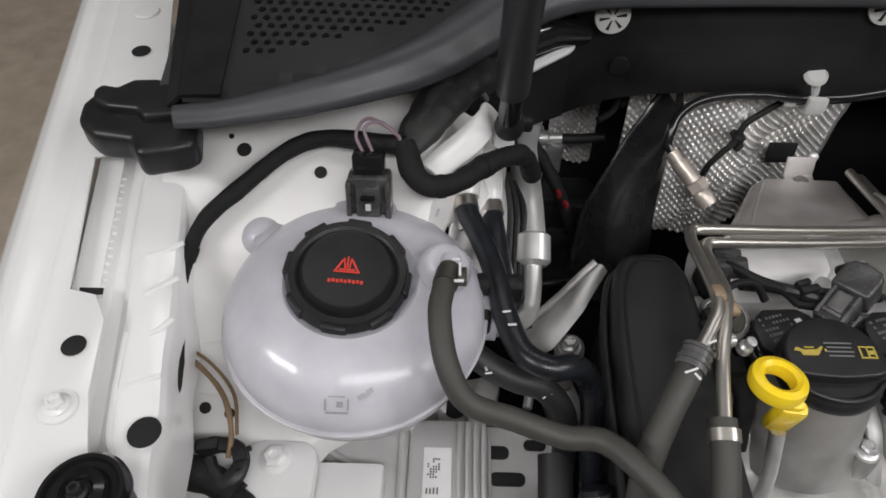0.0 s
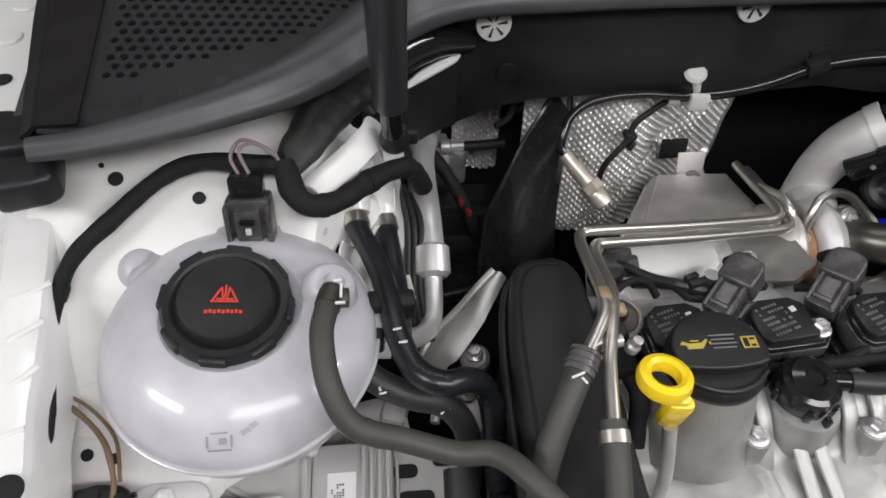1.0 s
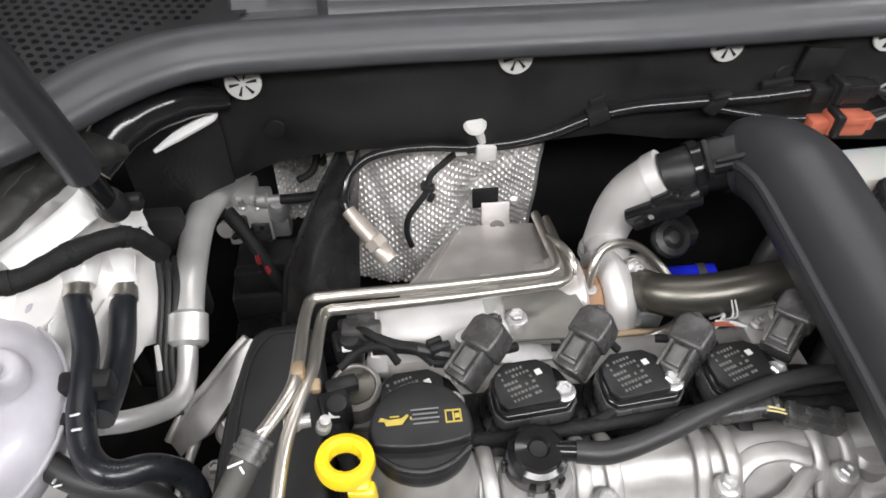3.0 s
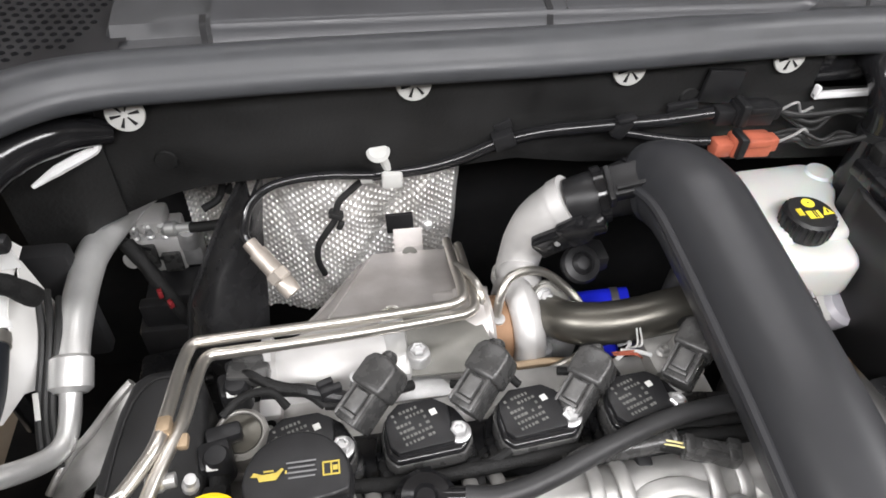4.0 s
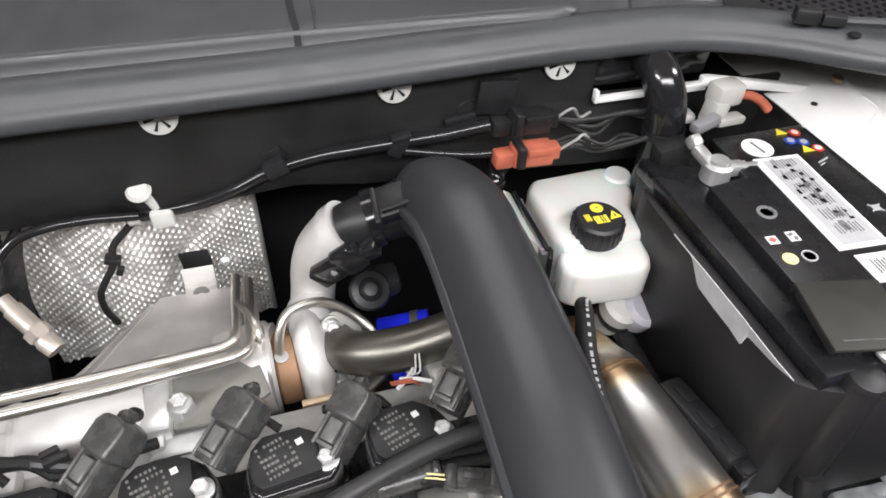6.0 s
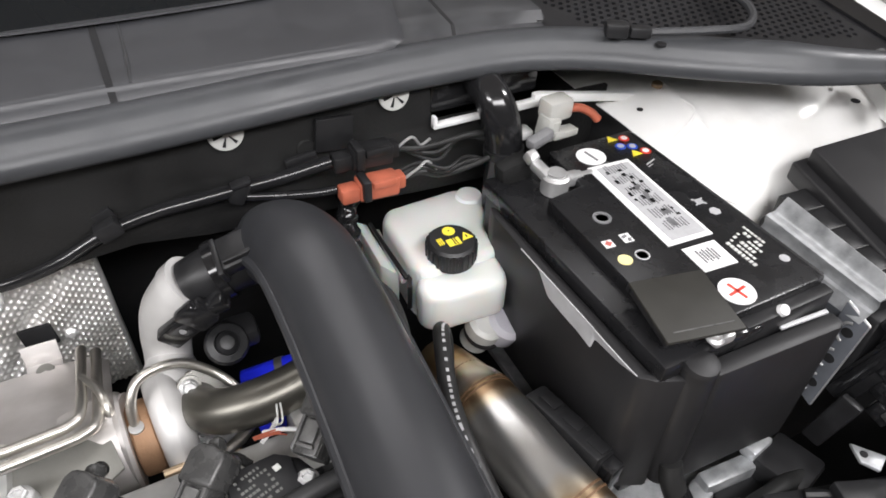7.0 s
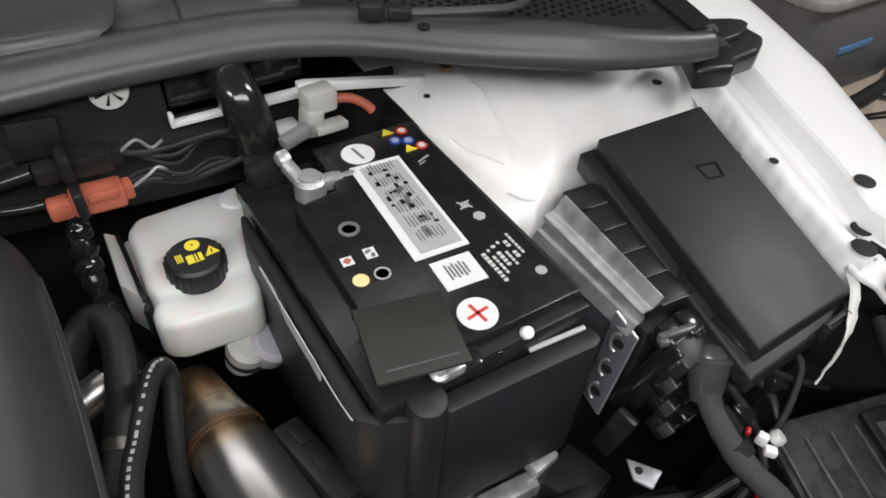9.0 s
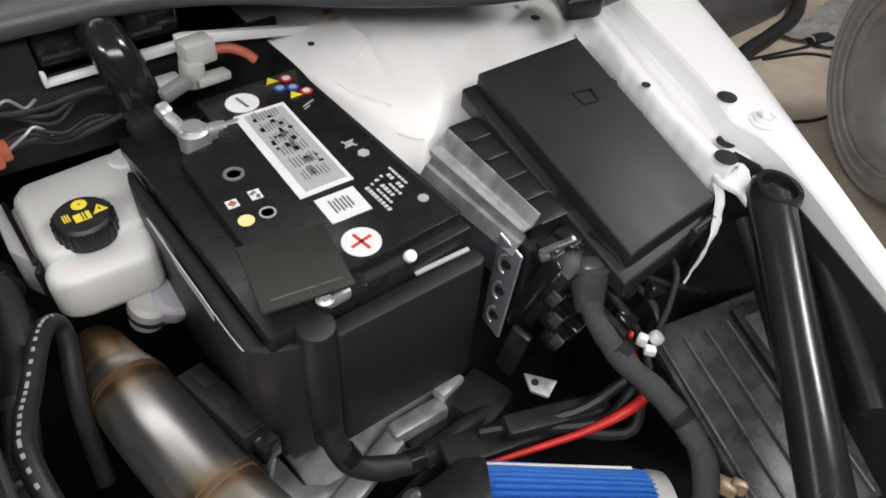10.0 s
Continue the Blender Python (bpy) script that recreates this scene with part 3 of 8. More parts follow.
def tower(u, v):
    x, y = 1.092 + 0.338 * u, 0.40 + 0.52 * v
    soft = 0.016
    k = max(-40, min(40, (y - 0.585 - 0.25 * max(0, 1.2 - x)) / soft))
    z = 0.950 - soft * 0.75 * math.log(1 + math.exp(-k)) - 0.20 * max(0, 1.20 - x)
    k2 = max(-40, min(40, (y - 0.532 + 0.8 * max(0, 1.20 - x)) / 0.006))
    z -= 0.006 * 3.0 * math.log(1 + math.exp(-k2))
    z -= 0.30 * max(0, x - 1.34)
    z += 0.003 * math.sin(30 * x - 22 * y) * math.exp(-((x - 1.15) / 0.06) ** 2)
    z += 0.0022 * math.exp(-((x - 1.155 - 0.12 * (y - 0.6)) / 0.0035) ** 2) * (y > 0.56) + 0.0015 * math.exp(-((y - 0.575 - 0.1 * (x - 1.2)) / 0.004) ** 2) * (x < 1.3)
    return x, y, max(z, 0.62)


part("strut_tower", sheet(tower, 70, 90), SEALED, car, "bright white strut tower panel")
# Added dark sheet: shade beside the battery, also hides the floor behind.
part("tower_shade_sheet", sheet(lambda u, v: (1.0945, 0.50 + 0.40 * u, 0.55 + (tower(0.01, (0.10 + 0.40 * u) / 0.52)[2] - 0.552) * v), 16, 4, 0.002), DARK, car)
part("tower_wall", prism([(0.960, -0.004), (1.004, -0.004), (1.004, 0.0), (1.135, -0.026), (1.135, -0.017), (1.006, 0.010), (0.998, 0.010), (0.998, 0.004), (0.960, 0.004)], -0.694, -0.686, 0.001, pose(0, 0, 0.954, 90, 0, 0)), WHITE, car)
for hx, hy, hz, hr in ((1.118, 0.658, 0.9345, 0.0035), (1.326, 0.556, 0.9495, 0.005), (1.342, 0.590, 0.951, 0.003)):
    plug("hole", hx, hy, hz, hr)


def on_tower(x, y):
    return tower((x - 1.092) / 0.338, (y - 0.40) / 0.52)[2]


for line in ([(1.16, 0.641), (1.161, 0.623), (1.146, 0.612), (1.116, 0.603)], [(1.11, 0.6), (1.117, 0.585), (1.131, 0.571), (1.144, 0.559)], [(1.137, 0.54), (1.154, 0.526), (1.188, 0.52)]):
    part("sealer_bead", tube([(x, y, on_tower(x, y) + 0.0002) for x, y in line], 0.0016, 8, 6, flat=0.6, wobble=0.3), SEALED, car)
part("grommet", lathe([(0.006, 0), (0.006, 0.004), (0.003, 0.006), (0, 0.006)], (1.145, 0.668, 0.952)), COPPER, car, "brown sealing blob")

# ---- firewall ----
FW = [(0.238, 0.868), (0.262, 0.879), (0.286, 0.8875), (0.318, 0.893), (0.373, 0.896), (0.53, 0.893), (0.60, 0.898), (0.66, 0.888), (0.90, 0.870), (1.105, 0.860), (1.105, 0.948), (1.0, 0.950), (0.887, 0.953), (0.884, 1.012), (0.244, 1.012), (0.238, 0.945)]
firewall = part("firewall", prism(FW, -0.706, -0.700, 0.0015, pose(0, 0, 0, 90, 0, 0)), FELT, car, "black insulating mat on the firewall")


def clip_disc(x, y, z):
    g = [lathe([(0.0155, 0), (0.015, 0.002), (0.010, 0.003), (0.004, 0.0026), (0, 0.0035)], (x, y, z), (0, -1, 0.15), 32)]
    ob = part("insulation_clip", fuse(*g), CLEAR, car, "round white retaining clip with a star slot")
    arms = []
    for i in range(6):
        a = radians(60 * i + 12)
        m = Matrix.Translation((x, y, z)) @ Vector((0, -1, 0.15)).to_track_quat("Z", "Y").to_matrix().to_4x4() @ pose(0, 0, 0.0028, 0, 0, math.degrees(a))
        arms.append(moved(prism([(0.003, -0.0004), (0.0115, -0.0016), (0.0115, 0.0012), (0.003, 0.0004)], 0, 0.0010), m))
    parts("slot", arms, DARK, ob)


for cx, cy, cz in ((0.268, 0.690, 0.980), (0.500, 0.698, 0.987), (0.692, 0.698, 0.989), (0.846, 0.698, 0.992)):
    clip_disc(cx, cy, cz)
for cx, cz in ((0.285, 0.925), (0.76, 0.955), (1.07, 0.935)):
    part("blind_rivet", lathe([(0.010, 0), (0.009, 0.002), (0, 0.0025)], (cx, 0.6995, cz), (0, -1, 0)), FELT, car)


# the mat's left end, running on towards the strut tower
def mat_end(u, v):
    x = 0.150 + 0.089 * u
    z = lerp(x, (0.150, 0.165, 0.186, 0.199, 0.213, 0.225, 0.239), (0.812, 0.823, 0.839, 0.848, 0.858, 0.863, 0.869))
    return x, 0.7015 - 0.010 * (1 - u) ** 2, z + v * (0.958 - z)



part("firewall_end", sheet(mat_end, 16, 6, 0.004), FELT, car)
part("slot_gasket", tube([(0.186, 0.670, 0.929), (0.205, 0.680, 0.9365), (0.222, 0.687, 0.942), (0.236, 0.692, 0.947), (0.2375, 0.693, 0.956)], [0.002, 0.0048, 0.0048, 0.0038, 0.003], 8, 6), PAPER, car, "white foam gasket edge")
parts("slot_gasket", (span(0.884, 0.990, 0.688, 0.696, 0.9495, 0.9555, 0.002), span(0.884, 0.888, 0.688, 0.696, 0.9495, 0.963, 0.0015), span(0.968, 0.992, 0.672, 0.690, 0.922, 0.932, 0.003)), PAPER, car, "white foam gasket edge")
# Added dark sheets: deep shade at the bay's back, sides and bottom.
part("bay_rear_shade", fuse(span(0.0, 1.28, 0.90, 0.91, 0.40, 1.02, 0), span(0.0, 1.28, 0.715, 0.90, 1.008, 1.012, 0)), DARK, car)
parts("bay_side_shade", (span(-0.06, -0.055, 0.0, 0.5, 0.40, 0.80, 0), span(1.40, 1.405, 0.30, 0.9, 0.40, 0.86, 0)), DARK, car)
part("wing_shade_sheet", sheet(lambda u, v: (strip_x(0.02 + 0.30 * u) - 0.006 - 0.03 * (1 - v), 0.02 + 0.30 * u, 0.45 + 0.46 * v), 12, 4, 0.002), DARK, car, "added black sheet for the shade inside the wing")
part("bay_floor_shade", span(-0.06, 1.40, -0.05, 0.90, 0.38, 0.40, 0), DARK, car, "added black sheet for the deep shade under the bay")
part("slot_duct", fuse(tube([(0.15, 0.63, 0.945), (0.175, 0.66, 0.965), (0.21, 0.685, 0.968), (0.25, 0.70, 0.958)], [0.016, 0.02, 0.018, 0.010], 14, 8), block((0.225, 0.700, 0.955), (0.03, 0.01, 0.012), 0.003, (0, 0, 30)), block((0.215, 0.690, 0.952), (0.006, 0.008, 0.010), 0.002)), GLOSS, car)
parts("slot_duct", (block((0.915, 0.715, 0.975), (0.055, 0.02, 0.035), 0.004), block((0.985, 0.712, 0.975), (0.05, 0.02, 0.03), 0.004)), GLOSS, car)


# ---- cowl ----
def cowl_z(x, y):
    d = y - seal_y(x)
    return lerp(d, (0, 0.02, 0.05, 0.058, 0.064, 0.20, 0.35), (1.012, 1.016, 1.022, 1.024, 1.034, 1.050, 1.075))


def end_drop(x, y):
    """The cowl dips toward its left end, close to the seal."""
    return lerp(x, (-0.06, 0.0, 0.16), (0.015, 0.011, 0)) * max(0.0, 1 - max(0.0, y - seal_y(x)) / 0.14)


def end_zone(x):
    return x < 0.262 or x > 1.03


def cowl(u, v):
    x = -0.075 + 1.435 * u
    y = seal_y(x) + 0.012 + (1.02 - seal_y(x)) * v ** 1.5
    z = cowl_z(x, y)
    if end_zone(x):
        z = lerp(y - seal_y(x), (0, 0.02, 0.3), (1.010, 1.012, 1.045)) - 0.008
    elif 0.35 < x < 0.84:
        z -= lerp(y, (0.686, 0.698, 0.74), (0, 0.022, 0.026))
    return x, y, z - end_drop(x, y)


# profile of the centre plate from its front edge back: y and z
PLATE = ((0.704, 1.0215), (0.709, 1.0225), (0.7115, 1.0255), (0.7135, 1.0320), (0.7150, 1.0362), (0.7165, 1.0376), (0.720, 1.0384), (0.735, 1.0402), (0.755, 1.0428), (0.775, 1.0455), (0.795, 1.0480), (0.815, 1.0505), (0.835, 1.053))
cowl_panel = part("cowl_panel", sheet(cowl, 110, 36, 0.002), COWL, car, "grained black plastic cowl")
for gx, gw, gl in ((0.337, 0.0050, 0.035), (0.617, 0.0056, 0.33), (0.915, 0.0035, 0.33)):
    part("cowl_joint", sheet(lambda u, v: (gx + (u - 0.5) * gw, 0.692 + gl * v, max(cowl_z(gx, 0.692 + gl * v), lerp(0.692 + gl * v, [q[0] for q in PLATE], [q[1] for q in PLATE])) + 0.0022), 2, 40, 0.0006), DARK, car)
part("cowl_ridge", tube([(0.632, 0.716, 1.038), (0.635, 0.745, 1.0425), (0.638, 0.81, 1.0505)], 0.0016, 8, 6), COWL, car)


def in_grille(x, y):
    xm = x if x < MID else 2 * MID - x
    d = y - seal_y(x)
    if xm < -0.012 or d < 0.052 or y > 0.90:
        return False
    return xm < lerp(y, (0.51, 0.55, 0.61, 0.66, 0.70, 0.78, 0.9), (0.10, 0.128, 0.160, 0.205, 0.235, 0.26, 0.26)) and d > 0.026


def perforated(side):
    """A plate with staggered rows of round holes."""
    px, py, r = 0.0090, 0.0082, 0.0029
    vs, fs = [], []
    for j in range(0, 55):
        for i in range(0, 43):
            xm = -0.075 + px * i + (px / 2 if j % 2 else 0)
            x = xm if side == 0 else 2 * MID - xm
            y = 0.47 + py * j
            d = y - seal_y(x)
            if d < 0.012 or xm > 0.272 or d > 0.42 or xm < -0.045:
                continue
            zz = lambda a, b: lerp(b - seal_y(a), (0, 0.018, 0.022, 0.30), (1.016, 1.018, 1.021, 1.056)) - end_drop(a, b)
            o = len(vs)
            sq = [(-1, -1), (0, -1), (1, -1), (1, 0), (1, 1), (0, 1), (-1, 1), (-1, 0)]
            for a, b in sq:
                X, Y = x + a * px / 2, y + b * py / 2
                vs.append((X, Y, zz(X, Y)))
            if in_grille(x, y):
                for dz in (0.0, -0.003):
                    for a, b in sq:
                        q = math.hypot(a, b)
                        X, Y = x + r * a / q, y + r * b / q
                        vs.append((X, Y, zz(X, Y) + dz))
                for k in range(8):
                    m = (k + 1) % 8
                    fs.append([o + k, o + m, o + 8 + m, o + 8 + k])
                    fs.append([o + 8 + k, o + 8 + m, o + 16 + m, o + 16 + k])
            else:
                fs.append([o + k for k in range(8)])
    return vs, fs


part("cowl_grille", perforated(0), GRILLE, car, "perforated black cowl grille", sharp=20)
part("cowl_grille", perforated(1), GRILLE, car, "perforated black cowl grille", sharp=20)


def cowl_end(side):
    def fn(u, v):
        y = 0.525 + 0.42 * v
        x = lerp(u, (0, 1), (-0.061 - 0.055 * v, -0.022 - 0.01 * v))
        z = lerp(y - 0.51, (0, 0.02, 0.30), (1.018, 1.021, 1.056)) + 0.003 - 0.03 * max(0, 0.3 - u) - (end_drop(x, y) if side == 0 else 0)
        return (x if side == 0 else 2 * MID - x), y, z
    return fn


part("cowl_side", sheet(cowl_end(0), 14, 16, 0.003), GLOSS, car)
part("cowl_side", sheet(cowl_end(1), 14, 16, 0.003), GLOSS, car)
# wiper arm's cap and clip on the right part
part("cowl_clip", fuse(block((1.054, 0.650, 1.038), (0.022, 0.016, 0.014), 0.003, (0, 0, -30)), block((1.075, 0.640, 1.036), (0.02, 0.012, 0.010), 0.002, (0, 0, -30))), PLASTIC, car)
part("cowl_rib", tube([(1.07, 0.645, 1.034), (1.13, 0.61, 1.040), (1.17, 0.60, 1.042), (1.20, 0.63, 1.046), (1.21, 0.70, 1.05)], 0.004, 8, 8), COWL, car)

# weatherstrip
PROFILE = [(0.024, 1.008), (0.0235, 1.018), (0.019, 1.0265), (0.012, 1.0305), (0.004, 1.0312), (-0.003, 1.0285), (-0.008, 1.0235), (-0.0115, 1.0180), (-0.0140, 1.0150), (-0.0165, 1.0125), (-0.0185, 1.008), (-0.0188, 1.003), (-0.017, 0.999), (-0.010, 0.997), (0.0, 0.997), (0.012, 1.0)]


def weatherstrip():
    path = [Vector((x, seal_y(x) + 0.016, 0)) for x in np.linspace(-0.052, 1.335, 112)]
    ys = [p.y for p in path]
    ys = [sum(ys[max(0, i - 2):i + 3]) / len(ys[max(0, i - 2):i + 3]) for i in range(len(ys))]
    path = [Vector((p.x, y, 0)) for p, y in zip(path, ys)]
    vs, fs, n = [], [], len(PROFILE)
    for i, p in enumerate(path):
        d = (path[min(i + 1, len(path) - 1)] - path[max(i - 1, 0)]).normalized()
        back = Vector((-d.y, d.x, 0))
        k = lerp(p.x, (-0.07, -0.02, 0.06, 0.17, 1.20, 1.335), (0.36, 0.40, 0.62, 1.0, 1.0, 0.62))
        for o, z in PROFILE:
            q = p + back * (-0.018 + (o + 0.018) * k)
            vs.append((q.x, q.y, 0.997 + (z - 0.997) * k))
    for i in range(len(path) - 1):
        for j in range(n):
            a, b = i * n + j, i * n + (j + 1) % n
            fs.append([a, b, b + n, a + n])
    fs += [list(range(n)), [(len(path) - 1) * n + j for j in range(n)]]
    return vs, fs


part("weatherstrip", weatherstrip(), SEAL, car, "grey rubber weatherstrip along the cowl", sharp=80)
part("strip_button", lathe([(0.005, 0), (0.005, 0.002), (0, 0.003)], (1.09, 0.625, 1.026)), PLASTIC, car)
CAPOUT = [(-0.126, 0.522), (-0.130, 0.541), (-0.125, 0.555), (-0.110, 0.549), (-0.099, 0.566), (-0.077, 0.568), (-0.054, 0.553), (-0.044, 0.530), (-0.037, 0.502), (-0.045, 0.495), (-0.074, 0.487), (-0.082, 0.504), (-0.110, 0.507)]
CAPOUT_R = [(1.349, 0.563), (1.400, 0.580), (1.431, 0.561), (1.430, 0.524), (1.400, 0.507), (1.365, 0.506), (1.352, 0.495), (1.313, 0.508), (1.328, 0.529)]
for s in (0, 1):
    pts = CAPOUT if s == 0 else CAPOUT_R
    cx = sum(p[0] for p in pts) / len(pts)
    cy = sum(p[1] for p in pts) / len(pts)
    cap = part("end_cap", prism(pts, 0.968, 0.992, 0.006, seg=3), GRILLE, car, "black rubber end cap of the weatherstrip")
    part("cap_ridge", prism([(cx + (x - cx) * 0.8, cy + 0.012 + (y - cy) * 0.55) for x, y in pts], 0.988, 0.999, 0.004, seg=3), GRILLE, cap)


def screen_y(x):
    """The foot of the windscreen, bowed toward the front."""
    return 0.806 + 0.36 * (x - MID) ** 2


def windscreen(u, v):
    x = -0.10 + 1.48 * u
    y = screen_y(x)
    return x, y + 0.55 * v, cowl_z(x, y) + 0.004 + 0.38 * v


def centre_plate(u, v):
    x = 0.343 + (0.492 + 0.06 * v) * u
    y, z = PLATE[round(v * 12)]
    y += lerp(x, (0.34, 0.62, 0.78, 0.90), (0.002, 0.0, -0.006, -0.012)) * (1 - v)
    if v > 0.95:
        y = screen_y(x) - 0.004
    return x, y, z + 0.0012 - 0.004 * (u > 0.985)
part("centre_plate", sheet(centre_plate, 60, 12, 0.002), COWLPLATE, car, "smooth grey centre plate of the cowl")
part("windscreen", sheet(windscreen, 20, 6, 0.005), GLASS, car, "dark windscreen glass")

# gas strut of the bonnet
gas = thing("bonnet_gas_strut", (0.177, 0.575, 0.945), "black gas strut rising from a white bracket", "gas strut")
part("rod", tube([(0.177, 0.577, 0.950), (0.1765, 0.556, 1.005)], 0.0085, 16, 2, smooth=False), GLOSS, gas)
part("cylinder", tube([(0.1765, 0.560, 0.995), (0.176, 0.543, 1.044), (0.177, 0.46, 1.25), (0.178, 0.36, 1.50)], 0.0125, 20, 6), MATT, gas)
part("ball_socket", fuse(lathe([(0.011, 0), (0.012, 0.006), (0.010, 0.016), (0.0085, 0.020)], (0.178, 0.580, 0.943), (0, -0.3, 0.95)), block((0.190, 0.585, 0.946), (0.014, 0.012, 0.012), 0.003)), PLASTIC, gas)


# ---- coolant reservoir ----
tank = thing("coolant_reservoir", (0.068, 0.437, 0.815), "milky round coolant reservoir with black cap beside the strut tower", "coolant tank")
R, H, CZ = 0.0915, 0.075, 0.893
ring = [(0, -H)] + [(R * math.cos(radians(a)) ** 0.92, H * math.sin(radians(a))) for a in range(-80, -5, 8)] + [(R, -0.004), (R + 0.0012, -0.003), (R + 0.0012, 0.001), (R, 0.002)] + [(R * math.cos(radians(a)) ** 0.85, 0.043 * math.sin(radians(a))) for a in range(8, 66, 7)]
body = part("bowl", lathe(ring + [(0.036, 0.032), (0.034, 0.034), (0.034, 0.036), (0, 0.036)], (0.068, 0.437, CZ), (0.02, -0.08, 1), 64), TANK, tank, "milky lilac plastic bowl")
part("lug", fuse(lathe([(0.014, -0.022)] + [(0.018 * math.cos(radians(q)), 0.016 * math.sin(radians(q)) - 0.006) for q in range(0, 91, 15)], (-0.007, 0.494, 0.910), (-0.1, -0.1, 1), 28), block((0.012, 0.482, 0.908), (0.046, 0.030, 0.018), 0.008, (0, 6, -24))), TANK, tank)
part("lug", fuse(lathe([(0.012, -0.02), (0.014, 0.0), (0.014, 0.010), (0.010, 0.015), (0, 0.016)], (0.110, 0.520, 0.905), (0.1, -0.1, 1), 24), block((0.105, 0.505, 0.908), (0.022, 0.040, 0.014), 0.005, (0, 0, -15))), TANK, tank)
part("rear_bridge", block((0.070, 0.500, 0.915), (0.05, 0.035, 0.022), 0.008, (12, 0, 0)), TANK, tank)
part("hose_boss", lathe([(0.019, -0.012), (0.0165, -0.004), (0.0145, 0.0005), (0.011, 0.003), (0, 0.004)], (0.133, 0.446, 0.9385), (0.25, -0.1, 1), 32), TANK, tank)
part("neck_ring", lathe([(0.050, -0.010), (0.0475, -0.004), (0.0455, -0.0025), (0.043, -0.003), (0.040, -0.006)], (0.066, 0.436, 0.9265), (0.10, -0.20, 1.0), 56), TANK, tank)
part("mould_seam", tube([(0.068 + 0.0925 * math.cos(radians(q)), 0.437 + 0.0925 * math.sin(radians(q)), 0.8925 + 0.0074 * math.sin(radians(q))) for q in range(0, 361, 12)], 0.0016, 8, 2), TANK, tank)
part("outlet", fuse(tube([(0.148, 0.440, 0.870), (0.168, 0.440, 0.868)], 0.008, 14, 2), block((0.160, 0.446, 0.885), (0.012, 0.016, 0.022), 0.003)), TANK, tank)


def on_bowl(x, y):
    """A frame lying on the bowl's upper half."""
    q = math.hypot(x - 0.068, y - 0.437)
    a = math.acos(min(1.0, (q / R)) ** (1 / 0.85))
    out = Vector((x - 0.068, y - 0.437, 0)).normalized()
    up = (out * math.cos(a) / R + Vector((0, 0, math.sin(a) / 0.043))).normalized()
    return Vector((x, y, CZ + 0.043 * math.sin(a) + 0.08 * (0.437 - y) * -1)) + up * 0.0014, up


def bowl_print(x, y, sx, sy, turn=0):
    p, up = on_bowl(x, y)
    side = Vector((1, 0, 0)) - up * up.x
    side.normalize()
    m = Matrix((side, up.cross(side), up)).transposed().to_4x4()
    return moved(block((0, 0, 0), (sx, sy, 0.0006), 0), Matrix.Translation(p) @ m @ pose(0, 0, 0, 0, 0, turn))


parts("level_mark", [bowl_print(0.060, 0.355, 0.0010, 0.007), bowl_print(0.074, 0.355, 0.0010, 0.007), bowl_print(0.067, 0.3516, 0.014, 0.0010), bowl_print(0.067, 0.3584, 0.010, 0.0010), bowl_print(0.069, 0.355, 0.004, 0.0035), bowl_print(0.082, 0.359, 0.005, 0.003, 30), bowl_print(0.087, 0.362, 0.004, 0.003, 30)], CLEARINK, body)
AX = Vector((0.10, -0.20, 1.0)).normalized()
C0 = Vector((0.066, 0.436, 0.9255))
turnc = AX.to_track_quat("Z", "Y").to_matrix().to_4x4()
cap = part("cap", lathe([(0.034, -0.004), (0.039, -0.002), (0.0405, 0.004), (0.0405, 0.012), (0.038, 0.0165), (0.034, 0.017), (0.0315, 0.0150), (0.0305, 0.0175), (0.0285, 0.0200), (0.026, 0.0192), (0, 0.0188)], C0, AX, 56), PLASTIC, tank, "black screw cap with red warning print")
lugs = []
for i in range(8):
    lugs.append(moved(block((0.0392, 0, 0.007), (0.0052, 0.017, 0.0165), 0.002), Matrix.Translation(C0) @ turnc @ pose(0, 0, 0, 0, 0, 45 * i + 12)))
parts("grip", lugs, PLASTIC, cap)
pm = Matrix.Translation(C0 + AX * 0.0192) @ turnc
up2 = (turnc.to_3x3().inverted() @ Vector((0, 1, 0)))
pm = pm @ pose(0, 0, 0, 0, 0, math.degrees(math.atan2(up2.y, up2.x)) - 90)
tri_out = [(-0.0085, -0.003), (0.0085, -0.003), (0.0085, -0.0018), (-0.0085, -0.0018)]
part("warning_print", moved(fuse(prism(tri_out, 0, 0.0004), *[block((sx * 0.0052, 0.0022, 0.0002), (0.0013, 0.0095, 0.0004), 0, (0, 0, sx * 28)) for sx in (-1, 1)], *[block((0.0018 * i, 0.0035 + 0.0014 * (i % 2 == 0), 0.0002), (0.0011, 0.0085, 0.0004), 0, (0, 0, -8 * i)) for i in (-1, 0, 1)],
                         block((0, -0.0008, 0.0002), (0.010, 0.0012, 0.0004), 0), *[block((-0.0105 + 0.0026 * i, -0.0095 + 0.0004 * (i % 2), 0.0002), (0.0018, 0.0024, 0.0004), 0) for i in range(9)]), pm), REDINK, cap)
plugt = thing("level_sensor_plug", (0.075, 0.50, 0.925), "black electrical plug on top of the coolant reservoir", "connector")
part("housing", fuse(block((0.075, 0.509, 0.941), (0.031, 0.020, 0.030), 0.003, (-18, 0, 0)), block((0.075, 0.497, 0.942), (0.018, 0.006, 0.024), 0.002, (-18, 0, 0)), block((0.061, 0.503, 0.94), (0.004, 0.018, 0.03), 0.0015, (-18, 0, 0)), block((0.089, 0.503, 0.94), (0.004, 0.018, 0.03), 0.0015, (-18, 0, 0))), GREYPLASTIC, plugt)
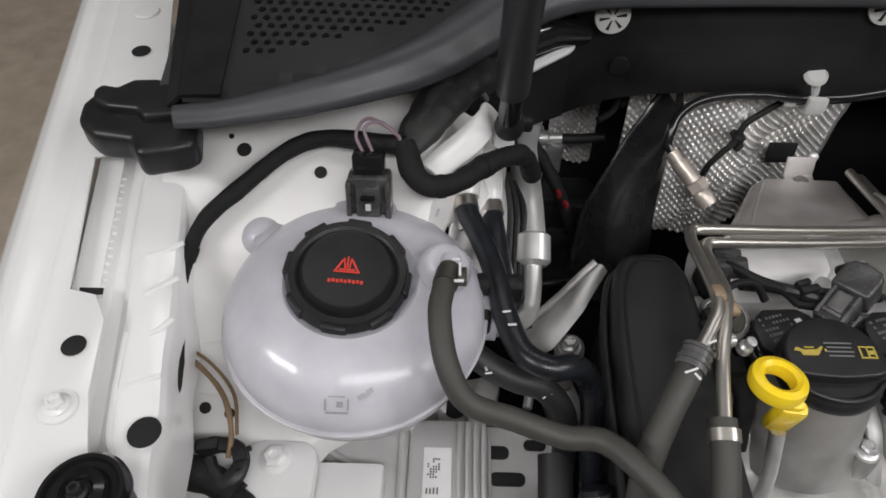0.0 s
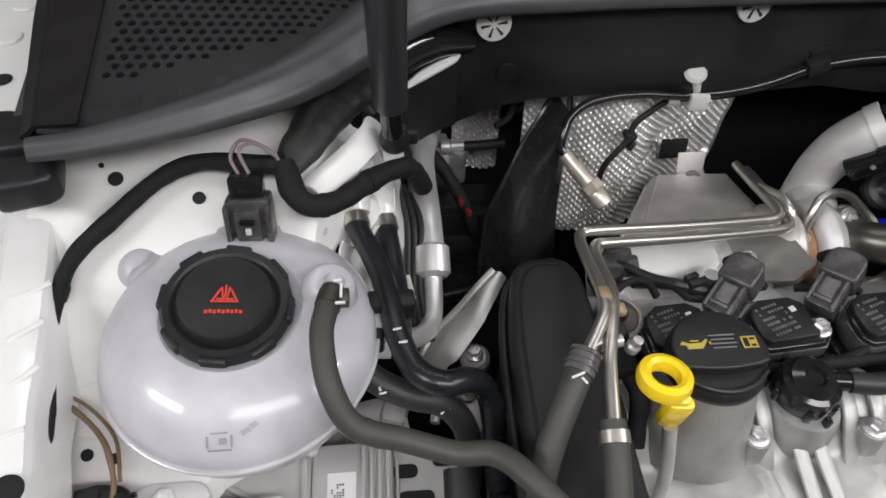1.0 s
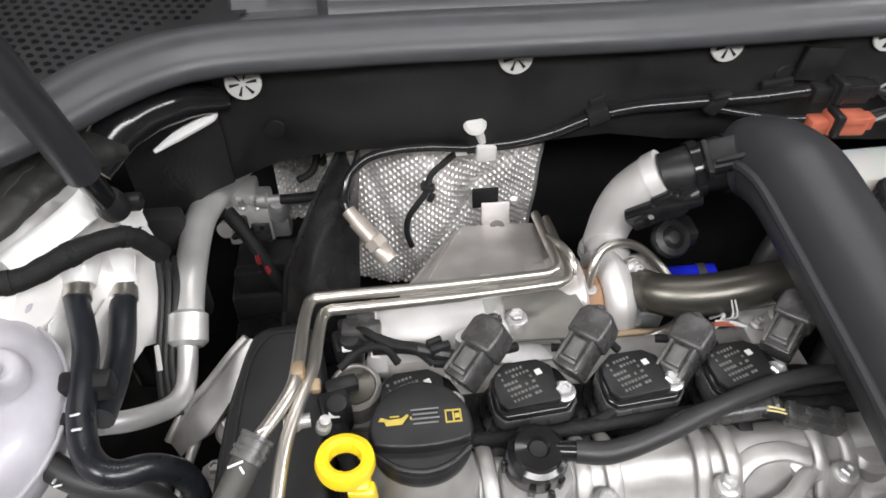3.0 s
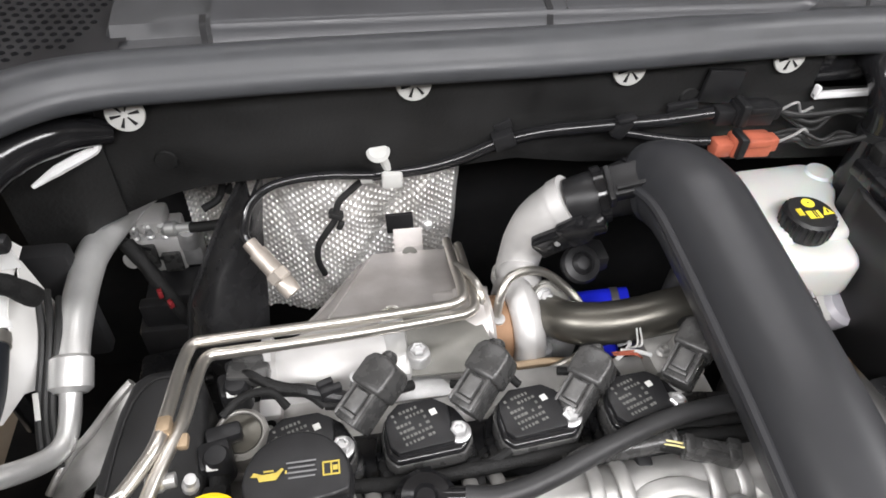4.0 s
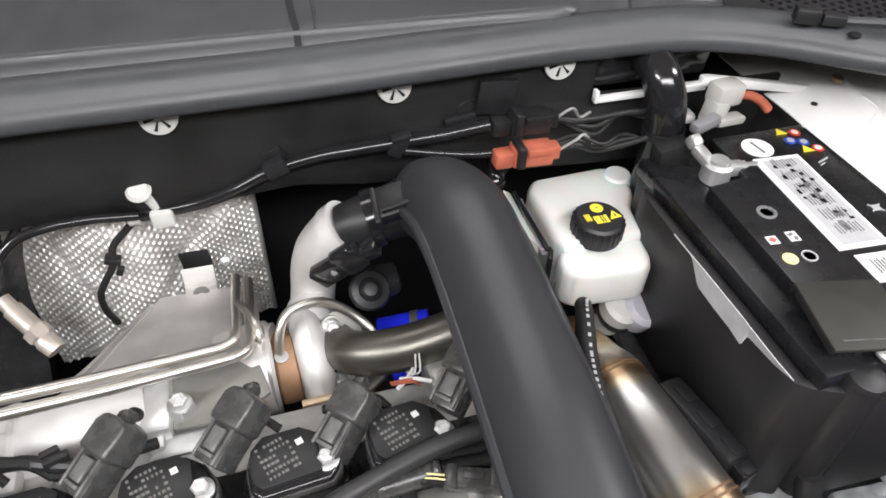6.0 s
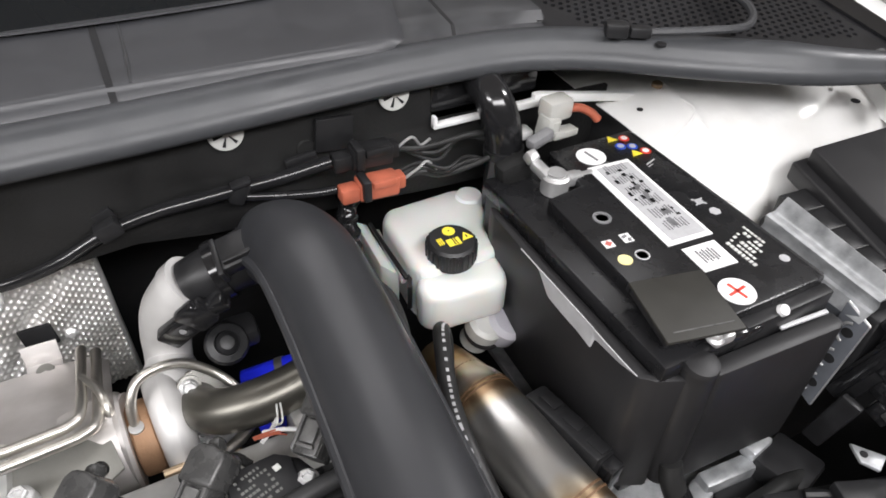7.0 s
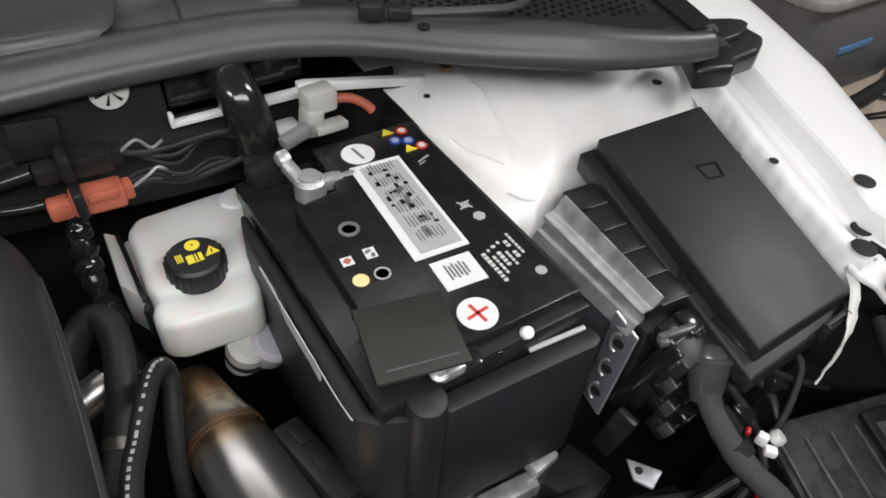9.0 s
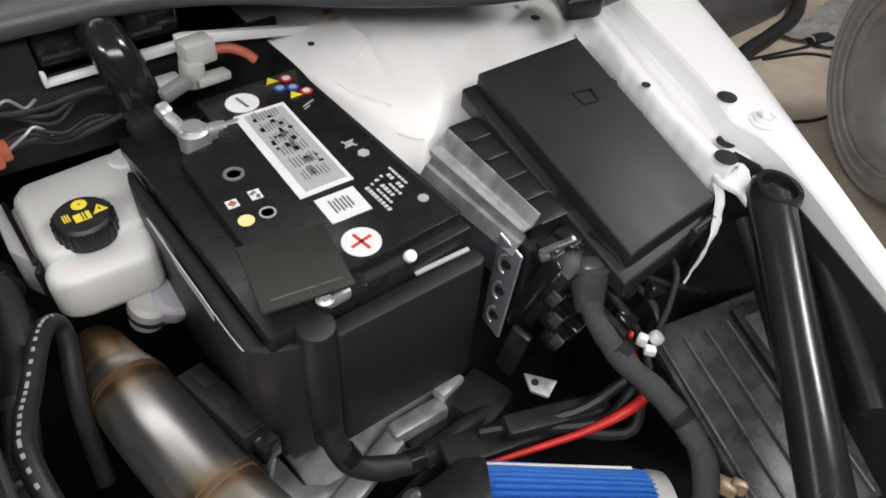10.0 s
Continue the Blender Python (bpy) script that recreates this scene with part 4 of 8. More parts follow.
part("lock", fuse(block((0.075, 0.516, 0.962), (0.023, 0.014, 0.016), 0.002, (-18, 0, 0)), block((0.075, 0.494, 0.948), (0.010, 0.004, 0.004), 0.001, (-18, 0, 0))), GLOSS, plugt)
part("pin_window", block((0.075, 0.4930, 0.940), (0.004, 0.002, 0.005), 0.0005, (-18, 0, 0)), CLEAR, plugt)
part("wire", fuse(tube([(0.071, 0.520, 0.967), (0.066, 0.528, 0.978), (0.074, 0.538, 0.984), (0.090, 0.538, 0.975), (0.098, 0.533, 0.966)], 0.0013, 8, 6), tube([(0.078, 0.520, 0.967), (0.072, 0.530, 0.981), (0.082, 0.536, 0.982), (0.096, 0.534, 0.971)], 0.0013, 8, 6)), PINK, plugt, "thin pale violet wires")

def taped_harness(pts, radii, label):
    """A taped run of wires with a few bands of shiny tape round it."""
    ob = thing("wiring_harness", pts[0], label, "wiring")
    part("sleeve", tube(pts, radii, 14, 8, wobble=0.14), TAPE, ob)
    line = spline(pts, 8)
    q = sum(radii) / len(radii)
    for k in range(6, len(line) - 4, 13):
        part("tape_band", tube([line[k], line[k + 1], line[k + 2]], q * 1.08, 14, 3, wobble=0.1), TAPE, ob)
    return ob


# harness over the white panel
taped_harness([(-0.062, 0.33, 0.845), (-0.062, 0.40, 0.872), (-0.060, 0.45, 0.90), (-0.048, 0.487, 0.924), (-0.020, 0.512, 0.940), (0.012, 0.537, 0.954), (0.040, 0.545, 0.960), (0.075, 0.541, 0.960), (0.100, 0.536, 0.962)], [0.0052, 0.0055, 0.0055, 0.006, 0.0065, 0.0065, 0.0065, 0.0068, 0.0072], "black taped wiring harness across the white panel")
taped_harness([(0.100, 0.536, 0.962), (0.106, 0.515, 0.955), (0.118, 0.506, 0.950), (0.136, 0.511, 0.948), (0.156, 0.531, 0.946), (0.174, 0.548, 0.942), (0.190, 0.561, 0.932), (0.20, 0.575, 0.90)], [0.009, 0.0085, 0.0085, 0.008, 0.008, 0.008, 0.008, 0.008], "black taped wiring loop under the white bracket")
trunk = thing("wiring_harness", (0.13, 0.58, 0.95), "thick black taped wiring trunk entering the cowl", "wiring")
TR = [(0.098, 0.530, 0.958), (0.112, 0.556, 0.964), (0.127, 0.585, 0.969), (0.146, 0.616, 0.968), (0.163, 0.645, 0.955)]
part("trunk", tube(TR, [0.010, 0.017, 0.020, 0.021, 0.020], 28, 10, flat=0.62, wobble=0.08), WRAP, trunk)
part("fold", tube([(0.106, 0.545, 0.968), (0.118, 0.572, 0.978), (0.134, 0.602, 0.979), (0.148, 0.628, 0.970)], [0.004, 0.006, 0.006, 0.004], 10, 10, flat=0.6, wobble=0.5), WRAP, trunk)
whole("ground_wire", fuse(tube([(-0.064, 0.418, 0.872), (-0.040, 0.402, 0.868), (-0.020, 0.382, 0.866), (-0.011, 0.360, 0.858), (-0.012, 0.345, 0.848)], 0.0019, 10, 6, wobble=0.2), tube([(-0.062, 0.421, 0.870), (-0.036, 0.407, 0.869), (-0.014, 0.385, 0.864), (-0.007, 0.358, 0.856)], 0.0013, 8, 6)), COPPER, "brown taped wire beside the reservoir", "wiring")
wc = thing("wire_clip", (-0.022, 0.35, 0.83), "black plastic wire clip on the white panel", "clip")
part("arm", fuse(tube([(-0.034, 0.352, 0.844), (-0.022, 0.355, 0.846), (-0.009, 0.353, 0.847), (-0.003, 0.345, 0.847), (-0.005, 0.335, 0.845), (-0.013, 0.330, 0.843), (-0.022, 0.336, 0.843), (-0.027, 0.345, 0.843)], 0.0062, 10, 5, flat=0.8, wobble=0.25), block((-0.004, 0.347, 0.849), (0.010, 0.012, 0.010), 0.002, (0, 0, 25)), block((-0.028, 0.353, 0.849), (0.016, 0.009, 0.008), 0.002, (0, 0, 10))), PLASTIC, wc)
parts("tooth", [block((0.001 - 0.002 * i, 0.351 - 0.007 * i, 0.850), (0.004, 0.003, 0.004), 0.0008, (0, 0, 20)) for i in range(3)], PLASTIC, wc)
taped_harness([(-0.078, 0.326, 0.834), (-0.060, 0.332, 0.838), (-0.045, 0.338, 0.839), (-0.028, 0.336, 0.838), (-0.010, 0.327, 0.836), (0.012, 0.308, 0.83), (0.03, 0.27, 0.82)], [0.012, 0.013, 0.0125, 0.011, 0.009, 0.008, 0.008], "black taped wiring harness on the white panel")
whole("white_bracket", fuse(prism(rounded(-0.008, 0.045, 0.315, 0.366, 0.014), 0.822, 0.834, 0.003), bolt(0.016, 0.352, 0.833, 0.0085), span(0.04, 0.09, 0.30, 0.36, 0.79, 0.815, 0.004)), WHITE, "white painted bracket with a bolt", "bracket")

# control unit and cast brackets under the reservoir
ecu = thing("control_unit", (0.12, 0.35, 0.77), "ribbed aluminium control unit with a white label", "control unit")
part("case", fuse(span(0.105, 0.165, 0.24, 0.405, 0.765, 0.795, 0.003), *[span(0.142 + 0.006 * i, 0.145 + 0.006 * i, 0.25, 0.40, 0.794, 0.800, 0.001) for i in range(4)]), SANDCAST, ecu)
part("label", span(0.117, 0.138, 0.24, 0.381, 0.7952, 0.7960, 0), PAPER, ecu, "white printed label")
rng = random.Random(7)
part("print", fuse(*[span(0.1195 + 0.0026 * (i % 4), 0.1195 + 0.0026 * (i % 4) + 0.0012, 0.345 - 0.0085 * (i // 4), 0.345 - 0.0085 * (i // 4) + 0.004 + 0.002 * rng.random(), 0.7962, 0.7965, 0) for i in range(44) if rng.random() < 0.8], *[span(0.120 + 0.002 * (i % 5), 0.1213 + 0.002 * (i % 5), 0.357 + 0.002 * (i // 5), 0.3583 + 0.002 * (i // 5), 0.7962, 0.7965, 0) for i in range(40) if rng.random() < 0.55]), COILINK, ecu)
cb = thing("cast_bracket", (0.06, 0.35, 0.77), "cast aluminium bracket with ribs below the reservoir", "bracket")
part("plate", fuse(prism([(0.0, 0.398), (0.105, 0.400), (0.105, 0.320), (0.095, 0.320), (0.055, 0.362), (0.02, 0.378), (0.0, 0.385)], 0.786, 0.796, 0.003), tube([(0.015, 0.385, 0.797), (0.055, 0.370, 0.797), (0.090, 0.332, 0.797), (0.100, 0.328, 0.797), (0.101, 0.36, 0.797), (0.10, 0.392, 0.797)], 0.003, 8, 6), *[tube([(0.012 + 0.012 * i, 0.395, 0.795), (0.014 + 0.012 * i, 0.375, 0.795)], 0.004, 8, 2) for i in range(3)], span(-0.01, 0.11, 0.395, 0.41, 0.770, 0.798, 0.005), tube([(0.045, 0.36, 0.785), (0.06, 0.32, 0.78), (0.06, 0.27, 0.77)], 0.013, 14, 6)), SANDCAST, cb)
mount = thing("engine_mount", (0.19, 0.36, 0.74), "slotted cast aluminium engine mount", "engine mount")
part("plate", fuse(span(0.160, 0.232, 0.26, 0.418, 0.748, 0.762, 0.004), lathe([(0.018, 0), (0.018, 0.006), (0.012, 0.010), (0, 0.010)], (0.186, 0.322, 0.762)), lathe([(0.016, 0), (0.014, 0.010), (0, 0.010)], (0.215, 0.305, 0.762)), *[span(0.166, 0.169, 0.27, 0.40, 0.762, 0.772, 0.001)]), SANDCAST, mount)
parts("slot", [prism(rounded(0.164 + 0.004 * i, 0.184 + 0.012 * (i % 2), 0.388 - 0.022 * i, 0.399 - 0.022 * i, 0.005), 0.7625, 0.7638) for i in range(3)] + [prism(rounded(0.196, 0.214, 0.396, 0.405, 0.0043), 0.7625, 0.7638)], DARK, mount)
part("bolt", bolt(0.186, 0.322, 0.772, 0.007), ZINC, mount)

# ---- hoses and lines at the tank's side ----
vent = thing("vent_hose", (0.13, 0.42, 0.93), "olive grey rubber hose curving from the coolant reservoir", "hose")
part("hose_body", tube([(0.1345, 0.433, 0.946), (0.131, 0.415, 0.9475), (0.129, 0.396, 0.946), (0.134, 0.368, 0.936), (0.147, 0.352, 0.919), (0.176, 0.348, 0.906), (0.206, 0.341, 0.899), (0.228, 0.337, 0.903), (0.246, 0.318, 0.908), (0.266, 0.292, 0.902), (0.285, 0.25, 0.88), (0.29, 0.20, 0.84)], 0.0074, 16, 8), HOSE, vent)
part("clamp", fuse(tube([(0.1340, 0.4290, 0.9468), (0.1318, 0.418, 0.9476)], 0.0083, 16, 2, smooth=False), block((0.1425, 0.422, 0.951), (0.006, 0.012, 0.006), 0.001)), DARKSTEEL, vent, "dark spring clamp")
part("paint_mark", fuse(block((0.1385, 0.4315, 0.9565), (0.005, 0.0015, 0.0012), 0), block((0.1405, 0.4145, 0.9560), (0.006, 0.0015, 0.0012), 0), block((0.141, 0.423, 0.957), (0.0015, 0.010, 0.0012), 0)), PAPER, vent)
part("spout", tube([(0.1350, 0.442, 0.9445), (0.1345, 0.432, 0.946)], 0.007, 14, 2, smooth=False), TANK, vent)


def hose(name, pts, r, mat, label, marks=(), n=16, paint=()):
    ob = thing(name, pts[0], label, "hose")
    part("hose_body", tube(pts, r, n, 8), mat, ob)
    for m0, m1 in marks:
        part("clamp", tube([m0, m1], r * 1.14, n, 2, smooth=False), STEEL, ob, "bright spring clamp")
    for x, y, z, sx, sy, turn in paint:
        part("paint_mark", block((x, y, z), (sx, sy, 0.0012), 0.0003, (-35, 0, turn)), PAPER, ob)
    return ob


hose("heater_hose", [(0.1430, 0.555, 0.901), (0.1465, 0.532, 0.898), (0.155, 0.510, 0.897), (0.163, 0.486, 0.897), (0.169, 0.458, 0.899), (0.1735, 0.431, 0.898), (0.1835, 0.404, 0.896), (0.201, 0.391, 0.896), (0.219, 0.398, 0.887), (0.232, 0.403, 0.866), (0.2385, 0.396, 0.842), (0.241, 0.37, 0.80), (0.243, 0.33, 0.75)], 0.0088, HOSE_B, "blue-black rubber heater hose in an S bend", [((0.1443, 0.546, 0.8997), (0.1462, 0.534, 0.8983))], paint=((0.1735, 0.4285, 0.9068, 0.006, 0.0020, 10), (0.1770, 0.4180, 0.9064, 0.006, 0.0024, 5)))
hose("heater_hose", [(0.164, 0.574, 0.878), (0.168, 0.545, 0.871), (0.172, 0.513, 0.866), (0.174, 0.48, 0.868), (0.174, 0.445, 0.874)], 0.0100, HOSE_B, "blue-black rubber heater hose beside the tank", [((0.1655, 0.563, 0.875), (0.167, 0.553, 0.873))])
hose("lower_hose", [(0.152, 0.412, 0.878), (0.165, 0.405, 0.873), (0.182, 0.400, 0.866), (0.203, 0.399, 0.855), (0.219, 0.393, 0.830), (0.223, 0.38, 0.79), (0.22, 0.36, 0.74)], 0.0094, HOSE_G, "dark grey coolant hose with white marks low beside the tank", paint=((0.1600, 0.3990, 0.8815, 0.0016, 0.008, 10), (0.1620, 0.3960, 0.8800, 0.005, 0.0014, 10), (0.1990, 0.3925, 0.8620, 0.006, 0.0012, 15), (0.2050, 0.3935, 0.8595, 0.005, 0.0012, -25), (0.2020, 0.3905, 0.8590, 0.004, 0.0012, 40)))
hose("lower_hose", [(0.215, 0.375, 0.80), (0.214, 0.34, 0.79), (0.212, 0.30, 0.77), (0.212, 0.25, 0.74)], 0.013, RUBBER, "black rubber coolant hose low in the bay")
hose("lower_hose", [(0.238, 0.345, 0.815), (0.242, 0.325, 0.80), (0.252, 0.30, 0.775), (0.265, 0.26, 0.74)], 0.010, HOSE_B, "blue-black rubber hose with a white mark", [((0.2385, 0.342, 0.8125), (0.240, 0.336, 0.808))])
whole("hose_bracket", fuse(block((0.170, 0.458, 0.895), (0.034, 0.016, 0.018), 0.003), block((0.158, 0.44, 0.885), (0.012, 0.02, 0.02), 0.003)), PLASTIC, "black plastic clip holding two hoses", "clip")
fh = thing("vacuum_hose", (0.28, 0.37, 0.90), "grey rubber hose clamped to a steel line", "hose")
part("hose_body", tube([(0.290, 0.388, 0.922), (0.281, 0.373, 0.914), (0.268, 0.352, 0.900), (0.258, 0.330, 0.878), (0.252, 0.295, 0.83), (0.25, 0.26, 0.78)], 0.0088, 16, 8), HOSE, fh)
part("clamp", fuse(*[tube([(0.2915 - 0.0021 * i, 0.391 - 0.0035 * i, 0.9228 - 0.0012 * i), (0.2903 - 0.0021 * i, 0.389 - 0.0035 * i, 0.9221 - 0.0012 * i)], 0.0106 - 0.0006 * (i % 2), 16, 2, smooth=False) for i in range(4)], tube([(0.2915, 0.391, 0.9228), (0.284, 0.3785, 0.9185)], 0.0096, 16, 2, smooth=False)), WORN, fh, "worn grey ribbed clamp")
part("paint_mark", fuse(block((0.296, 0.389, 0.9335), (0.007, 0.0013, 0.0008), 0, (0, 10, 30)), block((0.281, 0.3715, 0.9285), (0.009, 0.0013, 0.0008), 0, (0, 0, 20)), block((0.2845, 0.3685, 0.9268), (0.0013, 0.005, 0.0008), 0, (0, 0, 30))), PAPER, fh)
hose("vacuum_hose", [(0.300, 0.350, 0.909), (0.299, 0.33, 0.903), (0.296, 0.30, 0.888), (0.292, 0.25, 0.85)], 0.0084, HOSE, "olive grey rubber hose on the end of a steel line", [((0.2998, 0.344, 0.9075), (0.2994, 0.337, 0.9053))])

# twin steel lines over the engine
fl = thing("steel_line_pair", (0.32, 0.5, 0.86), "pair of bent bright steel lines over the engine", "pipe")
part("line", tube([(0.290, 0.388, 0.922), (0.300, 0.403, 0.923), (0.3095, 0.420, 0.9245), (0.3125, 0.44, 0.922), (0.3135, 0.478, 0.911), (0.3150, 0.502, 0.904), (0.3190, 0.5125, 0.902), (0.333, 0.5165, 0.8995), (0.42, 0.540, 0.875), (0.500, 0.5635, 0.8525), (0.5200, 0.5705, 0.848), (0.5275, 0.582, 0.846), (0.529, 0.63, 0.834), (0.5300, 0.672, 0.824)], 0.0044, 12, 6), STEEL, fl)
part("line", tube([(0.301, 0.350, 0.910), (0.306, 0.385, 0.918), (0.3145, 0.415, 0.920), (0.3215, 0.44, 0.917), (0.3235, 0.475, 0.906), (0.3255, 0.497, 0.899), (0.331, 0.505, 0.897), (0.345, 0.508, 0.894), (0.43, 0.531, 0.870), (0.505, 0.5535, 0.849), (0.5285, 0.5620, 0.843), (0.5375, 0.576, 0.840), (0.5395, 0.63, 0.829), (0.5405, 0.668, 0.820)], 0.0044, 12, 6), STEEL, fl)
part("clip", fuse(block((0.3130, 0.434, 0.9235), (0.0085, 0.013, 0.0085), 0.002, (-10, 0, 0)), block((0.3235, 0.426, 0.918), (0.0068, 0.010, 0.006), 0.002)), TAN, fl, "straw-coloured clip")
part("fitting", fuse(lathe([(0.006, 0), (0.006, 0.008), (0.0045, 0.010), (0.0045, 0.016)], (0.304, 0.404, 0.912), (1, 0.1, 0), 12), lathe([(0.005, 0), (0.005, 0.005), (0.0035, 0.007), (0.0035, 0.012), (0, 0.013)], (0.327, 0.403, 0.905), (0.2, -0.1, 1), 12)), ZINC, fl)

# air-conditioning line
ac = thing("air_conditioning_line", (0.205, 0.55, 0.78), "thick bent aluminium air-conditioning line", "pipe")
part("upper_pipe", tube([(0.240, 0.80, 0.825), (0.222, 0.765, 0.828), (0.212, 0.735, 0.830), (0.2035, 0.690, 0.838), (0.2025, 0.655, 0.842), (0.204, 0.60, 0.841), (0.2055, 0.560, 0.831)], [0.0145, 0.0145, 0.0145, 0.0145, 0.014, 0.0135, 0.013], 20, 8), ALU, ac)
part("collar", lathe([(0.0125, 0), (0.0165, 0.003), (0.0165, 0.026), (0.0125, 0.030)], (0.2057, 0.568, 0.836), (0, -0.87, -0.49), 28), ALU, ac)
part("lower_pipe", tube([(0.2058, 0.548, 0.826), (0.2055, 0.524, 0.812), (0.203, 0.508, 0.806), (0.198, 0.496, 0.808), (0.189, 0.484, 0.816), (0.174, 0.470, 0.830), (0.160, 0.462, 0.842)], 0.0085, 16, 8), ALU, ac)
whole("thin_tube", tube([(0.205, 0.51, 0.79), (0.212, 0.49, 0.78), (0.206, 0.46, 0.775), (0.20, 0.43, 0.77)], 0.004, 10, 6), ALU, "thin bent aluminium tube low in the bay", "pipe")
arm = thing("mount_arm", (0.21, 0.49, 0.77), "cast aluminium engine mount arm between hoses and timing cover", "engine mount")
ARM = [((0.268, 0.527, 0.834), (0.256, 0.533, 0.834)), ((0.247, 0.499, 0.812), (0.229, 0.519, 0.812)), ((0.222, 0.476, 0.790), (0.202, 0.508, 0.790)), ((0.198, 0.470, 0.770), (0.186, 0.484, 0.770))]


def arm_web(u, v):
    i = u * (len(ARM) - 1)
    a = min(int(i), len(ARM) - 2)
    p, q = (Vector(ARM[a][k]).lerp(Vector(ARM[a + 1][k]), i - a) for k in (0, 1))
    return p.lerp(q, v) + Vector((0, 0, 0.006 * math.sin(math.pi * v) + 0.0015 * math.sin(9 * u)))


part("arm_body", sheet(arm_web, 24, 10, 0.012), CAST, arm)
part("rib", tube([arm_web(u / 8, 0.85) + Vector((0, 0, 0.003)) for u in range(9)], 0.0035, 10, 4), CAST, arm)
part("boss", lathe([(0.013, 0), (0.013, 0.014), (0.010, 0.017), (0, 0.017)], (0.240, 0.486, 0.768), (-0.1, -0.2, 1), 24), CAST, arm)
part("bolt", bolt(0.238, 0.484, 0.786, 0.006), ZINC, arm)
gbx = thing("gearbox_casting", (0.14, 0.45, 0.70), "grey cast gearbox lumps under the coolant tank", "gearbox")
part("casing", fuse(block((0.140, 0.455, 0.715), (0.075, 0.050, 0.040), 0.012, (8, 0, 12)), block((0.112, 0.462, 0.735), (0.030, 0.034, 0.030), 0.010, (0, 0, 20)), block((0.166, 0.462, 0.730), (0.024, 0.030, 0.030), 0.008, (0, 10, -15))), SANDCAST, gbx)
part("bore", lathe([(0.010, 0), (0.0095, 0.0015), (0, 0.0015)], (0.140, 0.447, 0.7365), (0, -0.1, 1), 20), DARK, gbx)
parts("web", [block((0.126 + 0.026 * i, 0.438, 0.735), (0.004, 0.030, 0.012), 0.001, (0, 0, 8)) for i in range(3)], SANDCAST, gbx)
whole("low_casting", fuse(block((0.232, 0.44, 0.755), (0.026, 0.05, 0.04), 0.008, (0, 0, 15)), bolt(0.229, 0.452, 0.777, 0.006)), CAST, "small casting with a bolt deep in the bay", "bracket")
shroud = thing("black_shroud", (0.19, 0.62, 0.76), "black plastic shroud behind the heater hoses", "shroud")
part("side_wall", block((0.150, 0.585, 0.80), (0.02, 0.05, 0.12), 0.006), GLOSS, shroud)
part("rear_wall", block((0.17, 0.66, 0.80), (0.05, 0.02, 0.14), 0.006), DARK, shroud)
part("ledge", fuse(prism([(0.215, 0.66), (0.305, 0.675), (0.31, 0.62), (0.215, 0.60)], 0.700, 0.712, 0.004), tube([(0.218, 0.605, 0.716), (0.26, 0.610, 0.720), (0.306, 0.622, 0.718)], 0.006, 12, 6)), BATT, shroud)
parts("wire", [tube([(0.178 + 0.006 * i, 0.62, 0.87 - 0.01 * i), (0.186 + 0.006 * i, 0.58, 0.85), (0.184 + 0.005 * i, 0.53, 0.82), (0.190 + 0.006 * i, 0.49, 0.80)], 0.003, 8, 6) for i in range(3)], RUBBER, shroud)
part("tag", block((0.186, 0.528, 0.828), (0.004, 0.022, 0.002), 0.0005, (20, 0, 12)), CLEAR, shroud)

# valve block, boot and shields on the firewall
vb = thing("valve_block", (0.26, 0.74, 0.74), "grey metal valve block with fittings and wires", "valve block")
VM = Matrix.Translation((0.2628, 0.7945, 0.7629)) @ Matrix.Scale(1.25, 4) @ Matrix.Translation((-0.297, -0.728, -0.824))
part("body", moved(fuse(span(0.240, 0.283, 0.728, 0.765, 0.768, 0.812, 0.003), span(0.248, 0.272, 0.735, 0.765, 0.812, 0.826, 0.003)), VM), SANDCAST, vb)
part("side_valve", moved(fuse(span(0.278, 0.300, 0.730, 0.75, 0.772, 0.803, 0.004), lathe([(0.009, 0), (0.009, 0.016), (0.007, 0.020), (0, 0.020)], (0.290, 0.732, 0.800), (0.1, -0.2, 1), 18)), VM), ZINC, vb, "pale grey side valve")
part("front_cover", moved(fuse(span(0.243, 0.262, 0.722, 0.729, 0.780, 0.808, 0.003), span(0.264, 0.281, 0.724, 0.729, 0.771, 0.796, 0.002)), VM), GREYPLASTIC, vb, "grey plastic cover")
parts("bore", [moved(lathe([(0.0022, 0), (0.0022, 0.001), (0, 0.001)], (0.247 + 0.009 * (i % 4), 0.7212 + 0.0025 * (i % 4 > 1), 0.785 + 0.008 * (i // 2)), (0, -1, 0), 12), VM) for i in range(5)], DARK, vb)
parts("pin", [moved(lathe([(0.004, 0), (0.004, 0.010), (0.0025, 0.012), (0, 0.012)], (0.244 + 0.012 * i, 0.738, 0.812), (0.1, -0.1, 1), 12), VM) for i in range(3)], ALU, vb)
parts("screw", [moved(bolt(0.246 + 0.013 * i, 0.731, 0.8125 + 0.001 * (i % 2), 0.0034), VM) for i in range(3)], ZINC, vb)
parts("fitting", [moved(g, VM) for g in (lathe([(0.007, 0), (0.007, 0.008), (0.0045, 0.010), (0.0045, 0.022)], (0.275, 0.73, 0.822), (1, -0.1, 0.1), 14), lathe([(0.008, 0), (0.008, 0.01), (0, 0.011)], (0.245, 0.722, 0.80), (-0.3, -1, 0.3), 14))], ALU, vb)
part("fluid_pipe", tube([(0.262, 0.793, 0.763), (0.285, 0.790, 0.766), (0.310, 0.786, 0.772)], 0.006, 12, 5), RUBBER, vb)
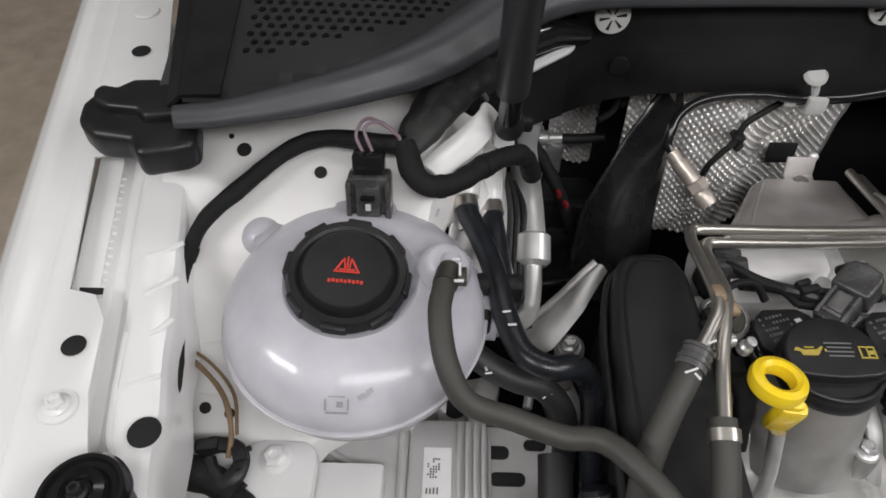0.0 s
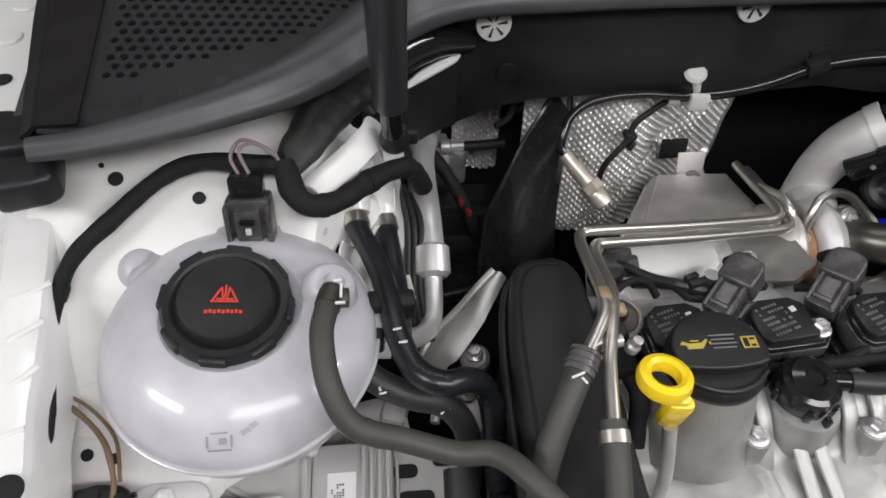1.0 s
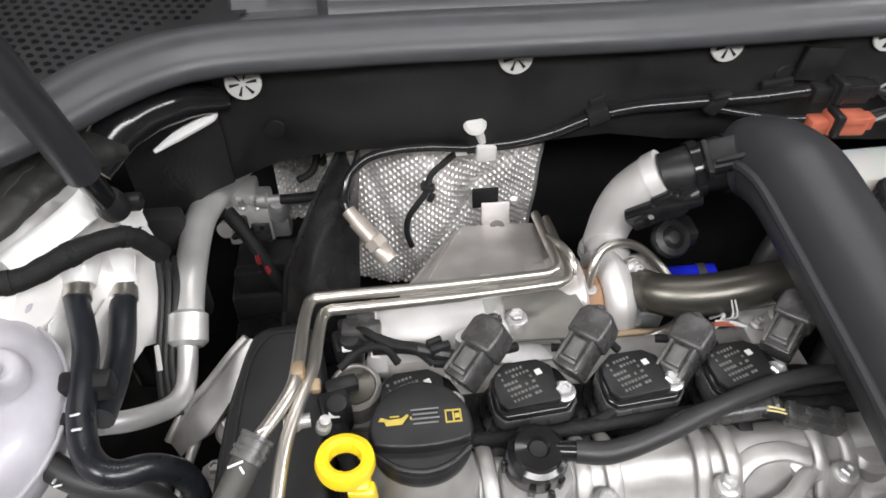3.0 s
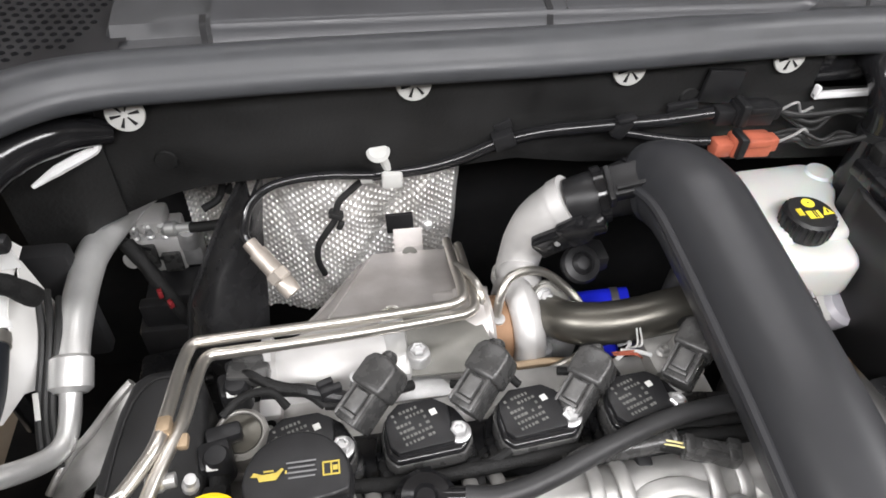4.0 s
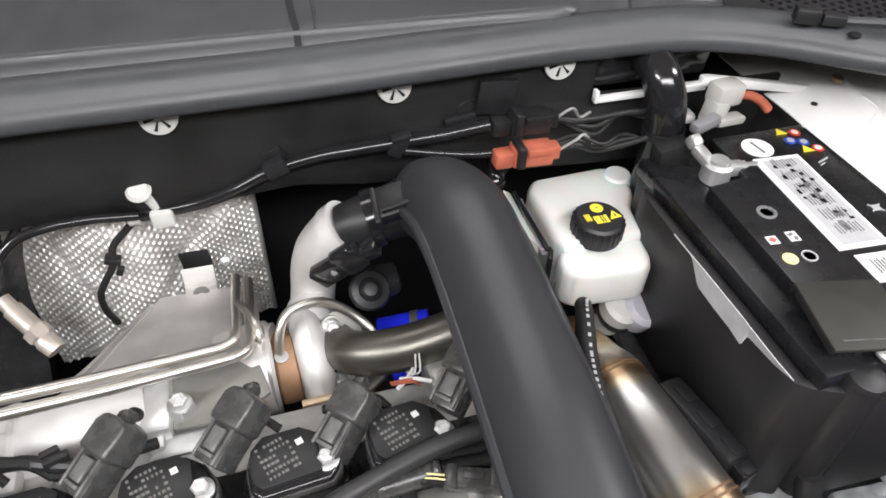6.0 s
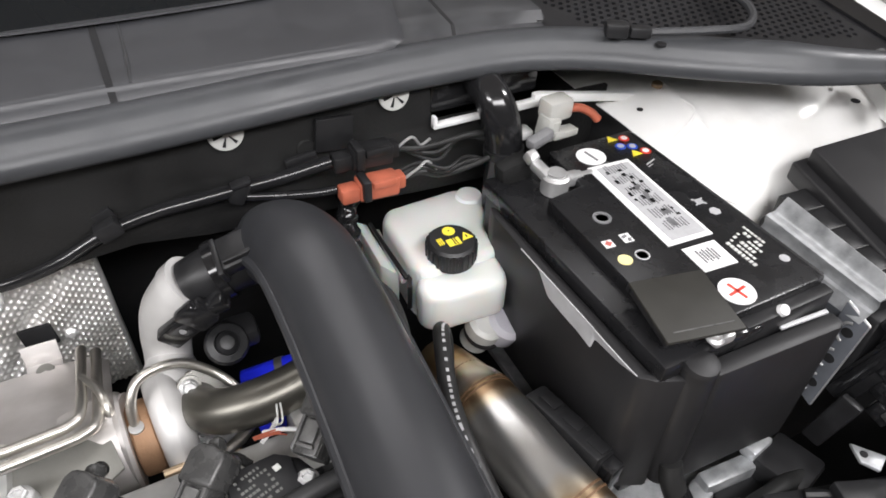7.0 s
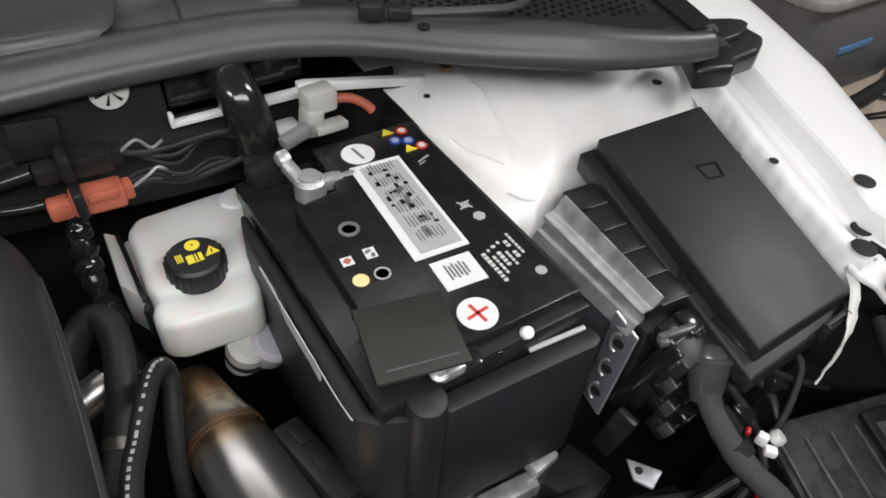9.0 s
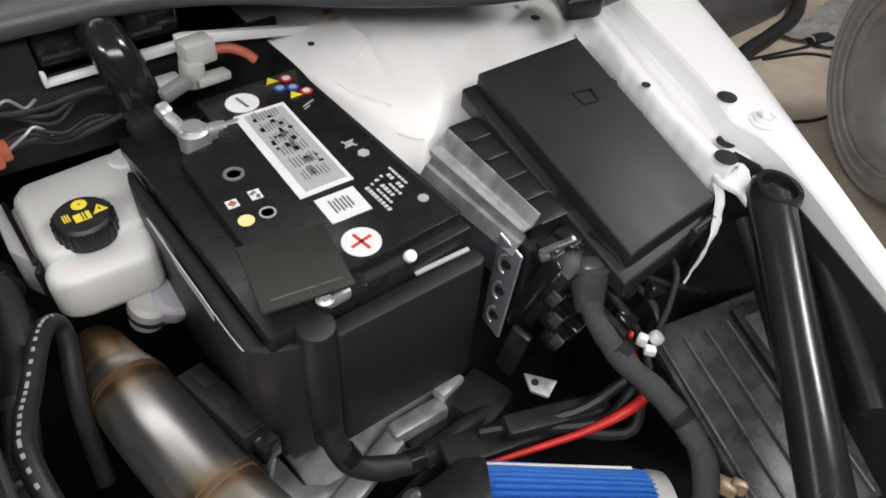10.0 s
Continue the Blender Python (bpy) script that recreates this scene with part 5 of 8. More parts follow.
parts("lead", [tube([(0.186 + 0.006 * i, 0.760, 0.825), (0.190 + 0.006 * i, 0.752, 0.800), (0.198 + 0.006 * i, 0.760, 0.775), (0.206 + 0.006 * i, 0.775, 0.752)], 0.0024, 8, 6) for i in range(3)], RUBBER, vb)
part("wire", tube([(0.2170, 0.7232, 0.8101), (0.2280, 0.7121, 0.8007), (0.2390, 0.7011, 0.7864), (0.250, 0.690, 0.768), (0.262, 0.686, 0.735), (0.27, 0.69, 0.71)], 0.0072, 14, 6, wobble=0.2), TAPE, vb)
parts("red_plug", (block((0.246, 0.682, 0.778), (0.005, 0.008, 0.009), 0.0015, (0, 0, 20)), block((0.2542, 0.677, 0.767), (0.005, 0.008, 0.008), 0.0015, (0, 0, 30))), DARKRED, vb)
part("base", fuse(span(0.20, 0.31, 0.70, 0.80, 0.62, 0.70, 0.01), span(0.21, 0.30, 0.705, 0.72, 0.70, 0.735, 0.004)), PLASTIC, vb)


def boot(u, v):
    z = 0.70 + 0.185 * v
    x0 = lerp(v, (0, 0.4, 0.75, 1), (0.262, 0.275, 0.312, 0.342))
    x1 = lerp(v, (0, 0.4, 0.75, 1), (0.345, 0.350, 0.354, 0.360))
    return x0 + (x1 - x0) * u, 0.694 - 0.075 * (1 - v) ** 1.6 + 0.03 * (u - 0.5) ** 2 - 0.026 * math.sin(3.1 * u ** 0.8) + 0.004 * math.sin(9 * v + 5 * u) + 0.012 * v + 0.01 * (v > 0.9), z


hb = thing("heat_boot", (0.32, 0.69, 0.70), "bent glossy black shield on the firewall", "shield")
part("panel", sheet(boot, 20, 22, 0.003), SHEEN, hb)
part("edge_bead", tube([boot(0, v / 8) for v in range(9)], 0.003, 8, 3), SHEEN, hb)


def foil_base(u, v):
    """The pressed form of the shield: a fat half barrel with a few sharp creases and a flat right end."""
    x = 0.322 + 0.235 * u
    z = 0.66 + 0.205 * v
    y = 0.770 - 0.050 * math.exp(-((x - 0.425) / 0.065) ** 2) - 0.012 * math.exp(-((x - 0.52) / 0.03) ** 2) + 0.03 * (1 - v) * (u - 0.3)
    y += 0.010 * abs(((x - 0.445) + 0.55 * (z - 0.80)) / 0.06) * math.exp(-(((x - 0.445) + 0.55 * (z - 0.80)) / 0.05) ** 2)
    y += 0.007 * math.exp(-(((x - 0.495) - 0.7 * (z - 0.80)) / 0.011) ** 2) + 0.005 * math.exp(-(((x - 0.372) + 0.3 * (z - 0.80)) / 0.009) ** 2)
    y += 0.004 * noise.noise(Vector((x * 30, 0, z * 30)))
    z += 0.012 * math.sin(3.14 * u) - 0.02 * max(0, u - 0.85) * 4
    return x, y, z


def dimple(a, b, pitch=0.0045):
    """Relief of the embossed foil: staggered rows of small round bumps."""
    p, q = (a + b) / pitch, (a - b) / pitch
    return 0.0017 * (0.5 + 0.5 * math.cos(math.pi * p)) * (0.5 + 0.5 * math.cos(math.pi * q)) ** 0.8 * 2 - 0.0008


def foil(u, v):
    x, y, z = foil_base(u, v)
    return x, y - dimple(x, z), z


def small_foil(u, v):
    x, z = 0.252 + 0.062 * u, 0.68 + 0.135 * v
    return x, 0.845 + 0.01 * u - dimple(x, z), z + 0.005 * math.sin(6 * u)


dhs = thing("dimpled_heat_shield", (0.44, 0.75, 0.66), "dimpled aluminium heat shield below the firewall mat", "heat shield")
part("foil", sheet(foil, 240, 208, 0), FOIL, dhs, sharp=80)
# Dark block painted in place of the open vent's shade.
part("vent_hole", block((0.491, 0.7345, 0.796), (0.029, 0.004, 0.026), 0.001, (0, -4, -4)), DARK, dhs)
part("folded_edge", tube([foil_base(1, v / 10) for v in range(11)], 0.0026, 8, 3), ALU, dhs)
part("folded_edge", tube([foil_base(u / 14, 1) for u in range(15)], 0.0018, 8, 3), ALU, dhs)
parts("stud", [lathe([(0.006, 0), (0.006, 0.003), (0.003, 0.006), (0, 0.006)], (x, 0.724, z), (0, -1, 0.1), 14) for x, z in ((0.432, 0.850), (0.520, 0.800))], ALU, dhs)
whole("dimpled_heat_shield", sheet(small_foil, 66, 142, 0), FOIL, "small patch of dimpled aluminium heat shield", "heat shield", sharp=80)
whole("brake_line", fuse(tube([(0.305, 0.775, 0.87), (0.312, 0.772, 0.845), (0.306, 0.765, 0.825), (0.29, 0.755, 0.82)], 0.004, 10, 6), tube([(0.325, 0.775, 0.88), (0.328, 0.772, 0.85), (0.315, 0.768, 0.83)], 0.004, 10, 6)), DARK, "thin black brake lines in front of the shield", "pipe")


# ---- engine ----
eng = thing("engine", (0.52, 0.40, 0.55), "transverse engine with cast aluminium valve cover", "engine")
part("block", fuse(span(0.325, 0.71, 0.235, 0.52, 0.50, 0.785, 0.008), span(0.33, 0.72, 0.42, 0.515, 0.78, 0.822, 0.006)), CAST, eng)


def cam_cover(u, v):
    x = 0.335 + 0.405 * u
    y = 0.235 + 0.205 * v
    z = lerp(y, (0.235, 0.26, 0.30, 0.34, 0.360, 0.370, 0.380, 0.390, 0.400, 0.410, 0.420, 0.428, 0.44), (0.745, 0.785, 0.803, 0.810, 0.813, 0.823, 0.834, 0.840, 0.841, 0.837, 0.828, 0.820, 0.820))
    for bx in (0.424, 0.511, 0.598, 0.685):
        w = math.exp(-((x - bx) / 0.02) ** 2)
        z += 0.006 * w * math.exp(-((y - 0.34) / 0.03) ** 2)
    return x, y, z


cover = part("valve_cover", sheet(cam_cover, 120, 50, 0.004), CAST, eng, "cast aluminium valve cover")
for bx in (0.424, 0.511, 0.598, 0.685):
    part("boss", lathe([(0.012, 0), (0.0105, 0.02), (0.0095, 0.026), (0, 0.026)], (bx, 0.367, 0.812)), CAST, cover)
    part("bolt", bolt(bx, 0.367, 0.838, 0.0062), ZINC, cover)
for bx in (0.463, 0.55, 0.637, 0.724):
    part("boss", lathe([(0.011, 0), (0.009, 0.02), (0, 0.02)], (bx, 0.268, 0.812)), CAST, cover)
    part("bolt", bolt(bx, 0.268, 0.832, 0.0058), ZINC, cover)
parts("band", [tube([(bx + k, 0.352, 0.812), (bx + k, 0.366, 0.826), (bx + k * 0.95, 0.380, 0.839), (bx + k * 0.9, 0.395, 0.844), (bx + k * 0.85, 0.410, 0.841), (bx + k * 0.8, 0.424, 0.828)], 0.0058, 12, 6, flat=0.55) for bx in (0.424, 0.511, 0.598, 0.685) for k in (-0.0125, 0.0105)], CAST, cover)
parts("web", [tube([(x, y, z - 0.003) for x, y, z in w], q * 1.25, 12, 6, flat=0.5) for w, q in (([(0.604, 0.372, 0.832), (0.622, 0.384, 0.842), (0.645, 0.386, 0.845), (0.664, 0.380, 0.843)], 0.006), ([(0.600, 0.362, 0.830), (0.620, 0.352, 0.832), (0.640, 0.356, 0.836), (0.662, 0.372, 0.838)], 0.005), ([(0.604, 0.360, 0.826), (0.632, 0.335, 0.822), (0.655, 0.31, 0.815)], 0.006), ([(0.43, 0.350, 0.818), (0.435, 0.32, 0.812), (0.44, 0.28, 0.80)], 0.006), ([(0.516, 0.350, 0.818), (0.520, 0.32, 0.812), (0.524, 0.28, 0.80)], 0.006), ([(0.459, 0.372, 0.83), (0.460, 0.35, 0.822), (0.461, 0.31, 0.81)], 0.0045), ([(0.474, 0.372, 0.83), (0.476, 0.35, 0.822), (0.480, 0.31, 0.81)], 0.0045))], CAST, cover)
parts("port_boss", [lathe([(0.016, 0), (0.014, 0.020), (0.012, 0.023), (0.009, 0.021), (0.008, 0.012), (0, 0.012)], (x, y, 0.812), (0.1, -0.2, 1), 28) for x, y in ((0.648, 0.345), (0.735, 0.345), (0.560, 0.33))], CAST, cover)
parts("flank_boss", [lathe([(0.020, 0), (0.017, 0.018), (0.012, 0.022), (0, 0.022)], (x, 0.385, 0.815), (0, -0.1, 1), 24) for x in (0.668, 0.715)], CAST, cover)
part("end_flange", fuse(*[lathe([(0.055 - 0.006 * i, 0), (0.055 - 0.006 * i, 0.004)], (0.325 + 0.006 * i, 0.31, 0.79), (1, 0, 0), 40) for i in range(3)]), CAST, eng)
# filler neck and cap
part("filler_neck", lathe([(0.046, 0), (0.040, 0.02), (0.034, 0.055), (0.031, 0.062), (0.031, 0.077)], (0.388, 0.389, 0.812), (0, 0.12, 1), 40), CAST, eng)
CA = Vector((0.0, -0.05, 1)).normalized()
oc = part("oil_cap", lathe([(0.029, -0.017), (0.0325, -0.014), (0.0340, -0.006), (0.0338, -0.002), (0.0318, 0.0008), (0, 0.0018)], (0.388, 0.400, 0.895), CA, 56), PLASTIC, eng, "black oil filler cap with yellow symbols")
PLATEAU = [(0.0325 * math.cos(radians(q)), 0.0325 * math.sin(radians(q))) for q in range(-20, 201, 10)] + [(-0.022 + 0.011 * i, -0.0125 - 0.003 * math.sin(math.pi * (i + 0.5) / 5)) for i in range(5)]
part("grip", fuse(prism(PLATEAU, 0.8945, 0.9035, 0.0022, pose(0.388, 0.400, 0, 0, 0, 0), seg=3), tube([(0.3585, 0.386, 0.8955), (0.372, 0.3755, 0.8962), (0.388, 0.3715, 0.8965), (0.404, 0.3755, 0.8962), (0.4175, 0.386, 0.8955)], 0.0018, 10, 6)), PLASTIC, oc)
ic = Matrix.Translation((0.388, 0.399, 0.9038)) @ pose(0, 0, 0, 3, 0, 0)
part("symbol", moved(fuse(prism([(-0.027, 0.005), (-0.025, 0.0075), (-0.020, 0.0055), (-0.012, 0.006), (-0.0085, 0.0085), (-0.0075, 0.0075), (-0.012, 0.0015), (-0.022, 0.0015), (-0.023, 0.0045)], 0, 0.0005), block((-0.0165, 0.0075, 0.0002), (0.006, 0.001, 0.0005), 0), block((-0.0062, 0.0055, 0.0002), (0.001, 0.002, 0.0005), 0)), ic), DULLYELLOW, oc)
part("symbol", moved(fuse(*[block((0.016 + 0.0095 * i, 0.0045, 0.0002), (0.001, 0.008, 0.0005), 0) for i in (0, 1)], *[block((0.0208, 0.0005 + 0.008 * i, 0.0002), (0.0105, 0.001, 0.0005), 0) for i in (0, 1)], block((0.0208, 0.0045, 0.0002), (0.001, 0.008, 0.0005), 0), block((0.0232, 0.0045, 0.0002), (0.003, 0.003, 0.0005), 0)), ic), DULLYELLOW, oc)
part("fine_print", moved(fuse(*[block((0.003, 0.011 - 0.0032 * i, 0.0002), (0.018 - 0.002 * (i % 2), 0.0010, 0.0004), 0) for i in range(4)]), ic), GREYINK, oc)
dip = thing("dipstick", (0.345, 0.37, 0.86), "yellow ring handle of the oil dipstick", "dipstick")
DM = Matrix.Translation((0.3405, 0.3765, 0.9095)) @ pose(0, 0, 0, -8, 3, -12) @ Matrix.Scale(1.03, 4)
part("ring", moved(lathe([(0.0095, -0.0045), (0.0125, -0.0062), (0.0165, -0.0045), (0.0175, 0), (0.0165, 0.0045), (0.0125, 0.0062), (0.0095, 0.0045), (0.0088, 0), (0.0095, -0.0045)], n=40), DM), YELLOW, dip)
part("stem", fuse(block((0.3492, 0.3650, 0.8875), (0.0175, 0.0105, 0.036), 0.0042, (10, 0, -6)), block((0.3475, 0.3655, 0.9030), (0.015, 0.012, 0.012), 0.004, (10, 0, -6))), YELLOW, dip)
part("tube", tube([(0.3495, 0.362, 0.873), (0.352, 0.345, 0.83), (0.352, 0.335, 0.78)], 0.005, 12, 4), ZINC, dip)
# breather
bre = thing("breather", (0.466, 0.392, 0.84), "black breather cap with a grey hose", "breather")
part("cap", (lathe([(0.022, -0.02), (0.022, -0.006), (0.0205, 0.002), (0.017, 0.004), (0.016, 0.007), (0.008, 0.009), (0.006, 0.006), (0, 0.006)], (0.466, 0.394, 0.862), (0, -0.05, 1), 36)), GLOSS, bre)
parts("catch", [*[block((0.466 + 0.021 * math.cos(a), 0.394 + 0.021 * math.sin(a), 0.850), (0.006, 0.005, 0.012), 0.001, (0, 0, math.degrees(a))) for a in (0.4, 1.9, 3.2, 4.4, 5.4)], block((0.472, 0.369, 0.842), (0.004, 0.006, 0.022), 0.001)], GLOSS, bre)
part("neck", tube([(0.475, 0.394, 0.863), (0.500, 0.390, 0.864)], 0.007, 14, 2, smooth=False), GLOSS, bre)
part("base", lathe([(0.030, 0), (0.026, 0.026), (0.024, 0.030), (0, 0.030)], (0.466, 0.388, 0.815), n=32), CAST, bre)
part("hose_body", tube([(0.492, 0.391, 0.864), (0.515, 0.387, 0.866), (0.55, 0.394, 0.868), (0.60, 0.412, 0.866), (0.65, 0.427, 0.864), (0.70, 0.432, 0.864), (0.74, 0.430, 0.86)], [0.008, 0.008, 0.0072, 0.007, 0.007, 0.007, 0.007], 16, 8), HOSE_G, bre, "grey rubber breather hose")


# Added dark strip: the shade between the coils, put in as black plastic.
part("coil_shade_strip", prism([(0.402, 0.430), (0.752, 0.430), (0.752, 0.462), (0.700, 0.470), (0.41, 0.470)], 0.8205, 0.8238, 0.001), BATT, eng, "added black strip for the shade between the ignition coils")
# ignition coils, one a cylinder
def coil(x):
    ob = thing("ignition_coil", (x, 0.452, 0.83), "glossy black ignition coil with fine print and a bolt", "ignition coil", "ignition coils on the valve cover")
    out = [(-0.0275, -0.018), (-0.021, -0.0255), (0.026, -0.0235), (0.0335, -0.015), (0.0345, -0.004), (0.027, 0.012), (0.016, 0.0205), (-0.014, 0.0205), (-0.025, 0.011), (-0.028, 0.0)]
    part("body", moved(prism(out, 0.826, 0.8555, 0.003, seg=3), pose(x, 0.452, 0, 0, 0, 2)), GLOSS, ob)
    part("side_band", moved(prism([(a * 1.045, b * 1.05) for a, b in out], 0.8335, 0.8515, 0.002), pose(x, 0.452, 0, 0, 0, 2)), GREYPLASTIC, ob, "grey moulded side")
    # Black plate added to darken the surround of the coil.
    part("gasket", moved(prism([(a * 1.20 - 0.001, b * 1.25) for a, b in out], 0.8215, 0.829, 0.002), pose(x, 0.452, 0, 0, 0, 2)), BATT, ob)
    part("top", moved(prism([(a * 0.86, b * 0.86) for a, b in out if a < 0.03], 0.856, 0.861, 0.0015), pose(x - 0.002, 0.453, 0, 0, 0, 4)), PLASTIC, ob)
    rng = random.Random(11)
    part("print", moved(fuse(*[block((-0.017 + 0.0030 * j, 0.013 - 0.0049 * i, 0.8612), (0.0013 + 0.0013 * rng.random(), 0.0021, 0.0004), 0) for i in range(6) for j in range(8) if rng.random() < 0.8]), pose(x, 0.452, 0, 0, 0, 18)), COILINK, ob)
    part("data_square", moved(block((0.011, 0.004, 0.8612), (0.0048, 0.0048, 0.0005), 0), pose(x, 0.452, 0, 0, 0, 18)), CLEAR, ob)
    part("bolt", fuse(bolt(x + 0.0255, 0.443, 0.856, 0.0066), lathe([(0.0085, 0), (0.0085, 0.003), (0, 0.003)], (x + 0.0255, 0.443, 0.8535))), ZINC, ob)
    return ob


def coil_plug(x):
    ob = thing("coil_connector", (x, 0.475, 0.84), "grey-black plug on an ignition coil", "connector", "plugs of the ignition coils")
    m = Matrix.Translation((x + 0.001, 0.478, 0.866)) @ pose(0, 0, 0, 24, -10, -50) @ Matrix.Diagonal((0.98, 1.12, 1.1, 1))
    part("shell", moved(block((0, -0.012, 0), (0.024, 0.026, 0.020), 0.002), m), GREYPLASTIC, ob)
    part("cap", moved(fuse(prism([(-0.0145, -0.001), (0.015, -0.001), (0.0155, 0.015), (0.0125, 0.0215), (0.002, 0.0235), (-0.010, 0.0225), (-0.0145, 0.017)], -0.010, 0.0145, 0.0030, seg=3), block((-0.006, 0.024, -0.001), (0.011, 0.010, 0.012), 0.004, (0, 0, 25))), m), GREYPLASTIC, ob)
    parts("rail", [moved(block((k * 0.0095, -0.012, 0.0105), (0.003, 0.024, 0.004), 0.001), m) for k in (-1, 1)], WORN, ob, "worn grey rail")
    part("latch", moved(fuse(block((-0.000, -0.010, 0.0105), (0.012, 0.015, 0.005), 0.0015), block((0, -0.0195, 0.0115), (0.0145, 0.0025, 0.004), 0.0008)), m), WORN, ob, "worn grey latch")
    part("lead", tube([m @ Vector((-0.006, 0.018, -0.004)), m @ Vector((-0.014, 0.026, -0.010)), m @ Vector((-0.024, 0.026, -0.022))], 0.005, 12, 6), TAPE, ob)
    return ob


first = coil(0.472)
for i in (-1, 1, 2):
    copy_thing(first, Matrix.Translation((0.472 + 0.083 * i, 0.452, 0.83)))
firstp = coil_plug(0.439)
for i in (1, 2, 3):
    copy_thing(firstp, Matrix.Translation((0.439 + 0.083 * i - (0.006 if i == 2 else 0), 0.475 - (0.011 if i == 2 else 0), 0.84 - (0.006 if i == 2 else 0))))
whole("coil_harness", fuse(tube([(0.40, 0.425, 0.838), (0.45, 0.418, 0.842), (0.52, 0.421, 0.842), (0.60, 0.424, 0.843), (0.69, 0.430, 0.843), (0.75, 0.435, 0.84)], 0.0052, 12, 8, wobble=0.25), tube([(0.60, 0.424, 0.843), (0.63, 0.417, 0.850), (0.66, 0.408, 0.848)], 0.004, 10, 6), tube([(0.515, 0.423, 0.842), (0.535, 0.430, 0.848), (0.545, 0.45, 0.850)], 0.004, 10, 6)), TAPE, "black taped harness along the ignition coils", "wiring")
whole("injector_plug", fuse(block((0.672, 0.405, 0.850), (0.036, 0.015, 0.012), 0.002, (0, 0, -20)), block((0.690, 0.400, 0.851), (0.010, 0.018, 0.015), 0.002, (0, 0, -20)), block((0.660, 0.409, 0.853), (0.008, 0.017, 0.010), 0.002, (0, 0, -20)), block((0.674, 0.4045, 0.857), (0.014, 0.006, 0.003), 0.001, (0, 0, -20))), GREYPLASTIC, "black plug on the front of the engine", "connector")
# Added piece: black conduit and the shade around it drawn as one dark strip.
ct = thing("conduit_shade_strip", (0.60, 0.424, 0.82), "added black strip for conduit and shade in front of the ignition coils", "cable tray")
part("channel", fuse(span(0.425, 0.760, 0.409, 0.430, 0.822, 0.832, 0.003), *[block((0.445 + 0.062 * i, 0.418, 0.834), (0.012, 0.026, 0.012), 0.003, (0, 0, 6 * (i % 3) - 6)) for i in range(5)]), PLASTIC, ct)
parts("clip", [block((0.470 + 0.083 * i, 0.4265, 0.838), (0.010, 0.012, 0.014), 0.002, (0, 0, 12)) for i in range(4)], GLOSS, ct)
cl = thing("corrugated_loom", (0.62, 0.412, 0.83), "black corrugated conduit along the valve cover", "wiring")
part("conduit", tube([(0.570, 0.420, 0.838), (0.590, 0.419, 0.842), (0.620, 0.418, 0.846), (0.655, 0.418, 0.850)], [0.0075 + 0.0012 * (i % 2) for i in range(41)], 12, 14), GREYPLASTIC, cl)
part("lead", tube([(0.655, 0.418, 0.850), (0.70, 0.418, 0.846), (0.74, 0.42, 0.84)], 0.006, 12, 8, wobble=0.2), TAPE, cl)
whole("green_lead", fuse(tube([(0.636, 0.420, 0.852), (0.648, 0.413, 0.856), (0.660, 0.410, 0.853)], 0.0008, 8, 5), tube([(0.636, 0.416, 0.852), (0.650, 0.409, 0.856), (0.660, 0.406, 0.853)], 0.0007, 8, 5)), PALEYELLOW, "thin yellow-green wires into a plug", "wiring")
for sx, sy in ((0.341, 0.498), (0.331, 0.443)):
    sp = thing("cam_sensor", (sx, sy, 0.83), "small black sensor plug at the engine's end", "sensor", "sensors at the engine's end")
    part("body", fuse(block((sx, sy, 0.862), (0.022, 0.022, 0.020), 0.004, (0, 0, 12)), block((sx + 0.005, sy + 0.016, 0.866), (0.024, 0.012, 0.012), 0.003, (0, 0, 12)), lathe([(0.010, 0), (0.010, 0.02), (0.007, 0.026), (0, 0.026)], (sx + 0.002, sy - 0.004, 0.85))), PLASTIC, sp)
    part("tag", block((sx, sy - 0.010, 0.872), (0.008, 0.006, 0.004), 0.001, (30, 0, 0)), CLEAR, sp)
sol = thing("cam_solenoid", (0.345, 0.462, 0.82), "round grey metal solenoid at the engine's end", "solenoid")
part("can", lathe([(0.018, 0), (0.018, 0.026), (0.0195, 0.028), (0.0195, 0.031), (0.0165, 0.034), (0.0155, 0.0335), (0.0150, 0.031), (0, 0.031)], (0.345, 0.468, 0.825), (0, -0.12, 1), 36), DULLCAST, sol)
part("cap", lathe([(0.0150, 0), (0.0145, 0.0015), (0.010, 0.0025), (0, 0.003)], (0.345, 0.4640, 0.8565), (0, -0.12, 1), 28), DARKSTEEL, sol, "dull steel disc")
part("foot", prism([(0.326, 0.448), (0.372, 0.444), (0.378, 0.470), (0.362, 0.488), (0.330, 0.484)], 0.818, 0.828, 0.003), CAST, sol)
part("bolt", bolt(0.371, 0.452, 0.828, 0.0055), ZINC, sol)
whole("sensor_cable", fuse(tube([(0.36, 0.488, 0.868), (0.385, 0.490, 0.864), (0.405, 0.482, 0.866), (0.43, 0.478, 0.86)], 0.005, 10, 6, wobble=0.2), block((0.406, 0.487, 0.868), (0.012, 0.005, 0.014), 0.001, (0, 0, 20))), PLASTIC, "short black sensor cable with a tie", "wiring")
whole("front_harness", fuse(tube([(0.33, 0.455, 0.85), (0.335, 0.42, 0.862), (0.342, 0.395, 0.855), (0.338, 0.37, 0.83)], 0.007, 12, 6, wobble=0.2), block((0.334, 0.412, 0.868), (0.016, 0.014, 0.014), 0.003)), TAPE, "black taped cable beside the oil cap", "wiring")
ew = thing("engine_end_wiring", (0.36, 0.475, 0.85), "tangle of black wires and clips behind the oil cap", "wiring")
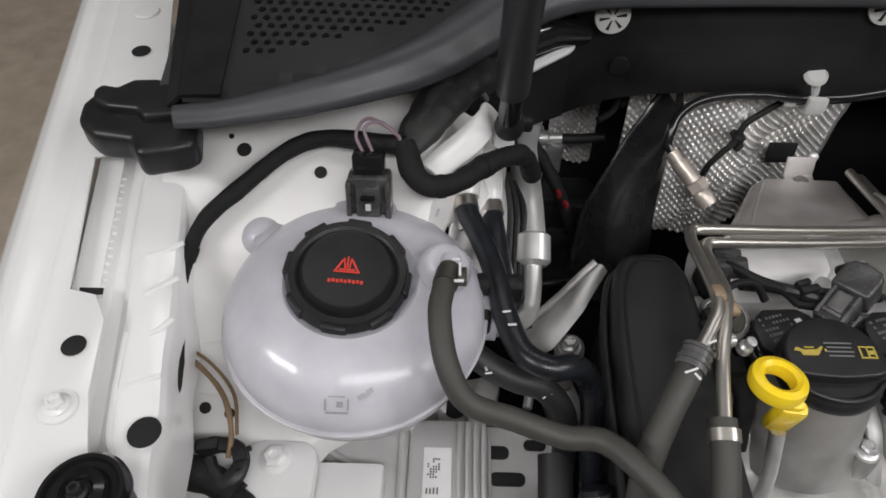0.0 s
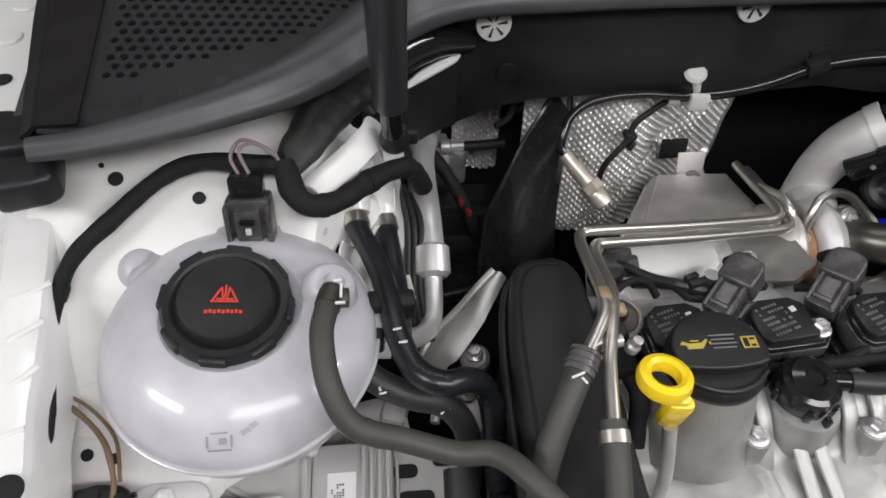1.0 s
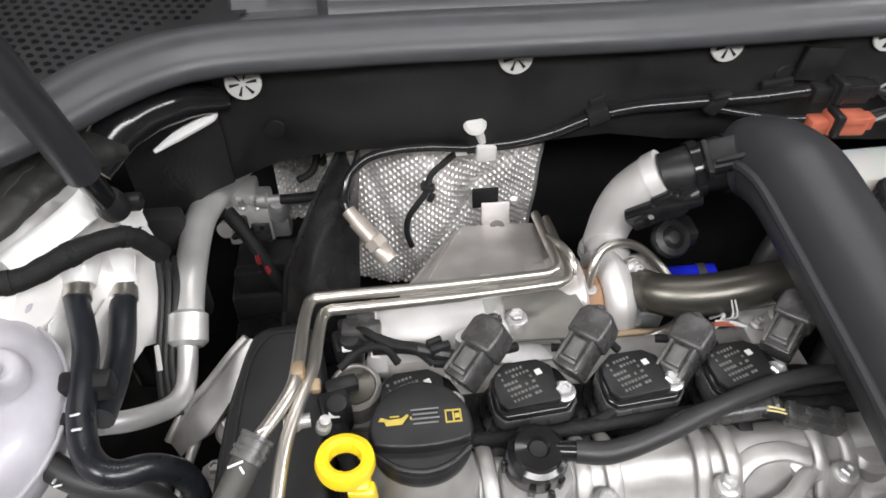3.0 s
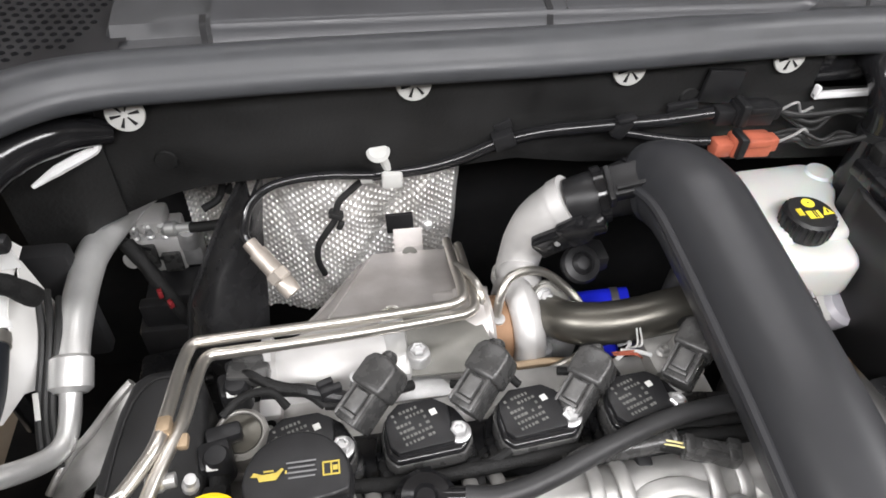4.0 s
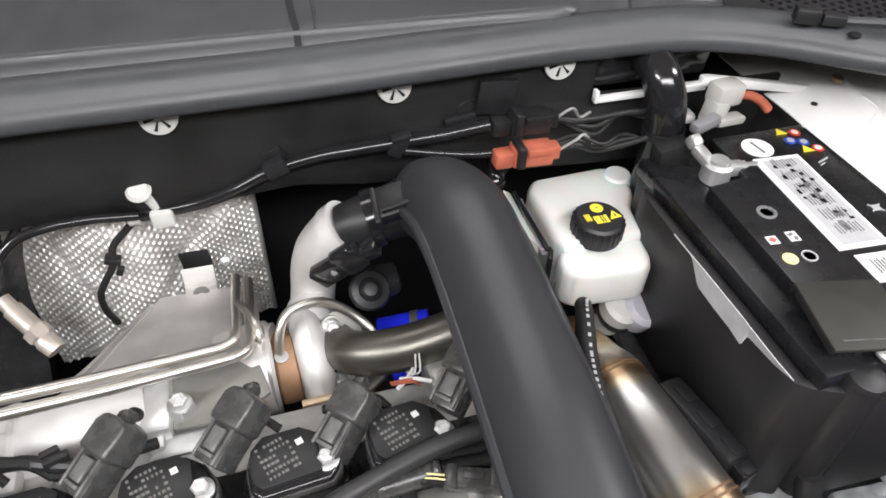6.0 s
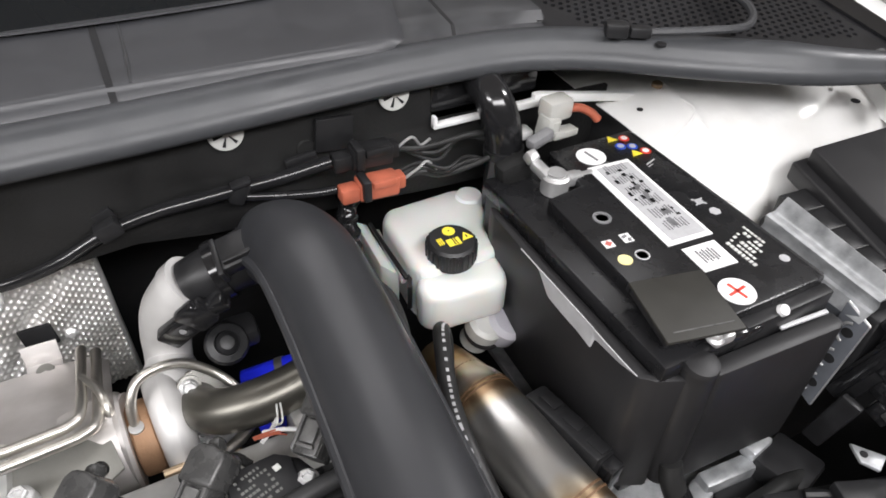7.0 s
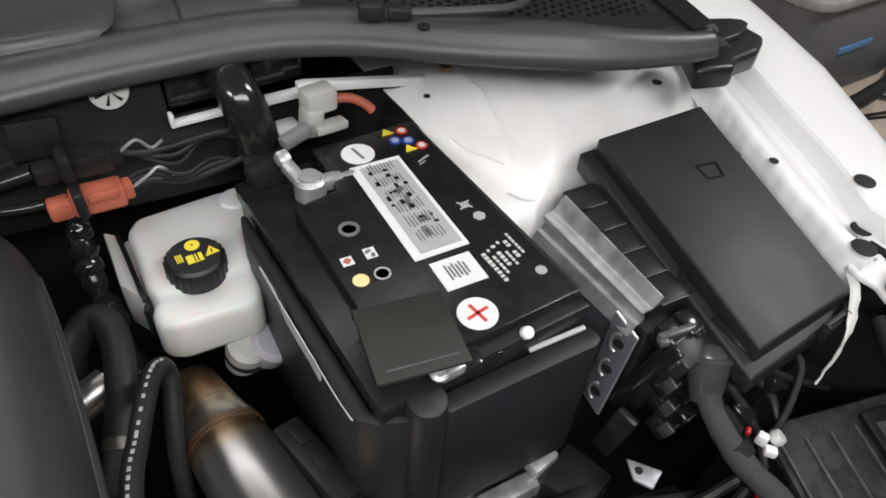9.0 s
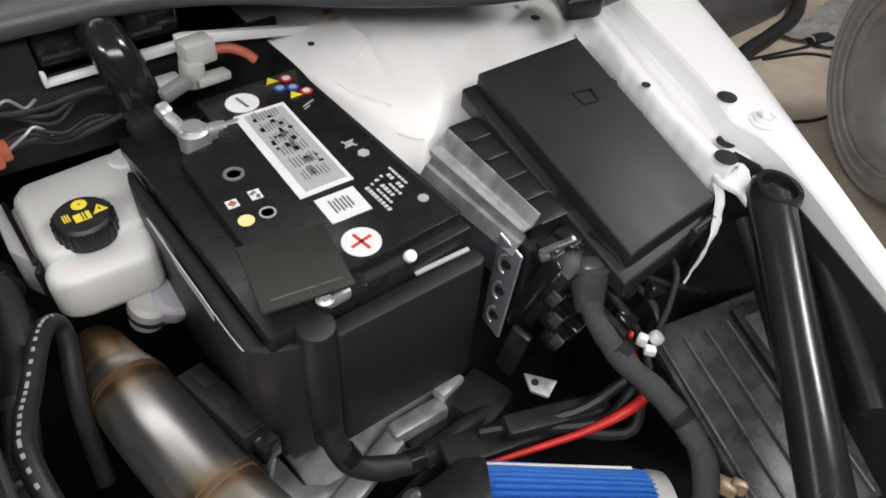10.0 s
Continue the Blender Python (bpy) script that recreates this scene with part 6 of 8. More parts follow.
parts("wire", [tube(q, r, 10, 7, wobble=0.15) for q, r in (
    ([(0.338, 0.505, 0.868), (0.352, 0.500, 0.876), (0.372, 0.489, 0.872), (0.392, 0.486, 0.866), (0.405, 0.478, 0.858)], 0.0042),
    ([(0.335, 0.470, 0.872), (0.350, 0.480, 0.878), (0.368, 0.484, 0.874), (0.378, 0.478, 0.862)], 0.0032),
    ([(0.405, 0.478, 0.858), (0.43, 0.474, 0.861), (0.455, 0.480, 0.863), (0.470, 0.486, 0.858)], 0.0040),
    ([(0.500, 0.488, 0.850), (0.520, 0.482, 0.856), (0.540, 0.486, 0.858), (0.552, 0.480, 0.850)], 0.0034),
    ([(0.585, 0.488, 0.850), (0.603, 0.482, 0.855), (0.622, 0.484, 0.856), (0.632, 0.478, 0.848)], 0.0034))], TAPE, ew)
part("plug", fuse(block((0.352, 0.503, 0.872), (0.030, 0.016, 0.014), 0.003, (0, 0, -8)), block((0.352, 0.512, 0.876), (0.022, 0.008, 0.010), 0.002, (0, 0, -8))), GREYPLASTIC, ew)
parts("plug_tag", [block((0.343 + 0.016 * i, 0.490, 0.868), (0.008, 0.006, 0.006), 0.0015, (20, 0, 10)) for i in range(2)], CLEAR, ew, "small pale plug end")
part("tie", block((0.410, 0.482, 0.868), (0.016, 0.006, 0.012), 0.0012, (0, 0, 15)), PLASTIC, ew)
# timing cover
tcv = thing("timing_cover", (0.29, 0.40, 0.60), "black plastic timing belt cover at the engine's end", "timing cover")
part("shell", prism([(0.253, 0.27), (0.326, 0.27), (0.326, 0.44), (0.322, 0.500), (0.315, 0.516), (0.302, 0.522), (0.278, 0.520), (0.268, 0.512), (0.262, 0.488), (0.256, 0.44)], 0.60, 0.868, 0.007, seg=4), TIMING, tcv)
part("seam_line", tube([(0.262, 0.30, 0.8682), (0.264, 0.42, 0.8682), (0.270, 0.485, 0.8682), (0.284, 0.510, 0.8682), (0.305, 0.511, 0.8682)], 0.0012, 8, 6), TIMING, tcv)
part("flange", tube([(0.250, 0.29, 0.845), (0.251, 0.40, 0.845), (0.256, 0.470, 0.845), (0.268, 0.512, 0.845), (0.290, 0.525, 0.845)], 0.0035, 10, 6), TIMING, tcv)


# ---- manifold, heat shield, turbocharger ----
man = thing("exhaust_manifold", (0.42, 0.53, 0.76), "bright cast manifold with brackets behind the coils", "manifold")
part("body", fuse(tube([(0.364, 0.536, 0.810), (0.40, 0.540, 0.812), (0.452, 0.545, 0.808)], [0.033, 0.035, 0.034], 32, 6), span(0.365, 0.53, 0.50, 0.56, 0.755, 0.79, 0.006)), SANDCAST, man)
part("end_flange", fuse(lathe([(0.030, 0), (0.040, 0.002), (0.041, 0.010), (0.036, 0.013)], (0.354, 0.535, 0.808), (1, 0.04, 0), 32), block((0.362, 0.500, 0.825), (0.018, 0.020, 0.018), 0.004), block((0.358, 0.520, 0.846), (0.014, 0.02, 0.012), 0.004)), SANDCAST, man)
part("neck", fuse(span(0.452, 0.474, 0.510, 0.575, 0.775, 0.838, 0.005), block((0.462, 0.507, 0.815), (0.012, 0.012, 0.03), 0.003)), ALU, man)
part("bore", lathe([(0.004, 0), (0.004, 0.0015), (0, 0.0015)], (0.3615, 0.489, 0.826), (0, -1, 0), 14), DARK, man)
part("plate", prism([(0.468, 0.515), (0.520, 0.512), (0.548, 0.530), (0.540, 0.572), (0.470, 0.572)], 0.826, 0.829, 0.0008), DULLPLATE, man, "dull steel plate")
parts("stud", (bolt(0.481, 0.530, 0.838, 0.0068), lathe([(0.012, 0), (0.0095, 0.018), (0, 0.018)], (0.481, 0.530, 0.820)), prism([(0.455, 0.495), (0.51, 0.495), (0.492, 0.525), (0.470, 0.525)], 0.815, 0.824, 0.002), lathe([(0.0075, 0), (0.006, 0.004), (0.006, 0.012), (0, 0.012)], (0.43, 0.497, 0.85)), bolt(0.602, 0.558, 0.786, 0.0065), lathe([(0.013, 0), (0.0095, 0.03), (0, 0.03)], (0.602, 0.558, 0.757)), lathe([(0.024, 0), (0.013, 0.014)], (0.602, 0.556, 0.752))), ZINC, man)
part("gasket", fuse(span(0.47, 0.60, 0.498, 0.512, 0.800, 0.806, 0.002), tube([(0.57, 0.535, 0.795), (0.60, 0.535, 0.795), (0.63, 0.528, 0.80)], 0.004, 10, 5)), TAN, man, "brown scorched metal edge")


def hood(u, v):
    fx0, fx1, bx0, bx1 = 0.372, 0.545, 0.448, 0.545
    x = (fx0 + (fx1 - fx0) * u) * (1 - v) + (bx0 + (bx1 - bx0) * u) * v
    y = 0.572 + 0.118 * v
    z = 0.828 - 0.030 * v - 0.012 * max(0, abs(u - 0.5) - 0.38) * 8 - 0.010 * (v > 0.97)
    if u < 0.04:
        z -= 0.05
    if v < 0.03:
        z -= 0.02
    return x, y, z + 0.0015 * math.sin(30 * x + 9 * y)


ths = thing("turbo_heat_shield", (0.47, 0.63, 0.78), "pressed steel heat shield with a bolted tab", "heat shield")
part("panel", sheet(hood, 40, 30, 0.0014), SHIELD, ths)
part("tab", fuse(block((0.495, 0.697, 0.807), (0.030, 0.0025, 0.024), 0.001, (-20, 0, 0)), block((0.495, 0.687, 0.798), (0.030, 0.022, 0.0025), 0.001, (10, 0, 0))), SHIELD, ths)
part("left_fold", tube([hood(0.05, v / 8) for v in range(9)], 0.0022, 8, 3), SHIELD, ths)
part("press_line", tube([hood(0.12 + 0.05 * (1 - v / 8), v / 8) for v in range(9)], 0.0012, 8, 3), SHIELD, ths)
part("tab_bolt", fuse(lathe([(0.008, 0), (0.0075, 0.002), (0.004, 0.0025), (0, 0.0015)], (0.495, 0.683, 0.7995), (0, -0.2, 1), 20)), DULLPLATE, ths)
part("eyelet", lathe([(0.0085, 0), (0.0085, 0.0015), (0.0055, 0.002), (0.005, 0.0)], (0.465, 0.583, 0.827), (0, -0.2, 1), 24), STEEL, ths)
tb = thing("turbocharger", (0.59, 0.59, 0.72), "turbocharger with bright housing and brown flange", "turbocharger")
part("turbine_housing", fuse(lathe([(0.03, -0.035), (0.038, -0.030), (0.046, -0.012), (0.044, 0.002), (0.036, 0.004)], (0.548, 0.582, 0.790), (1, 0.0, 0), 36), tube([(0.50, 0.60, 0.79), (0.53, 0.585, 0.795), (0.55, 0.58, 0.795)], [0.03, 0.036, 0.04], 24, 5)), SHIELD, tb)
part("flange", lathe([(0.030, 0), (0.032, 0.002), (0.0325, 0.010), (0.032, 0.017), (0.030, 0.019)], (0.553, 0.582, 0.789), (1, 0.05, 0), 36), RUST, tb, "rust-brown centre flange")
part("compressor_housing", fuse(lathe([(0.036 + 0.0145 * math.cos(radians(q)), 0.012 + 0.0145 * math.sin(radians(q))) for q in range(0, 361, 24)], (0.573, 0.586, 0.787), (1, 0.08, 0), 48), lathe([(0.036, 0.002), (0.036, 0.024), (0.020, 0.028), (0, 0.028)], (0.573, 0.586, 0.787), (1, 0.08, 0), 40), tube([(0.590, 0.60, 0.812), (0.593, 0.620, 0.814), (0.595, 0.636, 0.802)], [0.018, 0.021, 0.021], 24, 5)), SANDCAST, tb)
part("mounting_foot", block((0.624, 0.582, 0.765), (0.034, 0.034, 0.030), 0.006, (0, 4, 0)), ALU, tb)
part("outlet_flange", fuse(lathe([(0.018, 0), (0.0265, 0.001), (0.0275, 0.004), (0.0265, 0.007), (0.019, 0.008)], (0.613, 0.592, 0.801), (0.08, -0.72, 0.60), 32), lathe([(0.010, 0), (0.010, 0.006), (0, 0.007)], (0.606, 0.590, 0.8235), (0.08, -0.72, 0.60), 20)), DULLPLATE, tb, "dull grey outlet flange")
part("flange_bolt", bolt(0.606, 0.585, 0.8275, 0.0058, (0.08, -0.72, 0.60)), ZINC, tb)
part("volute_wall", prism([(0.590, 0.597), (0.613, 0.604), (0.616, 0.590), (0.594, 0.572)], 0.775, 0.818, 0.004), SANDCAST, tb)
part("bell", lathe([(0.026, 0), (0.031, 0.012), (0.039, 0.024), (0.043, 0.030), (0.041, 0.033)], (0.520, 0.580, 0.794), (1, 0.02, 0), 40), SHIELD, tb, "flared bright turbine bell")
parts("housing_bolt", [bolt(0.607, 0.586 + 0.033 * math.cos(q), 0.787 + 0.033 * math.sin(q), 0.0035, (1, 0, 0)) for q in (0.6, 1.6, 2.6)], ZINC, tb)
part("bolt", fuse(lathe([(0.0065, 0), (0.0065, 0.005), (0.005, 0.007), (0, 0.007)], (0.615, 0.596, 0.803), (0.1, -0.5, 1), 16), bolt(0.61, 0.570, 0.803, 0.0055)), ZINC, tb)
part("oil_feed", tube([(0.559, 0.574, 0.815), (0.562, 0.580, 0.838), (0.571, 0.590, 0.850), (0.589, 0.597, 0.850), (0.608, 0.600, 0.842), (0.627, 0.595, 0.827), (0.639, 0.585, 0.816), (0.643, 0.577, 0.808)], 0.0042, 12, 7), STEEL, tb, "thin bright steel oil line")
part("oil_feed", tube([(0.545, 0.572, 0.818), (0.545, 0.585, 0.840), (0.540, 0.605, 0.842), (0.530, 0.625, 0.838)], 0.0036, 10, 6), STEEL, tb)
part("banjo", fuse(lathe([(0.0085, 0), (0.0085, 0.006), (0.006, 0.007), (0.006, 0.012), (0, 0.012)], (0.560, 0.573, 0.808), (0, -0.2, 1), 16)), ZINC, tb)
part("return_line", tube([(0.655, 0.556, 0.815), (0.645, 0.545, 0.806), (0.630, 0.532, 0.806), (0.610, 0.522, 0.808), (0.595, 0.517, 0.806)], 0.0048, 12, 6), STEEL, tb)
elb = thing("turbo_outlet_elbow", (0.59, 0.64, 0.78), "grey-white cast elbow at the turbocharger", "pipe")
part("bend", tube([(0.594, 0.640, 0.790), (0.598, 0.645, 0.818), (0.602, 0.644, 0.845), (0.610, 0.639, 0.870), (0.622, 0.633, 0.889), (0.632, 0.630, 0.899)], [0.021, 0.0205, 0.0215, 0.0235, 0.0245, 0.025], 28, 8), SANDCAST, elb)
part("collar", tube([(0.624, 0.632, 0.8915), (0.633, 0.6295, 0.900)], 0.0262, 28, 2, smooth=False), SANDCAST, elb)
part("base_flange", lathe([(0.021, 0), (0.0235, 0.002), (0.0235, 0.009), (0.021, 0.012)], (0.594, 0.638, 0.792), (0.05, 0.1, 1), 28), SANDCAST, elb)
pn = thing("pressure_pipe_joint", (0.66, 0.63, 0.86), "black plastic pipe joint with clips and a sensor", "pipe joint")
part("sleeve", tube([(0.631, 0.630, 0.898), (0.646, 0.627, 0.905), (0.668, 0.626, 0.911), (0.690, 0.628, 0.914), (0.71, 0.622, 0.920)], [0.0215, 0.0225, 0.023, 0.026, 0.030], 28, 6), PLASTIC, pn)
part("collar_ring", fuse(tube([(0.652, 0.6265, 0.9065), (0.660, 0.626, 0.909)], 0.0262, 28, 2, smooth=False), tube([(0.680, 0.6265, 0.9125), (0.686, 0.627, 0.9135)], 0.0275, 28, 2, smooth=False)), GLOSS, pn)
part("clip", fuse(block((0.672, 0.612, 0.934), (0.034, 0.030, 0.014), 0.003, (20, -18, -8)), block((0.672, 0.600, 0.938), (0.030, 0.004, 0.010), 0.001, (20, -18, -8)), block((0.689, 0.612, 0.938), (0.010, 0.036, 0.018), 0.003, (20, -18, -8)), block((0.656, 0.612, 0.929), (0.005, 0.034, 0.016), 0.0015, (20, -18, -8))), PLASTIC, pn)
part("lower_clip", fuse(block((0.6205, 0.606, 0.880), (0.054, 0.013, 0.022), 0.0025, (10, -42, -20)), block((0.628, 0.601, 0.889), (0.022, 0.010, 0.030), 0.003, (10, -42, -20)), block((0.646, 0.603, 0.898), (0.020, 0.022, 0.014), 0.003, (10, -30, -20))), GLOSS, pn)
part("rivet", lathe([(0.0032, 0), (0.003, 0.002), (0, 0.0025)], (0.615, 0.6025, 0.877), (0.1, -0.95, 0.25), 14), ZINC, pn)
part("actuator", fuse(lathe([(0.018, 0), (0.019, 0.006), (0.017, 0.010), (0.011, 0.012), (0.010, 0.009), (0.006, 0.013), (0, 0.014)], (0.645, 0.611, 0.836), (0.05, -0.6, 0.8), 32), block((0.660, 0.622, 0.835), (0.03, 0.03, 0.02), 0.006)), PLASTIC, pn)
cp = thing("charge_pipe", (0.715, 0.45, 0.86), "large satin black charge pipe crossing over the engine", "pipe")
PIPE = [(0.694, 0.632, 0.914), (0.702, 0.624, 0.920), (0.712, 0.606, 0.927), (0.718, 0.575, 0.930), (0.720, 0.53, 0.924), (0.719, 0.46, 0.916), (0.716, 0.38, 0.908), (0.713, 0.30, 0.895), (0.710, 0.22, 0.87), (0.708, 0.14, 0.83)]
part("pipe_body", tube(PIPE, [0.030, 0.036, 0.039, 0.040, 0.0395, 0.039, 0.039, 0.039, 0.039, 0.039], 40, 10), MATT, cp)
part("seam", fuse(tube([(x - 0.0375, y - 0.004, z + 0.006) for x, y, z in PIPE[2:]], 0.0052, 10, 8), tube([(x + 0.0375, y, z + 0.006) for x, y, z in PIPE[3:]], 0.004, 10, 8)), MATT, cp)
ip = thing("dark_intake_pipe", (0.67, 0.55, 0.80), "dark polished bent pipe behind the coils", "pipe")
part("pipe_body", tube([(0.626, 0.612, 0.770), (0.614, 0.602, 0.788), (0.609, 0.585, 0.805), (0.612, 0.566, 0.818), (0.625, 0.551, 0.826), (0.648, 0.541, 0.834), (0.675, 0.537, 0.841), (0.705, 0.536, 0.849), (0.74, 0.535, 0.855)], [0.017, 0.0175, 0.018, 0.0185, 0.019, 0.019, 0.019, 0.019, 0.019], 28, 8), DARKSTEEL, ip)
bl = thing("blue_coupler", (0.675, 0.59, 0.79), "bright blue silicone coupler with a steel clamp", "hose")
part("sleeve", tube([(0.652, 0.600, 0.780), (0.676, 0.596, 0.785), (0.698, 0.592, 0.789)], 0.0195, 24, 5), BLUE, bl)
part("clamp", tube([(0.682, 0.595, 0.7862), (0.689, 0.5937, 0.7875)], 0.0202, 24, 2, smooth=False), STEEL, bl)
part("lower_sleeve", tube([(0.655, 0.552, 0.792), (0.668, 0.548, 0.797)], 0.014, 18, 2, smooth=False), BLUE, bl)
whole("thin_wires", fuse(tube([(0.660, 0.530, 0.815), (0.662, 0.520, 0.832), (0.655, 0.510, 0.835), (0.645, 0.505, 0.83)], 0.0018, 8, 6), tube([(0.648, 0.508, 0.838), (0.660, 0.503, 0.841), (0.672, 0.500, 0.838)], 0.0018, 8, 6)), PAPER, "thin white wires behind a coil plug", "wiring")
pw = thing("frayed_wires", (0.652, 0.503, 0.835), "thin red and pale yellow wires behind a coil plug", "wiring")
parts("wire", [tube([(0.640, 0.507 - 0.002 * i, 0.838 + 0.001 * i), (0.652 + 0.002 * i, 0.503 - 0.002 * i, 0.843), (0.664, 0.505 - 0.003 * i, 0.839 - 0.001 * i)], 0.0007, 8, 6) for i in range(3)], ORANGE, pw)
parts("wire", [tube([(0.656 + 0.003 * i, 0.512, 0.835), (0.660 + 0.004 * i, 0.506, 0.846), (0.664 + 0.003 * i, 0.520, 0.850)], 0.0008, 8, 6) for i in range(2)], CLEAR, pw)
whole("throttle_casting", fuse(block((0.695, 0.508, 0.813), (0.05, 0.05, 0.045), 0.010), lathe([(0.014, 0), (0.012, 0.022), (0.008, 0.026), (0, 0.026)], (0.70, 0.500, 0.828)), bolt(0.684, 0.503, 0.836, 0.005)), CAST, "cast metal housing half hidden under the charge pipe", "housing")
# exhaust probe
o2 = thing("oxygen_sensor", (0.37, 0.63, 0.82), "steel oxygen sensor with a black lead", "sensor")
part("barrel", tube([(0.344, 0.664, 0.853), (0.352, 0.655, 0.846)], 0.0068, 16, 2, smooth=False), BRONZE, o2)
part("sleeve", tube([(0.351, 0.656, 0.847), (0.366, 0.640, 0.835)], 0.0085, 18, 2, smooth=False), BRONZE, o2)
part("nut", lathe([(0.0085, 0), (0.0108, 0.001), (0.0108, 0.010), (0.009, 0.012)], (0.365, 0.641, 0.836), (0.58, -0.62, -0.5), 6), BRONZE, o2)
part("tip", lathe([(0.008, 0), (0.0095, 0.004), (0.008, 0.016)], (0.371, 0.634, 0.830), (0.58, -0.62, -0.5), 16), BRONZE, o2)
part("lead", tube([(0.344, 0.664, 0.853), (0.3405, 0.669, 0.859), (0.343, 0.676, 0.869), (0.349, 0.685, 0.880), (0.366, 0.692, 0.892), (0.392, 0.6945, 0.8975), (0.422, 0.695, 0.8985), (0.440, 0.695, 0.897), (0.462, 0.696, 0.894)], 0.0042, 12, 8), GLOSS, o2)
whole("oxygen_sensor_lead", fuse(tube([(0.459, 0.712, 0.882), (0.442, 0.712, 0.866), (0.428, 0.711, 0.851), (0.423, 0.708, 0.832), (0.413, 0.706, 0.817), (0.404, 0.705, 0.801), (0.402, 0.706, 0.779), (0.407, 0.708, 0.756)], 0.0034, 12, 8), block((0.4245, 0.709, 0.838), (0.014, 0.010, 0.007), 0.001, (0, 25, 0)), block((0.428, 0.706, 0.826), (0.006, 0.005, 0.010), 0.001, (0, 25, 0))), RUBBER, "black lead with a tie over the dimpled shield", "wiring")
# loom along the firewall
loom = thing("firewall_loom", (0.6, 0.70, 0.90), "glossy black cable loom clipped along the firewall", "wiring")
part("cable", tube([(0.450, 0.706, 0.886), (0.474, 0.703, 0.890), (0.51, 0.701, 0.894), (0.545, 0.699, 0.904), (0.582, 0.697, 0.921), (0.62, 0.695, 0.930), (0.66, 0.692, 0.934), (0.70, 0.688, 0.938), (0.735, 0.684, 0.942), (0.775, 0.678, 0.950)], 0.0062, 14, 8), GLOSS, loom)
part("cable", tube([(0.690, 0.688, 0.930), (0.72, 0.682, 0.926), (0.755, 0.672, 0.925), (0.775, 0.668, 0.926)], 0.0042, 12, 6), GLOSS, loom)
part("collar", tube([(0.452, 0.706, 0.886), (0.462, 0.704, 0.888)], 0.008, 14, 2, smooth=False), CLEAR, loom, "white cable ferrule")
part("clip", fuse(block((0.583, 0.694, 0.926), (0.020, 0.014, 0.016), 0.002, (0, -22, 0)), block((0.583, 0.700, 0.936), (0.016, 0.006, 0.012), 0.001, (0, -22, 0))), PLASTIC, loom)
part("clip", fuse(block((0.692, 0.686, 0.936), (0.014, 0.012, 0.022), 0.003, (0, 30, 0)), block((0.694, 0.684, 0.946), (0.018, 0.010, 0.006), 0.002, (0, -10, 0))), PLASTIC, loom)
wcl = thing("shield_clip", (0.476, 0.712, 0.87), "white plastic push clip on the loom", "clip")
part("head", fuse(lathe([(0.010, 0), (0.011, 0.003), (0.008, 0.006), (0, 0.006)], (0.468, 0.700, 0.916), (-0.1, -0.5, 0.85), 20), tube([(0.469, 0.700, 0.918), (0.478, 0.704, 0.892)], 0.0048, 10, 2, smooth=False)), CLEAR, wcl)
part("foot", block((0.480, 0.700, 0.886), (0.020, 0.014, 0.018), 0.003, (0, 0, 0)), CLEAR, wcl)
for mat, y, z, nm, lb in ((ORANGE, 0.662, 0.924, "orange_connector", "orange plastic cable connector near the firewall"), (PLASTIC, 0.676, 0.950, "black_connector", "black plastic cable connector near the firewall")):
    oc2 = thing(nm, (0.805, y, z - 0.01), lb, "connector")
    part("body", fuse(block((0.812, y, z), (0.040, 0.020, 0.020), 0.003, (0, 3, 0)), block((0.784, y, z - 0.001), (0.018, 0.016, 0.016), 0.003), block((0.816, y - 0.009, z + 0.006), (0.024, 0.006, 0.008), 0.002), block((0.834, y, z), (0.010, 0.014, 0.014), 0.002)), mat, oc2)
    part("latch", block((0.798, y - 0.004, z + 0.004), (0.008, 0.022, 0.022), 0.002), PLASTIC, oc2)
    k = 1 if mat is ORANGE else -1
    parts("lead", [tube([(0.836, y + 0.003 * i, z + 0.002 * i), (0.856, y - 0.004 + 0.002 * i, z + 0.004 * k * (1 + i)), (0.880, y - 0.004 * i, z - 0.008 + 0.006 * k * i), (0.908, y - 0.006 + 0.004 * i, z - 0.002 + 0.003 * i * k), (0.938, y - 0.006, z + 0.004 * k - 0.005 * i)], 0.0030 - 0.0006 * i, 10, 8) for i in range(3)], RUBBER, oc2)
    part("bare_lead", tube([(0.838, y - 0.004, z + 0.002), (0.852, y - 0.005, z + 0.010), (0.862, y - 0.003, z + 0.006 + 0.008 * k), (0.872, y - 0.004, z + 0.003)], 0.0014, 8, 5), ZINC, oc2)
whole("loom_bracket", fuse(block((0.785, 0.694, 0.968), (0.036, 0.006, 0.034), 0.002, (0, 5, 0)), block((0.752, 0.694, 0.949), (0.030, 0.006, 0.010), 0.002, (0, -8, 0))), PLASTIC, "black bracket behind the cable connectors", "bracket")


